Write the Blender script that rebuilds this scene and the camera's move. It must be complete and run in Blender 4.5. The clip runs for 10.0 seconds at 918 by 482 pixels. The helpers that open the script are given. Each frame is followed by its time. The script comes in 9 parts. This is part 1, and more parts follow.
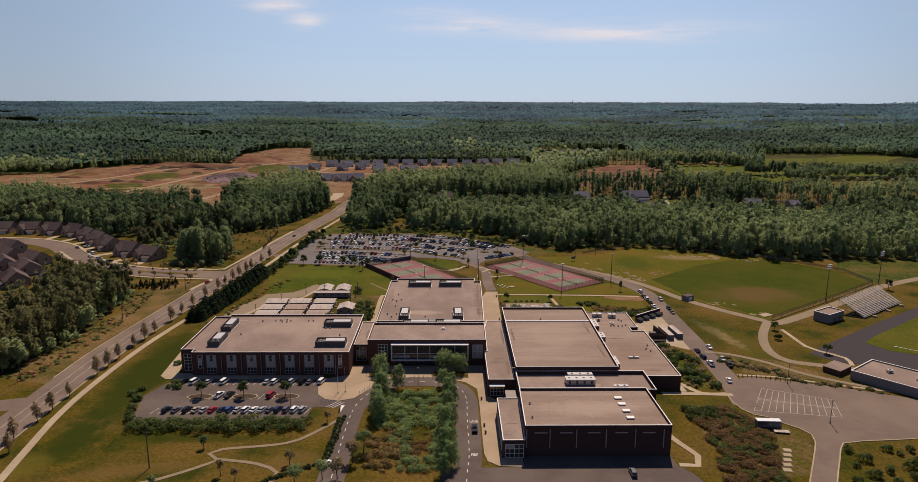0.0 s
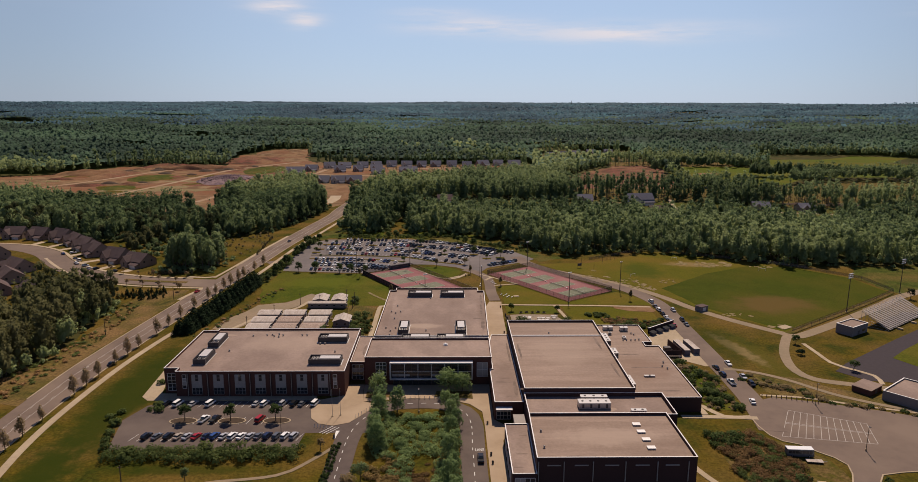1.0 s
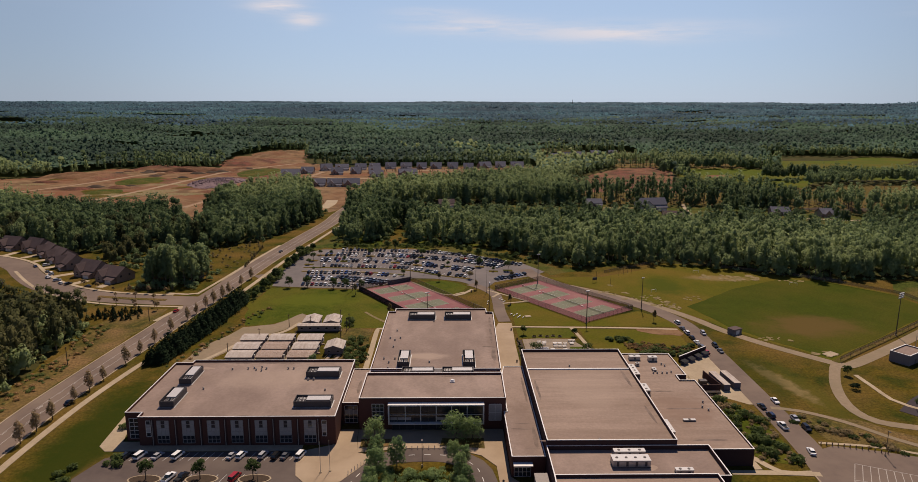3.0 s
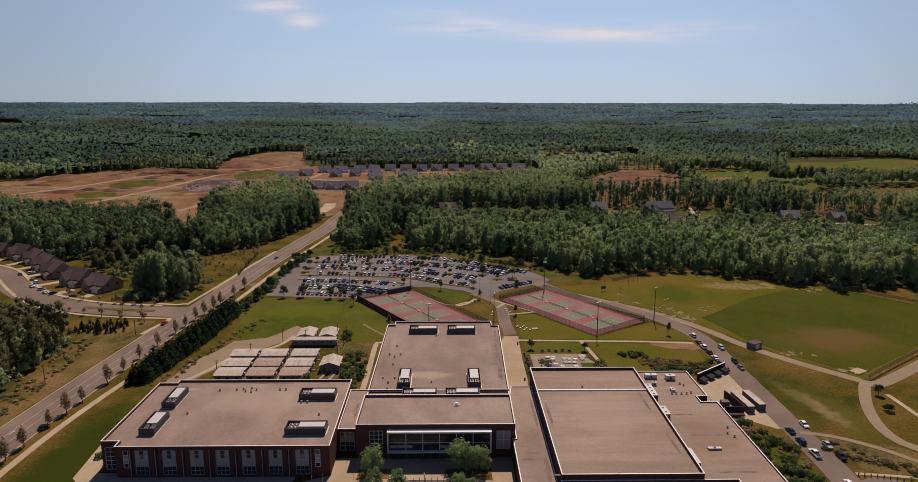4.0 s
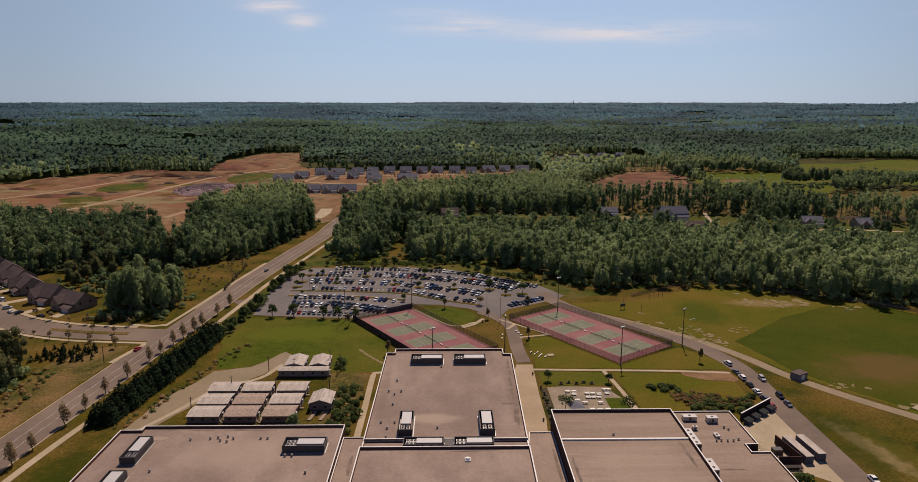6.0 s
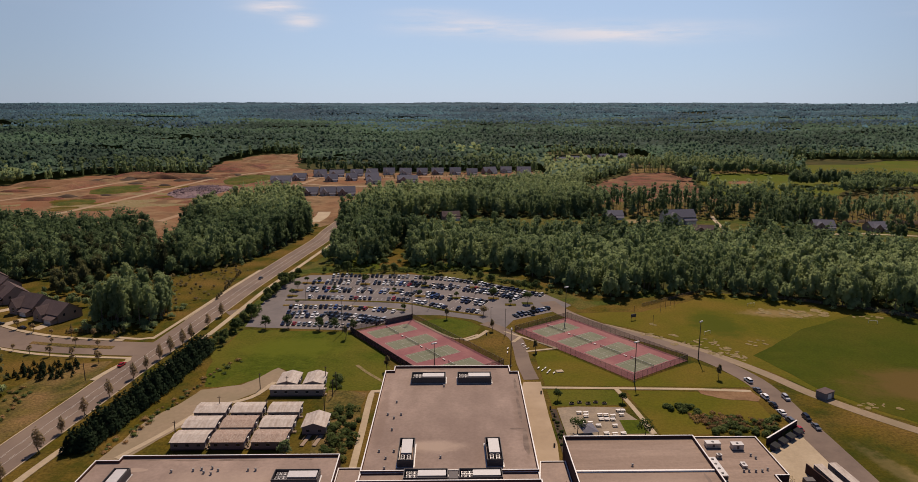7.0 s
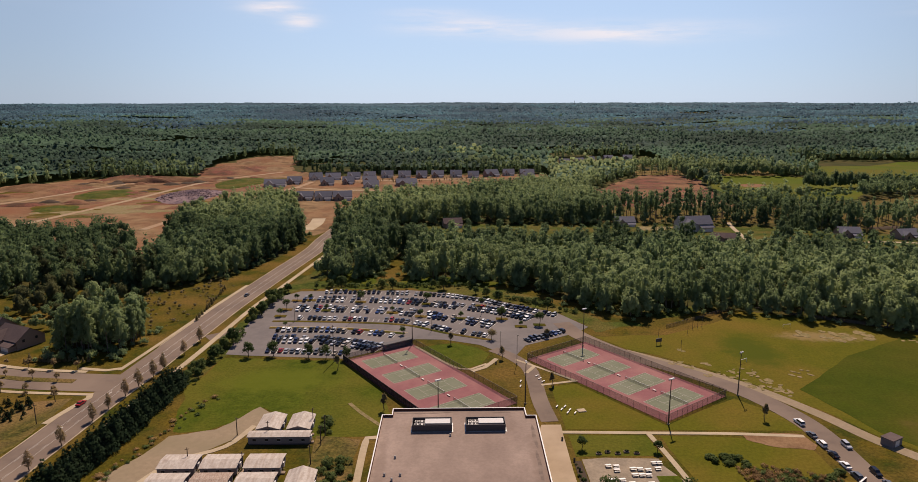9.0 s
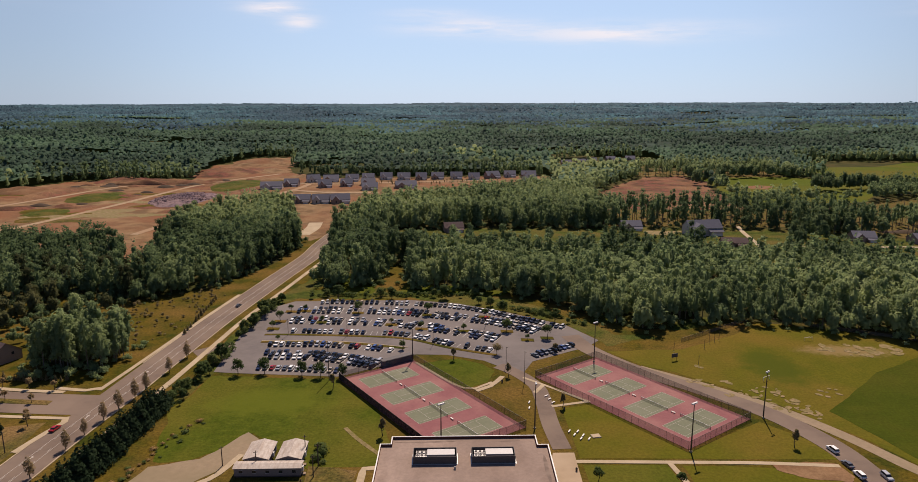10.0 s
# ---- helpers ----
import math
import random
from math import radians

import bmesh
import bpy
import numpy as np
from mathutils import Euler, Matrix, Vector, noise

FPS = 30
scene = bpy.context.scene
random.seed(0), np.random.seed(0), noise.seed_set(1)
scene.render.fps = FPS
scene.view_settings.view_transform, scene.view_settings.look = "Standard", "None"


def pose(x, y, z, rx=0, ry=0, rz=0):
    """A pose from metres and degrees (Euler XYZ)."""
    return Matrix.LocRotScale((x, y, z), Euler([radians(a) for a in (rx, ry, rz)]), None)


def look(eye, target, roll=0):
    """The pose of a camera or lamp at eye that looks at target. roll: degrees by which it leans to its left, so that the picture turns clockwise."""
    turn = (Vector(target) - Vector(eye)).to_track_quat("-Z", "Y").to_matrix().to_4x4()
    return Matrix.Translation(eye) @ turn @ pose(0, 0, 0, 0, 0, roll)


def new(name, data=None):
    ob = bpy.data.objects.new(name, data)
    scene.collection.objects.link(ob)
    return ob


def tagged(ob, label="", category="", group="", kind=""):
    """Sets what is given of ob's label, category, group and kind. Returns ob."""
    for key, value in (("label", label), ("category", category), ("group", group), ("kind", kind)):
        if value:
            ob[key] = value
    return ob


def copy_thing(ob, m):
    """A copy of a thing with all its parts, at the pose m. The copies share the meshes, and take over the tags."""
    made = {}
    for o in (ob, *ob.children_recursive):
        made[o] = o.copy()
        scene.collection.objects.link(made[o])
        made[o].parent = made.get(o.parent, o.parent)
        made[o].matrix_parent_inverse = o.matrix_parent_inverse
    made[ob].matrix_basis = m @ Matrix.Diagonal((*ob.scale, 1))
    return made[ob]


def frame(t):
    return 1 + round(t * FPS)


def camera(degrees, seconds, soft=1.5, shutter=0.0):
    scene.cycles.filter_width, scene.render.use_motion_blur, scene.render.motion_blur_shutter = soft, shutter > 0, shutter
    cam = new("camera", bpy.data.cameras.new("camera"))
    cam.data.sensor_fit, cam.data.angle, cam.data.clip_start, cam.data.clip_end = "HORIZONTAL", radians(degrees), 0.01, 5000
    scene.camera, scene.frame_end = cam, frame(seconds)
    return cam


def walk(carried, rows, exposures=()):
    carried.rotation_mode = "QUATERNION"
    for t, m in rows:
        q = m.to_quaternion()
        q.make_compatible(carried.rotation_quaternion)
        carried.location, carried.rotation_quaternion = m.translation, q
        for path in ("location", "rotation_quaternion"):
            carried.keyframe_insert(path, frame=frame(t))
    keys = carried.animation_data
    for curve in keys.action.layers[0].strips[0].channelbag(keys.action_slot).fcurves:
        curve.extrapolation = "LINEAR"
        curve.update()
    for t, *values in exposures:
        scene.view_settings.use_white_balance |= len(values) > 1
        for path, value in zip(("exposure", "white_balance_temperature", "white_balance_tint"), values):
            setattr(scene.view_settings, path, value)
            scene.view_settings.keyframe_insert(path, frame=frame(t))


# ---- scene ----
cam = camera(68.4, 10.0, soft=0.65)
PATH = [
    (0, (-1.369, -0.848, 116.18), (-1.343, 1.108, 115.766), 0.2),
    (0.5, (-2.237, 9.148, 116.199), (-2.207, 11.105, 115.784), 0.2),
    (1, (-3.097, 19.156, 116.23), (-3.067, 21.112, 115.817), 0.2),
    (1.5, (-3.895, 29.021, 116.261), (-3.863, 30.977, 115.847), 0.2),
    (2, (-4.664, 38.773, 116.285), (-4.634, 40.73, 115.872), 0.2),
    (2.5, (-5.376, 48.39, 116.28), (-5.344, 50.346, 115.865), 0.2),
    (4, (-7.511, 77.332, 116.221), (-7.478, 79.289, 115.809), 0.15),
    (4.5, (-8.252, 86.718, 116.186), (-8.216, 88.675, 115.773), 0.12),
    (5, (-9.02, 96.032, 116.194), (-8.985, 97.989, 115.783), 0.1),
    (5.5, (-9.781, 105.194, 116.213), (-9.746, 107.151, 115.8), 0.1),
    (7, (-11.705, 132.554, 116.469), (-11.669, 134.511, 116.057), 0.07),
    (7.5, (-12.27, 141.753, 116.517), (-12.234, 143.709, 116.104), 0.05),
    (8, (-12.802, 151.142, 116.55), (-12.765, 153.099, 116.139), 0.0),
    (8.5, (-13.414, 160.784, 116.573), (-13.376, 162.741, 116.161), 0.0),
    (9, (-14.065, 170.643, 116.581), (-14.026, 172.6, 116.169), -0.03),
    (9.5, (-14.72, 180.525, 116.584), (-14.681, 182.481, 116.172), -0.06),
    (10, (-15.386, 190.466, 116.601), (-15.345, 192.423, 116.19), -0.1),
]
walk(cam, [(t, look(eye, target, roll)) for t, eye, target, roll in PATH],
     [(t, e, 6690, 16) for t, e in ((0.0, -0.07), (2.5, -0.13), (4.5, -0.15), (5.5, -0.20), (7.5, -0.02), (9.0, 0.13), (10.0, 0.17))])

# ---- sky and sun ----
SUN_EL, SUN_AZ = 53.0, 12.0  # degrees above the horizon; degrees from +y towards +x
world = bpy.data.worlds.new("sky")
scene.world = world
world.use_nodes = True
wn, wl = world.node_tree.nodes, world.node_tree.links
wn.clear()
sky = wn.new("ShaderNodeTexSky")
sky.sky_type = "NISHITA"
sky.sun_disc = False
sky.sun_elevation, sky.sun_rotation = radians(SUN_EL), radians(SUN_AZ)
sky.altitude, sky.air_density, sky.dust_density, sky.ozone_density = 200, 1.0, 0.1, 3.0
way = wn.new("ShaderNodeTexCoord")
# a hazy blue balance of the sky's colour
haze = wn.new("ShaderNodeMix")
haze.data_type, haze.blend_type = "RGBA", "MULTIPLY"
haze.inputs["Factor"].default_value = 1.0
haze.inputs["B"].default_value = (0.95, 1.03, 1.32, 1)
wl.new(sky.outputs["Color"], haze.inputs["A"])
veil = wn.new("ShaderNodeMix")
veil.data_type = "RGBA"
veil.inputs["B"].default_value = (6.8, 9.2, 11.8, 1)
wl.new(haze.outputs["Result"], veil.inputs["A"])
axes = wn.new("ShaderNodeSeparateXYZ")
wl.new(way.outputs["Generated"], axes.inputs["Vector"])
thick = wn.new("ShaderNodeMapRange")  # the veil lies low over the land
thick.interpolation_type = "SMOOTHSTEP"
for key, value in (("From Min", 0.10), ("From Max", 0.42), ("To Min", 0.75), ("To Max", 0.0)):
    thick.inputs[key].default_value = value
wl.new(axes.outputs["Z"], thick.inputs["Value"])
wl.new(thick.outputs["Result"], veil.inputs["Factor"])


def sky_math(op, a, b=None):
    n = wn.new("ShaderNodeMath")
    n.operation = op
    for i, v in enumerate((a, b)):
        if v is None:
            continue
        if isinstance(v, (int, float)):
            n.inputs[i].default_value = v
        else:
            wl.new(v, n.inputs[i])
    return n.outputs["Value"]


# thin streaks of cloud: soft ovals broken up by noise stretched along the horizon
stretch = wn.new("ShaderNodeMapping")
stretch.inputs["Scale"].default_value = (9.0, 2.0, 75.0)
wl.new(way.outputs["Generated"], stretch.inputs["Vector"])
wisp = wn.new("ShaderNodeTexNoise")
wisp.inputs["Scale"].default_value, wisp.inputs["Detail"].default_value, wisp.inputs["Roughness"].default_value = 1.0, 8.0, 0.6
wl.new(stretch.outputs["Vector"], wisp.inputs["Vector"])
total = None
for cx, cz, wx, wz, amount in ((-0.232, 0.122, 0.034, 0.010, 0.9), (-0.198, 0.104, 0.022, 0.011, 0.75), (0.035, 0.100, 0.085, 0.011, 0.75), (0.24, 0.089, 0.12, 0.012, 0.85), (0.62, 0.104, 0.05, 0.008, 0.6), (-0.02, 0.118, 0.05, 0.006, 0.35), (-0.9, 0.16, 0.4, 0.03, 0.6), (1.2, 0.2, 0.5, 0.05, 0.6)):
    u = sky_math("DIVIDE", sky_math("SUBTRACT", axes.outputs["X"], cx), wx)
    v = sky_math("DIVIDE", sky_math("SUBTRACT", axes.outputs["Z"], cz), wz)
    g = sky_math("MULTIPLY", sky_math("EXPONENT", sky_math("MULTIPLY", sky_math("ADD", sky_math("MULTIPLY", u, u), sky_math("MULTIPLY", v, v)), -1.0)), amount)
    total = g if total is None else sky_math("ADD", total, g)
ragged = wn.new("ShaderNodeMapRange")
ragged.inputs["From Min"].default_value, ragged.inputs["From Max"].default_value = 0.32, 0.60
wl.new(wisp.outputs["Fac"], ragged.inputs["Value"])
ahead = sky_math("GREATER_THAN", axes.outputs["Y"], 0.0)
cover = sky_math("MULTIPLY", sky_math("MULTIPLY", total, ragged.outputs["Result"]), ahead)
clouds = wn.new("ShaderNodeMix")
clouds.data_type = "RGBA"
clouds.inputs["B"].default_value = (12.0, 11.6, 11.8, 1)
wl.new(cover, clouds.inputs["Factor"])
# sky brightest ahead and dimmer aside, standing in for the lens's dark corners
vignette = wn.new("ShaderNodeMapRange")
vignette.interpolation_type = "SMOOTHSTEP"
for key, value in (("From Min", 0.78), ("From Max", 1.0), ("To Min", 0.75), ("To Max", 1.04)):
    vignette.inputs[key].default_value = value
wl.new(sky_math("ADD", sky_math("MULTIPLY", axes.outputs["X"], math.sin(radians(5))), sky_math("MULTIPLY", axes.outputs["Y"], math.cos(radians(5)))), vignette.inputs["Value"])
bright = wn.new("ShaderNodeMix")
bright.data_type, bright.blend_type = "RGBA", "MULTIPLY"
bright.inputs["Factor"].default_value = 1.0
wl.new(veil.outputs["Result"], bright.inputs["A"])
wl.new(vignette.outputs["Result"], bright.inputs["B"])
wl.new(bright.outputs["Result"], clouds.inputs["A"])
back = wn.new("ShaderNodeBackground")
back.inputs["Strength"].default_value = 0.068
wl.new(clouds.outputs["Result"], back.inputs["Color"])
wout = wn.new("ShaderNodeOutputWorld")
wl.new(back.outputs["Background"], wout.inputs["Surface"])

lamp = bpy.data.lights.new("sun", "SUN")
lamp.energy, lamp.angle, lamp.color = 5.0, radians(0.53), (1.0, 0.87, 0.70)
sun = new("sun", lamp)
ce = math.cos(radians(SUN_EL))
toward = Vector((math.sin(radians(SUN_AZ)) * ce, math.cos(radians(SUN_AZ)) * ce, math.sin(radians(SUN_EL))))
sun.matrix_world = look(toward * 400, (0, 0, 0))


# ---- materials ----
def mat(name, a, b=None, scale=0.5, rough=0.85, metal=0.0, bump=0.0, c=None, scale2=0.05, spread=0.5, stretch=(1, 1, 1), leaf=0.0, clear=0.0, tint=0.0, mottle=0.0):
    """A surface of colour a that drifts to b at a fine scale (cycles per metre) and to c in broad patches."""
    m = bpy.data.materials.new(name)
    m.use_nodes = True
    n, l = m.node_tree.nodes, m.node_tree.links
    n.clear()
    out = n.new("ShaderNodeOutputMaterial")
    p = n.new("ShaderNodeBsdfPrincipled")
    p.inputs["Roughness"].default_value, p.inputs["Metallic"].default_value = rough, metal
    p.inputs["Specular IOR Level"].default_value = 0.5 if rough < 0.6 else (0.02 if leaf or bump else 0.12)
    geo = n.new("ShaderNodeNewGeometry")
    mp = n.new("ShaderNodeMapping")
    mp.inputs["Scale"].default_value = stretch
    l.new(geo.outputs["Position"], mp.inputs["Vector"])
    b = b or tuple(v * 0.82 for v in a)
    fine = n.new("ShaderNodeTexNoise")
    fine.inputs["Scale"].default_value, fine.inputs["Detail"].default_value, fine.inputs["Roughness"].default_value = scale, 5.0, 0.65
    l.new(mp.outputs["Vector"], fine.inputs["Vector"])
    r1 = n.new("ShaderNodeMapRange")
    r1.inputs["From Min"].default_value, r1.inputs["From Max"].default_value = 0.5 - spread / 2.6, 0.5 + spread / 2.6
    l.new(fine.outputs["Fac"], r1.inputs["Value"])
    mix = n.new("ShaderNodeMix")
    mix.data_type = "RGBA"
    mix.inputs["A"].default_value, mix.inputs["B"].default_value = (*a, 1), (*b, 1)
    l.new(r1.outputs["Result"], mix.inputs["Factor"])
    colour = mix.outputs["Result"]
    if c:
        broad = n.new("ShaderNodeTexNoise")
        broad.inputs["Scale"].default_value, broad.inputs["Detail"].default_value = scale2, 4.0
        l.new(mp.outputs["Vector"], broad.inputs["Vector"])
        r2 = n.new("ShaderNodeMapRange")
        r2.inputs["From Min"].default_value, r2.inputs["From Max"].default_value = 0.42, 0.66
        l.new(broad.outputs["Fac"], r2.inputs["Value"])
        mix2 = n.new("ShaderNodeMix")
        mix2.data_type = "RGBA"
        mix2.inputs["B"].default_value = (*c, 1)
        l.new(r2.outputs["Result"], mix2.inputs["Factor"])
        l.new(colour, mix2.inputs["A"])
        colour = mix2.outputs["Result"]
    if mottle:
        tuft = n.new("ShaderNodeTexNoise")
        tuft.inputs["Scale"].default_value, tuft.inputs["Detail"].default_value, tuft.inputs["Roughness"].default_value = 0.9, 4.0, 0.7
        l.new(geo.outputs["Position"], tuft.inputs["Vector"])
        r3 = n.new("ShaderNodeMapRange")
        r3.inputs["From Min"].default_value, r3.inputs["From Max"].default_value = 0.36, 0.64
        r3.inputs["To Min"].default_value, r3.inputs["To Max"].default_value = 1 - mottle, 1 + mottle
        l.new(tuft.outputs["Fac"], r3.inputs["Value"])
        tone = n.new("ShaderNodeHueSaturation")
        l.new(r3.outputs["Result"], tone.inputs["Value"])
        l.new(colour, tone.inputs["Color"])
        colour = tone.outputs["Color"]
    if tint:
        at = n.new("ShaderNodeAttribute")
        at.attribute_name = "tint"
        hsv = n.new("ShaderNodeHueSaturation")
        for key, lo, hi in (("Hue", 0.5 + 0.04 * tint, 0.5 - 0.018 * tint), ("Value", 1 - 0.5 * tint, 1 + 0.6 * tint)):
            mr = n.new("ShaderNodeMapRange")
            mr.inputs["To Min"].default_value, mr.inputs["To Max"].default_value = lo, hi
            l.new(at.outputs["Fac"], mr.inputs["Value"])
            l.new(mr.outputs["Result"], hsv.inputs[key])
        l.new(colour, hsv.inputs["Color"])
        colour = hsv.outputs["Color"]
    l.new(colour, p.inputs["Base Color"])
    if bump:
        bp = n.new("ShaderNodeBump")
        bp.inputs["Strength"].default_value, bp.inputs["Distance"].default_value = bump, 0.3
        l.new(fine.outputs["Fac"], bp.inputs["Height"])
        l.new(bp.outputs["Normal"], p.inputs["Normal"])
    last = p.outputs["BSDF"]
    if leaf:
        tr = n.new("ShaderNodeBsdfTranslucent")
        thin = n.new("ShaderNodeHueSaturation")
        thin.inputs["Value"].default_value = leaf
        l.new(colour, thin.inputs["Color"])
        l.new(thin.outputs["Color"], tr.inputs["Color"])
        both = n.new("ShaderNodeAddShader")
        l.new(last, both.inputs[0])
        l.new(tr.outputs["BSDF"], both.inputs[1])
        last = both.outputs["Shader"]
    if clear:
        tp = n.new("ShaderNodeBsdfTransparent")
        mx = n.new("ShaderNodeMixShader")
        mx.inputs["Fac"].default_value = clear
        l.new(last, mx.inputs[1])
        l.new(tp.outputs["BSDF"], mx.inputs[2])
        last = mx.outputs["Shader"]
    l.new(last, out.inputs["Surface"])
    return m


def worn(m, x, y, rx, ry, colour, amount=0.8, turn=0.0, grain=0.16):
    """A soft-edged place on the ground, round (x, y), where the surface drifts to another colour."""
    n, l = m.node_tree.nodes, m.node_tree.links
    p = next(k for k in n if k.type == "BSDF_PRINCIPLED")
    was = p.inputs["Base Color"].links[0].from_socket
    geo = n.new("ShaderNodeNewGeometry")
    mp = n.new("ShaderNodeMapping")
    mp.vector_type = "TEXTURE"
    mp.inputs["Location"].default_value, mp.inputs["Rotation"].default_value, mp.inputs["Scale"].default_value = (x, y, 0), (0, 0, radians(turn)), (rx, ry, 1e6)
    l.new(geo.outputs["Position"], mp.inputs["Vector"])
    far = n.new("ShaderNodeVectorMath")
    far.operation = "LENGTH"
    l.new(mp.outputs["Vector"], far.inputs[0])
    rag = n.new("ShaderNodeTexNoise")
    rag.inputs["Scale"].default_value, rag.inputs["Detail"].default_value, rag.inputs["Roughness"].default_value = grain, 5.0, 0.65
    l.new(geo.outputs["Position"], rag.inputs["Vector"])
    add = n.new("ShaderNodeMath")
    add.operation = "MULTIPLY_ADD"
    add.inputs[1].default_value = 1.3
    l.new(rag.outputs["Fac"], add.inputs[0])
    l.new(far.outputs["Value"], add.inputs[2])
    r = n.new("ShaderNodeMapRange")
    r.interpolation_type = "SMOOTHSTEP"
    for key, value in (("From Min", 1.02), ("From Max", 1.72), ("To Min", amount), ("To Max", 0.0)):
        r.inputs[key].default_value = value
    l.new(add.outputs["Value"], r.inputs["Value"])
    mix = n.new("ShaderNodeMix")
    mix.data_type = "RGBA"
    mix.inputs["B"].default_value = (*colour, 1)
    l.new(r.outputs["Result"], mix.inputs["Factor"])
    l.new(was, mix.inputs["A"])
    l.new(mix.outputs["Result"], p.inputs["Base Color"])


GRASS = mat("grass", (0.093, 0.065, 0.008), (0.034, 0.040, 0.005), 0.075, c=(0.122, 0.075, 0.018), scale2=0.035, bump=0.7, spread=0.34, mottle=0.32)
LAWN = mat("mown_lawn", (0.068, 0.082, 0.008), (0.044, 0.060, 0.005), 0.2, c=(0.094, 0.086, 0.012), scale2=0.03, bump=0.5, spread=0.36, mottle=0.2)
TURF = mat("sports_turf", (0.050, 0.061, 0.005), (0.038, 0.050, 0.004), 0.1, c=(0.070, 0.064, 0.008), scale2=0.02, bump=0.2, mottle=0.14)
OUTFIELD = mat("dry_outfield", (0.094, 0.086, 0.008), (0.074, 0.074, 0.007), 0.12, c=(0.125, 0.088, 0.014), scale2=0.025, bump=0.2, mottle=0.16)
MEADOW = mat("dry_meadow", (0.115, 0.086, 0.024), (0.046, 0.047, 0.012), 0.2, c=(0.17, 0.104, 0.044), scale2=0.05, bump=0.8, spread=0.26, mottle=0.38)
FLOOR = mat("woodland_floor", (0.045, 0.048, 0.014), (0.03, 0.034, 0.01), 0.2, c=(0.075, 0.06, 0.022), scale2=0.02, bump=0.3)
SAND = mat("bare_sand", (0.235, 0.165, 0.085), (0.15, 0.115, 0.045), 0.4, c=(0.15, 0.12, 0.04), scale2=0.2, spread=0.34, mottle=0.2)
CLAY = mat("red_clay", (0.232, 0.150, 0.082), (0.135, 0.084, 0.046), 0.045, c=(0.180, 0.082, 0.044), scale2=0.014, bump=0.5, spread=0.22, mottle=0.15)
CLAYRED = mat("deep_red_clay", (0.165, 0.066, 0.046), (0.085, 0.048, 0.030), 0.05, c=(0.205, 0.115, 0.062), scale2=0.02, bump=0.5, spread=0.22, mottle=0.3)
ASPHALT = mat("worn_asphalt", (0.165, 0.120, 0.094), (0.132, 0.097, 0.078), 0.25, c=(0.19, 0.14, 0.108), scale2=0.04, rough=0.9)
ASPHALT_GREY = mat("grey_lot_asphalt", (0.150, 0.128, 0.122), (0.118, 0.102, 0.098), 0.3, c=(0.17, 0.145, 0.136), scale2=0.04, rough=0.9)
MULCH = mat("brown_mulch", (0.075, 0.05, 0.034), (0.05, 0.036, 0.025), 1.5, rough=0.95)
STAIN = mat("dark_water_stain", (0.175, 0.128, 0.104), (0.12, 0.086, 0.07), 0.5, c=(0.21, 0.155, 0.125), scale2=0.3)
SILT = mat("pale_roof_silt", (0.315, 0.232, 0.182), (0.285, 0.21, 0.165), 0.4)
MULCHSOIL = mat("brown_field_soil", (0.135, 0.088, 0.034), (0.085, 0.062, 0.018), 0.4, c=(0.075, 0.066, 0.012), scale2=0.2, bump=0.4, spread=0.3, mottle=0.3)
ROUGHGREEN = mat("rough_green_weeds", (0.066, 0.078, 0.014), (0.036, 0.048, 0.008), 0.18, c=(0.105, 0.082, 0.022), scale2=0.05, bump=0.8, spread=0.3, mottle=0.38)
TRACKDIRT = mat("pale_graded_dirt", (0.32, 0.225, 0.135), (0.25, 0.175, 0.105), 0.2, c=(0.27, 0.165, 0.095), scale2=0.03)
ASPHALT_DARK = mat("parking_asphalt", (0.108, 0.082, 0.071), (0.086, 0.066, 0.058), 0.4, c=(0.13, 0.10, 0.084), scale2=0.06, rough=0.9)
CONCRETE = mat("pale_concrete", (0.365, 0.282, 0.188), (0.305, 0.237, 0.156), 0.5, c=(0.40, 0.315, 0.215), scale2=0.08, rough=0.85, mottle=0.06)
TANPAVE = mat("tan_paving", (0.34, 0.25, 0.165), (0.295, 0.215, 0.142), 0.35, c=(0.38, 0.285, 0.195), scale2=0.07, rough=0.85)
TERRACE = mat("grey_terrace_paving", (0.235, 0.185, 0.135), (0.185, 0.145, 0.105), 0.35, c=(0.27, 0.21, 0.15), scale2=0.1, rough=0.85, mottle=0.12)
GRAVEL = mat("gravel_road", (0.27, 0.20, 0.13), (0.21, 0.155, 0.10), 0.5, c=(0.2, 0.155, 0.095), scale2=0.05)
WHITE = mat("white_line_paint", (0.72, 0.70, 0.66), (0.6, 0.58, 0.54), 2.0, rough=0.7)
YELLOW = mat("yellow_line_paint", (0.62, 0.5, 0.25), (0.52, 0.42, 0.22), 2.0, rough=0.7)
ROOF = mat("roof_membrane", (0.300, 0.219, 0.178), (0.235, 0.171, 0.138), 0.12, c=(0.200, 0.142, 0.115), scale2=0.05, rough=0.8, stretch=(1, 0.6, 1), spread=0.34, mottle=0.08)
ROOF2 = mat("roof_membrane_streaked", (0.300, 0.216, 0.167), (0.240, 0.172, 0.133), 0.3, c=(0.21, 0.146, 0.11), scale2=0.07, rough=0.8, stretch=(0.25, 1.8, 1), spread=0.4, mottle=0.08)
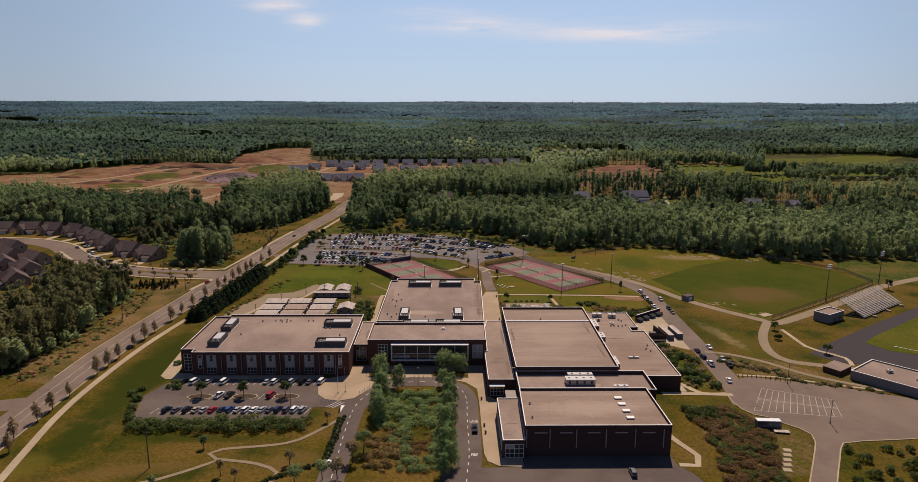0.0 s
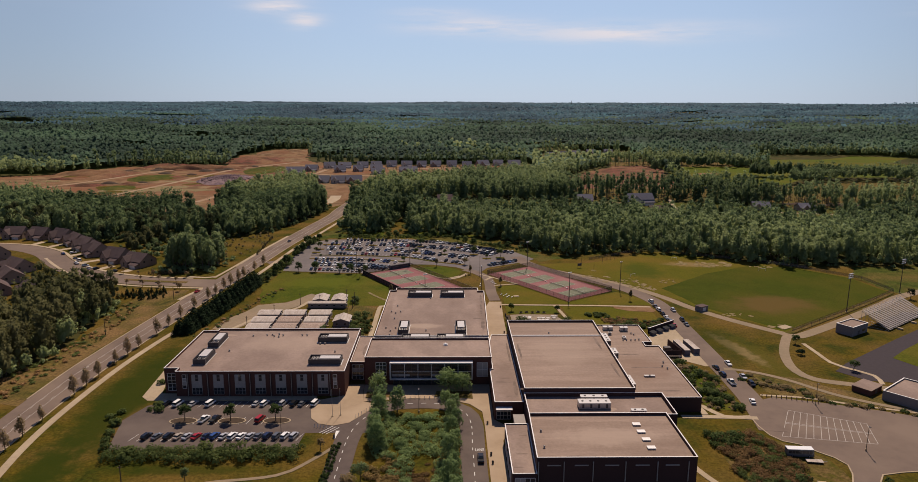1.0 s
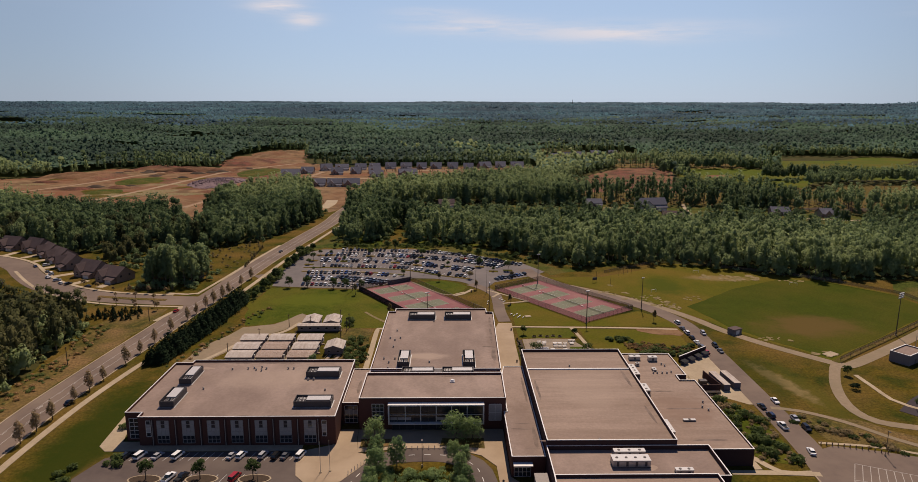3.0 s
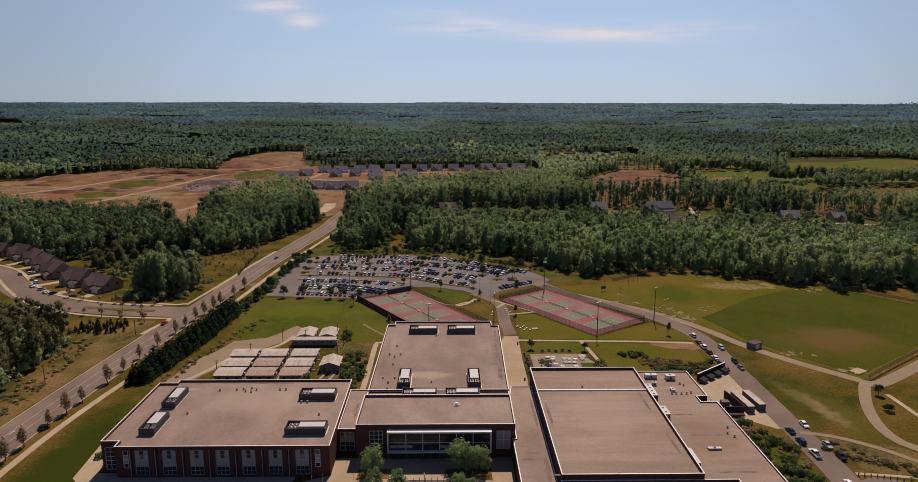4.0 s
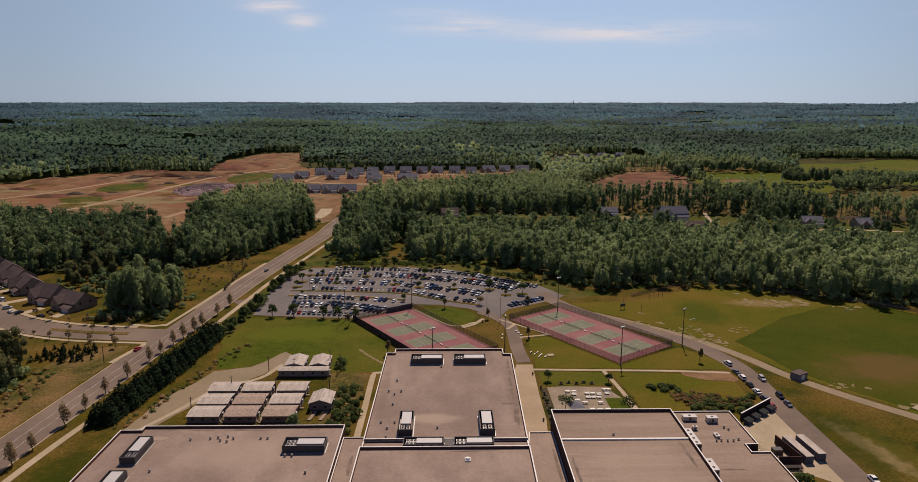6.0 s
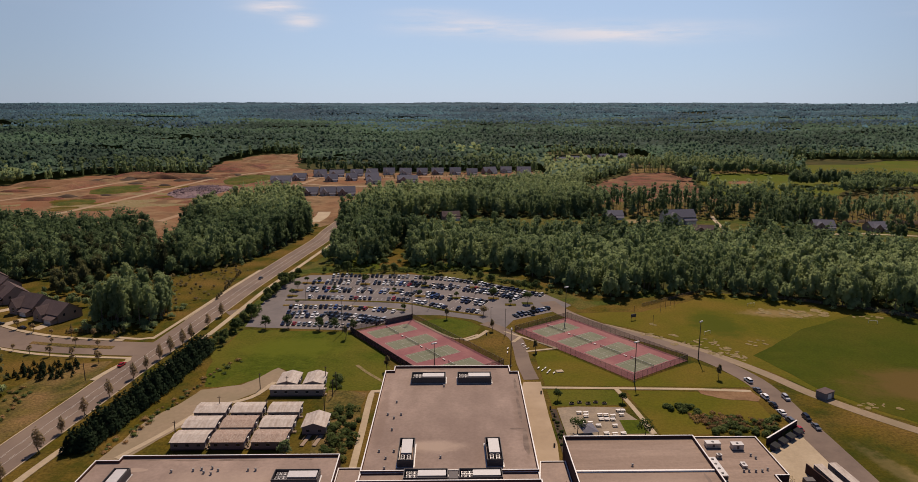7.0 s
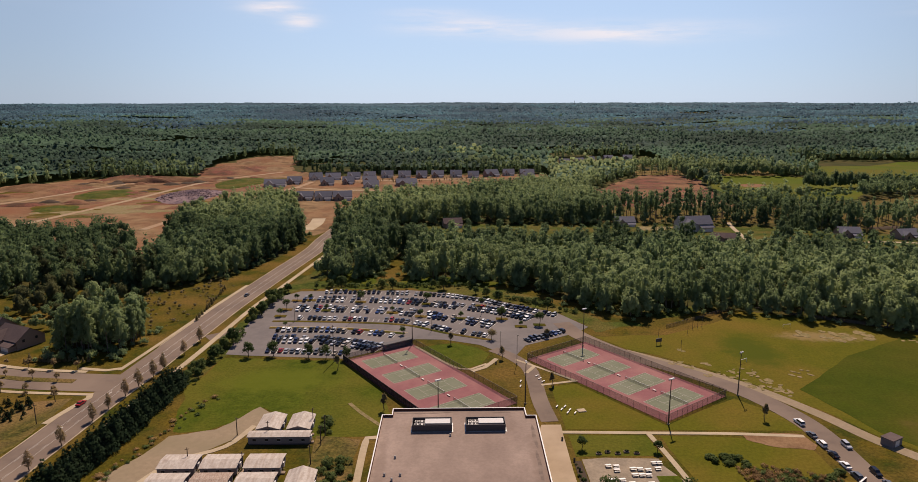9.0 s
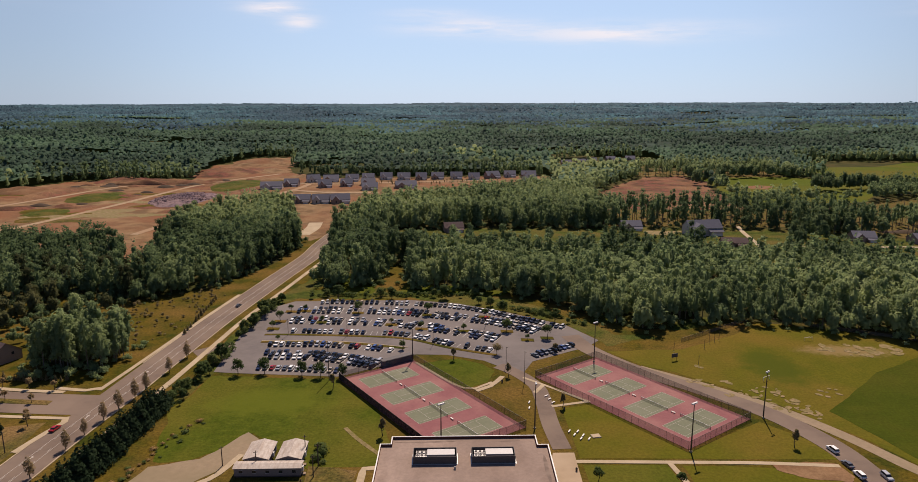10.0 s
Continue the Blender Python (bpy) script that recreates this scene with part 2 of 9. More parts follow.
COPING = mat("white_metal_coping", (0.68, 0.64, 0.61), (0.60, 0.565, 0.54), 1.0, rough=0.5)
BRICK = mat("brown_brick", (0.110, 0.047, 0.036), (0.076, 0.034, 0.028), 6.0, c=(0.09, 0.041, 0.033), scale2=0.3, rough=0.9, stretch=(1, 1, 3))
BRICK2 = mat("dark_panel_brick", (0.066, 0.036, 0.033), (0.050, 0.028, 0.026), 5.0, rough=0.9, stretch=(1, 1, 3))
PRECAST = mat("grey_precast_band", (0.33, 0.29, 0.26), (0.28, 0.245, 0.22), 1.2)
METAL = mat("galvanised_metal", (0.48, 0.46, 0.45), (0.38, 0.36, 0.35), 1.5, rough=0.45, metal=0.5)
DARKMETAL = mat("dark_metal_screen", (0.10, 0.088, 0.088), (0.08, 0.07, 0.07), 1.5, rough=0.6, metal=0.2)
FRAMEPAINT = mat("pale_window_frame", (0.62, 0.58, 0.55), (0.55, 0.51, 0.48), 2.0, rough=0.5)
DULLFRAME = mat("dull_window_frame", (0.30, 0.27, 0.255), (0.24, 0.215, 0.205), 2.0, rough=0.5)
BLIND = mat("pale_window_blind", (0.33, 0.305, 0.295), (0.27, 0.25, 0.24), 0.7, rough=0.7)
GLASS = mat("window_glass", (0.028, 0.03, 0.036), (0.022, 0.025, 0.03), 0.3, rough=0.1)
LINEPAINT = mat("worn_lane_paint", (0.46, 0.41, 0.36), (0.31, 0.27, 0.235), 1.2, rough=0.8)
LIDGREY = mat("grey_painted_lid", (0.46, 0.43, 0.42), (0.40, 0.375, 0.365), 1.0, rough=0.5)
TRUNKPALE = mat("pale_forest_bark", (0.20, 0.165, 0.13), (0.13, 0.105, 0.082), 1.0, rough=0.95)
BLACK = mat("black_rubber", (0.02, 0.02, 0.02), (0.03, 0.03, 0.03), 3.0, rough=0.8)
WOODPOLE = mat("weathered_pole_wood", (0.13, 0.095, 0.07), (0.09, 0.065, 0.05), 2.0, rough=0.9)
STEELPOLE = mat("dark_bronze_pole", (0.07, 0.055, 0.048), (0.055, 0.045, 0.04), 2.0, rough=0.5, metal=0.4)
BARK = mat("tree_bark", (0.115, 0.085, 0.06), (0.07, 0.052, 0.038), 2.0, rough=0.95)
LEAF = mat("broad_leaves", (0.093, 0.114, 0.049), (0.076, 0.097, 0.044), 0.06, rough=0.7, leaf=1.15, tint=0.85)
# brown-olive leaves, darkened in colour for the west woods' shaded sides
LEAF_SHADED = mat("shaded_olive_leaves", (0.056, 0.056, 0.023), (0.044, 0.046, 0.019), 0.06, rough=0.7, leaf=1.0, tint=0.8)
# haze put into leaf colour: slight in far woods, stronger on the hills
LEAF_FAR = mat("hazed_far_canopy", (0.042, 0.068, 0.043), (0.035, 0.060, 0.039), 0.02, rough=0.7, leaf=1.1, tint=0.7)
LEAF_HAZE = mat("haze_blue_canopy", (0.046, 0.086, 0.104), (0.040, 0.077, 0.096), 0.004, rough=0.7, leaf=1.1, tint=0.4)
LEAF_STREET = mat("street_tree_leaves", (0.140, 0.102, 0.054), (0.102, 0.078, 0.040), 0.8, rough=0.7, leaf=1.0, tint=0.5)
LEAF_PINE = mat("conifer_needles", (0.019, 0.030, 0.014), (0.013, 0.022, 0.011), 0.6, rough=0.8, leaf=0.2, tint=0.6)
LEAF_SHRUB = mat("shrub_leaves", (0.052, 0.066, 0.021), (0.037, 0.050, 0.016), 0.9, rough=0.7, leaf=0.9, tint=0.85)
LEAF_YOUNG = mat("fresh_green_leaves", (0.098, 0.128, 0.050), (0.074, 0.104, 0.042), 0.7, rough=0.7, leaf=1.1, tint=0.75)
REEDS = mat("dry_grass_clumps", (0.20, 0.125, 0.055), (0.135, 0.09, 0.038), 1.2, leaf=0.6, tint=0.5)
SEEDHEAD = mat("reddish_seed_heads", (0.128, 0.076, 0.036), (0.080, 0.050, 0.024), 1.2, leaf=0.6, tint=0.5)
PASTURE = mat("green_pasture", (0.082, 0.100, 0.010), (0.062, 0.082, 0.009), 0.03, c=(0.10, 0.088, 0.014), scale2=0.01, bump=0.2, mottle=0.12)
GREENDARK, DRYBROWN = (0.027, 0.037, 0.004), (0.155, 0.092, 0.030)
ROOFDARK, ROOFPALE = (0.165, 0.112, 0.086), (0.345, 0.258, 0.20)
worn(ROOF, -17, 327, 12, 5, ROOFPALE, 0.8)
worn(ROOF, -76, 305, 26, 12, ROOFPALE, 0.5, 0, 0.1)
worn(ROOF, 14, 345, 3.5, 36, ROOFDARK, 0.55, 0, 0.3)
worn(ROOF, -34, 350, 2.5, 30, ROOFDARK, 0.45, 0, 0.3)
worn(ROOF, 20, 268, 6, 26, ROOFDARK, 0.5, 0, 0.3)
worn(ROOF, -108, 290, 5, 24, ROOFDARK, 0.35, -8, 0.3)
worn(ROOF2, 80, 285, 13, 16, (0.20, 0.128, 0.092), 0.7, 0, 0.2)
worn(ROOF2, 48, 218, 20, 8, ROOFPALE, 0.7, 0, 0.2)
worn(ROOF2, 46, 290, 18, 24, ROOFPALE, 0.4, 0, 0.1)
worn(GRASS, -130.5, 268, 15, 78, GREENDARK, 0.92, 2.0)
worn(GRASS, -132, 216, 10, 21, GREENDARK, 0.9, 8.0)
worn(GRASS, -88, 216, 34, 4, GREENDARK, 0.7)
worn(GRASS, -120.5, 246, 4, 16, DRYBROWN, 0.6)
worn(GRASS, -100, 196, 26, 5, DRYBROWN, 0.45, 10)
worn(GRASS, -52, 200, 12, 10, DRYBROWN, 0.5)
worn(GRASS, -137, 198, 8, 9, (0.10, 0.085, 0.012), 0.7)
worn(GRASS, 140, 310, 10, 40, (0.075, 0.070, 0.010), 0.6, 6)
worn(GRASS, 134, 322, 5, 26, (0.25, 0.175, 0.085), 0.6, 14, 0.3)
worn(GRASS, 128, 330, 10, 34, GREENDARK, 0.5)
worn(TURF, 184, 392, 34, 20, (0.115, 0.070, 0.024), 0.75, 12, 0.07)
worn(OUTFIELD, 174, 488, 26, 9, (0.22, 0.15, 0.07), 0.75, -4, 0.3)
worn(OUTFIELD, 130, 470, 16, 26, (0.052, 0.064, 0.006), 0.8, 0, 0.1)
worn(LAWN, -84, 440, 30, 16, (0.088, 0.100, 0.010), 0.8, 0, 0.1)
worn(LAWN, 96, 375, 12, 10, (0.090, 0.074, 0.012), 0.7)


# ---- building blocks ----
def V3(p, z=None):
    return (p[0], p[1], p[2] if z is None else z)


class Shape:
    """Collects faces and turns them into one mesh."""

    def __init__(self):
        self.v, self.f = [], []

    def add(self, vs, fs):
        k = len(self.v)
        self.v += [tuple(p) for p in vs]
        self.f += [tuple(i + k for i in face) for face in fs]
        return self

    def box(self, x0, y0, z0, x1, y1, z1):
        return self.add([(x0, y0, z0), (x1, y0, z0), (x1, y1, z0), (x0, y1, z0), (x0, y0, z1), (x1, y0, z1), (x1, y1, z1), (x0, y1, z1)],
                        [(0, 3, 2, 1), (4, 5, 6, 7), (0, 1, 5, 4), (1, 2, 6, 5), (2, 3, 7, 6), (3, 0, 4, 7)])

    def prism(self, pts, z0, z1):
        area = sum(a[0] * b[1] - b[0] * a[1] for a, b in zip(pts, pts[1:] + pts[:1]))
        pts = pts if area > 0 else pts[::-1]
        n = len(pts)
        self.add([(x, y, z0) for x, y in pts] + [(x, y, z1) for x, y in pts],
                 [tuple(range(n - 1, -1, -1)), tuple(range(n, 2 * n))] + [(i, (i + 1) % n, n + (i + 1) % n, n + i) for i in range(n)])
        return self

    def bar(self, a, b, r0, r1=None, sides=6):
        """A tapered rod from a to b."""
        r1 = r0 if r1 is None else r1
        a, b = Vector(a), Vector(b)
        d = (b - a).normalized()
        u = d.orthogonal().normalized()
        w = d.cross(u)
        vs = []
        for c, r in ((a, r0), (b, r1)):
            for i in range(sides):
                t = math.tau * i / sides
                vs.append(c + (u * math.cos(t) + w * math.sin(t)) * r)
        return self.add(vs, [tuple(range(sides - 1, -1, -1)), tuple(range(sides, 2 * sides))] + [(i, (i + 1) % sides, sides + (i + 1) % sides, sides + i) for i in range(sides)])

    def beam(self, a, b, w, h):
        """A box of width w and height h along the line a-b, resting at its z."""
        a, b = Vector(a), Vector(b)
        s = Vector((b.y - a.y, a.x - b.x, 0)).normalized() * (w / 2)
        up = Vector((0, 0, h))
        return self.add([a - s, a + s, b + s, b - s, a - s + up, a + s + up, b + s + up, b - s + up],
                        [(0, 3, 2, 1)[::-1], (4, 5, 6, 7), (0, 1, 5, 4), (1, 2, 6, 5), (2, 3, 7, 6), (3, 0, 4, 7)])

    def mesh(self, name, material):
        me = bpy.data.meshes.new(name)
        me.from_pydata(self.v, [], self.f)
        me.materials.append(material)
        me.update()
        return me


def thing(name, label, category, at=(0, 0, 0), turn=0.0, group="", kind=""):
    """An Empty at a thing's base, to carry its parts."""
    ob = new(name)
    ob.empty_display_size = 0.5
    ob.matrix_basis = pose(*at, 0, 0, turn)
    return tagged(ob, label, category, group, kind)


def part(name, shape, material, parent=None, label=""):
    """One mesh object under a thing or a part; shape is a Shape or a mesh."""
    me = shape.mesh(name, material) if isinstance(shape, Shape) else shape
    ob = new(name, me)
    ob.parent = parent
    if label:
        ob["label"] = label
    return ob


def smooth_line(pts, step=4.0):
    """A Catmull-Rom curve through pts, sampled about every step metres."""
    P = [Vector((p[0], p[1])) for p in pts]
    P = [2 * P[0] - P[1]] + P + [2 * P[-1] - P[-2]]
    out = []
    for i in range(1, len(P) - 2):
        n = max(1, int((P[i + 1] - P[i]).length / step))
        for k in range(n):
            t = k / n
            a, b, c, d = P[i - 1:i + 3]
            out.append(0.5 * ((2 * b) + (c - a) * t + (2 * a - 5 * b + 4 * c - d) * t * t + (3 * b - a - 3 * c + d) * t ** 3))
    out.append(P[-2])
    return out


def ribbon(shape, pts, width, z0, z1, off=0.0, step=4.0, smooth=True):
    """A strip of that width along a line, off metres to its right."""
    L = smooth_line(pts, step) if smooth else [Vector(p[:2]) for p in pts]
    n = len(L)
    rows = []
    for i, p in enumerate(L):
        d = (L[min(i + 1, n - 1)] - L[max(i - 1, 0)]).normalized()
        s = Vector((d.y, -d.x))
        rows.append((p + s * (off - width / 2), p + s * (off + width / 2)))
    vs = []
    for a, b in rows:
        vs += [(a.x, a.y, z0), (b.x, b.y, z0), (b.x, b.y, z1), (a.x, a.y, z1)]
    fs = []
    for i in range(n - 1):
        k = 4 * i
        fs += [(k + 3, k + 2, k + 6, k + 7), (k, k + 3, k + 7, k + 4), (k + 2, k + 1, k + 5, k + 6)]
    fs += [(0, 1, 2, 3), (4 * n - 1, 4 * n - 2, 4 * n - 3, 4 * n - 4)]
    return shape.add(vs, fs)


def dashes(shape, pts, width, z, dash, gap, off=0.0):
    L = smooth_line(pts, 1.0)
    k, run = 0, max(1, int(dash + gap))
    while k + int(dash) < len(L):
        ribbon(shape, L[k:k + int(dash) + 1], width, z - 0.02, z, off, smooth=False)
        k += run
    return shape


def blob(pts, rough=2.0, step=3.0, seed=0):
    """A closed outline round pts with wandering edges."""
    L = [Vector((p[0], p[1])) for p in pts]
    out = []
    for a, b in zip(L, L[1:] + L[:1]):
        n = max(1, int((b - a).length / step))
        for k in range(n):
            p = a.lerp(b, k / n)
            q = noise.noise_vector((p.x * 0.07 + seed, p.y * 0.07, seed)) * rough + noise.noise_vector((p.x * 0.35, p.y * 0.35, seed)) * rough * 0.35
            out.append((p.x + q.x, p.y + q.y))
    return out


def inside(x, y, poly):
    hit = False
    j = len(poly) - 1
    for i in range(len(poly)):
        (xi, yi), (xj, yj) = poly[i], poly[j]
        if (yi > y) != (yj > y) and x < (xj - xi) * (y - yi) / (yj - yi) + xi:
            hit = not hit
        j = i
    return hit


def ground_z(x, y):
    """Level round the school, then low ridges that slowly rise towards the horizon."""
    d = math.hypot(x, y)
    far = max(0.0, d - 1650.0)
    roll = min(1.0, max(0.0, (d - 1500.0) / 700.0)) * (1.0 - 0.55 * min(1.0, max(0.0, (d - 3400.0) / 1200.0)))
    return far * 0.0246 + roll * (17.0 * noise.noise((x * 0.0011, y * 0.0026, 3.7)) + 6.0 * noise.noise((x * 0.0034, y * 0.006, 9.1)))


def sheet(name, material, label, outline, z, lift=0.0, category="ground", kind="structure"):
    """A patch of ground cover with a low edge."""
    s = Shape().prism(outline, z - 0.3, z)
    ob = part(name, s, material)
    return tagged(ob, label, category, kind=kind)


# ---- ground ----
rings = [0, 60, 120, 200, 300, 420, 560, 720, 900, 1050, 1200, 1350] + list(range(1450, 4950, 70)) + [4950]
gs, SEG = Shape(), 240
gs.v.append((0, 0, 0))
for r in rings[1:]:
    for k in range(SEG):
        t = math.tau * k / SEG
        x, y = r * math.sin(t), r * math.cos(t)
        gs.v.append((x, y, ground_z(x, y)))
for k in range(SEG):
    gs.f.append((0, 1 + (k + 1) % SEG, 1 + k))
for i in range(len(rings) - 2):
    for k in range(SEG):
        a, b = 1 + i * SEG, 1 + (i + 1) * SEG
        gs.f.append((a + k, a + (k + 1) % SEG, b + (k + 1) % SEG, b + k))
ground = part("ground", gs, FLOOR)
tagged(ground, "grassy ground rolling out to a wooded horizon", "ground", kind="structure")

# ---- roads, walks and lots ----
MAIN = [(-156, 60), (-157, 130), (-160, 210), (-161, 268), (-160.8, 297), (-159.2, 322), (-156.8, 350), (-153.5, 385), (-151, 415), (-147.5, 447), (-144.5, 480),
        (-141.5, 510), (-138, 545), (-132, 590), (-126.5, 630), (-118, 690), (-116, 735), (-111, 790), (-101, 850), (-92, 905)]


laid = []


def strip(name, label, pts, width, z, material, off=0.0, category="road", depth=0.25):
    laid.append(name)
    z += 0.004 * (len(laid) % 9)  # strips that cross lie a little over one another
    ob = part(name, ribbon(Shape(), pts, width, z - depth, z, off), material)
    return tagged(ob, label, category, kind="structure")


strip("road", "three-lane worn asphalt road with tree-lined verge", MAIN, 15.0, 0.08, ASPHALT)
NORTH = [p for p in MAIN if 455 < p[1] < 800]
SOUTH = [p for p in MAIN if p[1] < 425]
for run, side, lab in ((SOUTH, 7.75, "pale concrete kerb"), (NORTH, -7.75, "pale concrete kerb"), ([p for p in MAIN if p[1] < 800], 7.75, "pale concrete kerb")):
    if side < 0 or run is not SOUTH:
        strip("kerb", lab + " along the asphalt road", run, 0.5, 0.2, CONCRETE, side, "kerb")
strip("kerb", "pale concrete kerb along the asphalt road", [p for p in MAIN if 255 < p[1] < 425], 0.5, 0.2, CONCRETE, -7.75, "kerb")
lines = Shape()
for o in (-2.1, 2.1):
    ribbon(lines, MAIN[:18], 0.15, 0.08, 0.14, o)
    dashes(lines, MAIN[:18], 0.15, 0.14, 3, 6, o + (0.5 if o < 0 else -0.5))
tagged(part("road_marking", lines, LINEPAINT), "faded lane lines painted on the road", "road marking", kind="structure")
arrows = Shape()
for y, x in ((238, -158.5), (300, -162), (398, -153.5), (470, -146), (428, -150.2)):
    arrows.prism([(x - 0.2, y - 1.6), (x + 0.2, y - 1.6), (x + 0.2, y + 0.5), (x + 0.7, y + 0.5), (x, y + 1.8), (x - 0.7, y + 0.5), (x - 0.2, y + 0.5)], 0.08, 0.14)
tagged(part("road_marking", arrows, LINEPAINT), "white turn arrows painted on the road", "road marking", kind="structure")

SIDEWALK = [(-136, 160), (-140.6, 190), (-143.4, 207), (-147.2, 232), (-148.6, 259), (-147.6, 299), (-144, 333), (-140.5, 355), (-138.5, 385), (-136.5, 415), (-132.5, 450), (-130, 475), (-127.5, 505),
            (-124, 545), (-117.5, 590), (-112, 630), (-104, 690)]
strip("pavement", "pale concrete sidewalk beside the road", SIDEWALK, 2.8, 0.14, CONCRETE, category="pavement")
strip("pavement", "pale concrete sidewalk on the far verge", [(-157.5, 452), (-154, 480), (-150.5, 512), (-147, 545), (-141, 590)], 2.0, 0.14, CONCRETE, category="pavement")

# side street into the houses
SIDE = [(-150, 438), (-172, 440), (-195, 443), (-218, 449), (-240, 459), (-262, 474), (-285, 497), (-306, 521), (-330, 538), (-360, 548), (-420, 552)]
strip("road", "quiet asphalt side street into the housing", SIDE, 17.5, 0.07, ASPHALT)
strip("kerb", "pale concrete kerb and walk of the side street", SIDE[1:], 2.4, 0.18, CONCRETE, 10.4, "kerb")
strip("kerb", "pale concrete kerb and walk of the side street", [(-158, 427), (-175, 428.5)] + [(x, y - 0.5) for x, y in [(-195, 431.5), (-215, 437), (-235, 446), (-256, 461), (-279, 484), (-300, 508)]], 2.0, 0.18, CONCRETE, 0, "kerb")
sheet("median", MEADOW, "planted median in the side street", blob([(-171, 438.4), (-171, 442.2), (-195, 445.2), (-214, 449.5), (-214, 446.5), (-195, 441.4)], 0.3), 0.2, category="median")
strip("road", "asphalt lane curving off the main road", [(-156, 246), (-170, 243), (-190, 236), (-215, 226), (-250, 215)], 11, 0.07, ASPHALT)
# kerb returns at the junction
strip("pavement", "pale concrete walk at the junction corner", [(-158, 428), (-156.5, 424), (-158.8, 415), (-161.5, 402)], 2.4, 0.16, CONCRETE, category="pavement")
strip("pavement", "pale concrete walk at the junction corner", [(-176, 454.5), (-163, 452), (-157.8, 454)], 2.4, 0.16, CONCRETE, category="pavement")

# front car park
FRONTLOT = [(-118, 228.5), (-55, 228.5), (-54, 240), (-40, 240), (-31, 240), (-31, 262), (-40.5, 262), (-42, 266), (-55, 266.2), (-112, 266.2), (-119, 262), (-123, 250)]
tagged(part("car_park", Shape().prism(FRONTLOT, -0.2, 0.08), ASPHALT_DARK), "front car park of patched dark asphalt", "car park", kind="structure")
tagged(part("pavement", Shape().prism([(-121, 266.5), (-55.5, 266.5), (-55.5, 270.3), (-110.5, 270.3), (-110.5, 273), (-118, 273), (-124, 300), (-127, 300), (-124.5, 270)], -0.2, 0.16), CONCRETE), "concrete walk along the brick wing", "pavement", kind="structure")
stall = Shape()
for i in range(22):
    x = -113 + i * 2.75
    stall.beam((x, 260.5, 0.07), (x + 1.5, 265.6, 0.07), 0.12, 0.035)
    stall.beam((x - 0.8, 234.5, 0.07), (x + 0.7, 239.6, 0.07), 0.12, 0.035)
for i in range(12):
    x = -99 + i * 2.75
    stall.beam((x, 246.9, 0.07), (x + 1.3, 252, 0.07), 0.12, 0.035)
tagged(part("road_marking", stall, WHITE), "white parking bay lines of the front car park", "road marking", kind="structure")
for cx in (-100.4, -82.7, -66.3):
    L = [(cx + 5.2 * math.cos(math.tau * k / 20), 249.3 + 2.6 * math.sin(math.tau * k / 20)) for k in range(20)]
    tagged(part("parking_island", Shape().prism(L, 0, 0.22), CONCRETE), "kerbed oval planting island in the car park", "traffic island", kind="structure")
    tagged(part("parking_island", Shape().prism([(cx + (x - cx) * 0.9, 249.3 + (y - 249.3) * 0.86) for x, y in L], 0.2, 0.27), MULCH), "brown mulch of the planting island", "grass", kind="structure")
# flagpole plaza
PLAZA1 = [(-54.8, 266.2), (-55.5, 258), (-54, 251), (-50.5, 246.8), (-45, 245.2), (-39.5, 247.5), (-36, 253), (-31.5, 260.5), (-31.5, 263.2), (-36.5, 265), (-37.8, 275), (-38, 281), (-44.2, 281), (-45.5, 270.2)]
tagged(part("pavement", Shape().prism(PLAZA1, -0.2, 0.2), TANPAVE), "tan paved plaza round the flagpoles", "pavement", kind="structure")
# drop-off loop
LOOP = [(-40.6, 150), (-38.5, 188), (-38.8, 215), (-38.2, 238), (-34.5, 251), (-27.5, 260.5), (-18, 263.2), (-6, 262.6), (2.0, 257), (5, 247), (5, 230), (5, 205), (3.8, 188), (3, 150)]
strip("road", "drop-off loop of dark asphalt round the planted island", LOOP, 8.6, 0.092, ASPHALT_DARK)
loopmark = Shape()
dashes(loopmark, LOOP, 0.2, 0.15, 2, 3)
loopmark.box(-43.3, 236, 0.07, -42, 241.5, 0.105)
for x0, y0, x1, y1 in ((-49, 246, -45, 251), (-47.8, 245.5, -43.8, 250.5), (-46.6, 245, -42.6, 250)):
    loopmark.beam((x0, y0 - 6, 0.07), (x1, y1 - 6, 0.07), 0.2, 0.035)
tagged(part("road_marking", loopmark, WHITE), "white dashes and bars painted on the drop-off loop", "road marking", kind="structure")


def letters(text, x, y, size, material, label):
    cu = bpy.data.curves.new("lettering", "FONT")
    cu.body, cu.size, cu.align_x, cu.extrude = text, size, "CENTER", 0.012
    tmp = bpy.data.objects.new("lettering", cu)
    me = bpy.data.meshes.new_from_object(tmp)
    bpy.data.objects.remove(tmp)
    me.materials.clear()
    me.materials.append(material)
    ob = part("road_lettering", me, material)
    ob.matrix_basis = pose(x, y, 0.15) @ Matrix.Diagonal((0.85, 1.7, 1, 1))
    return tagged(ob, label, "road marking", kind="structure")


letters("LANE", 7.3, 226.8, 1.5, WHITE, "white word LANE painted on the asphalt")
letters("FIRE", 6.8, 203.2, 1.5, WHITE, "white word FIRE painted on the asphalt")
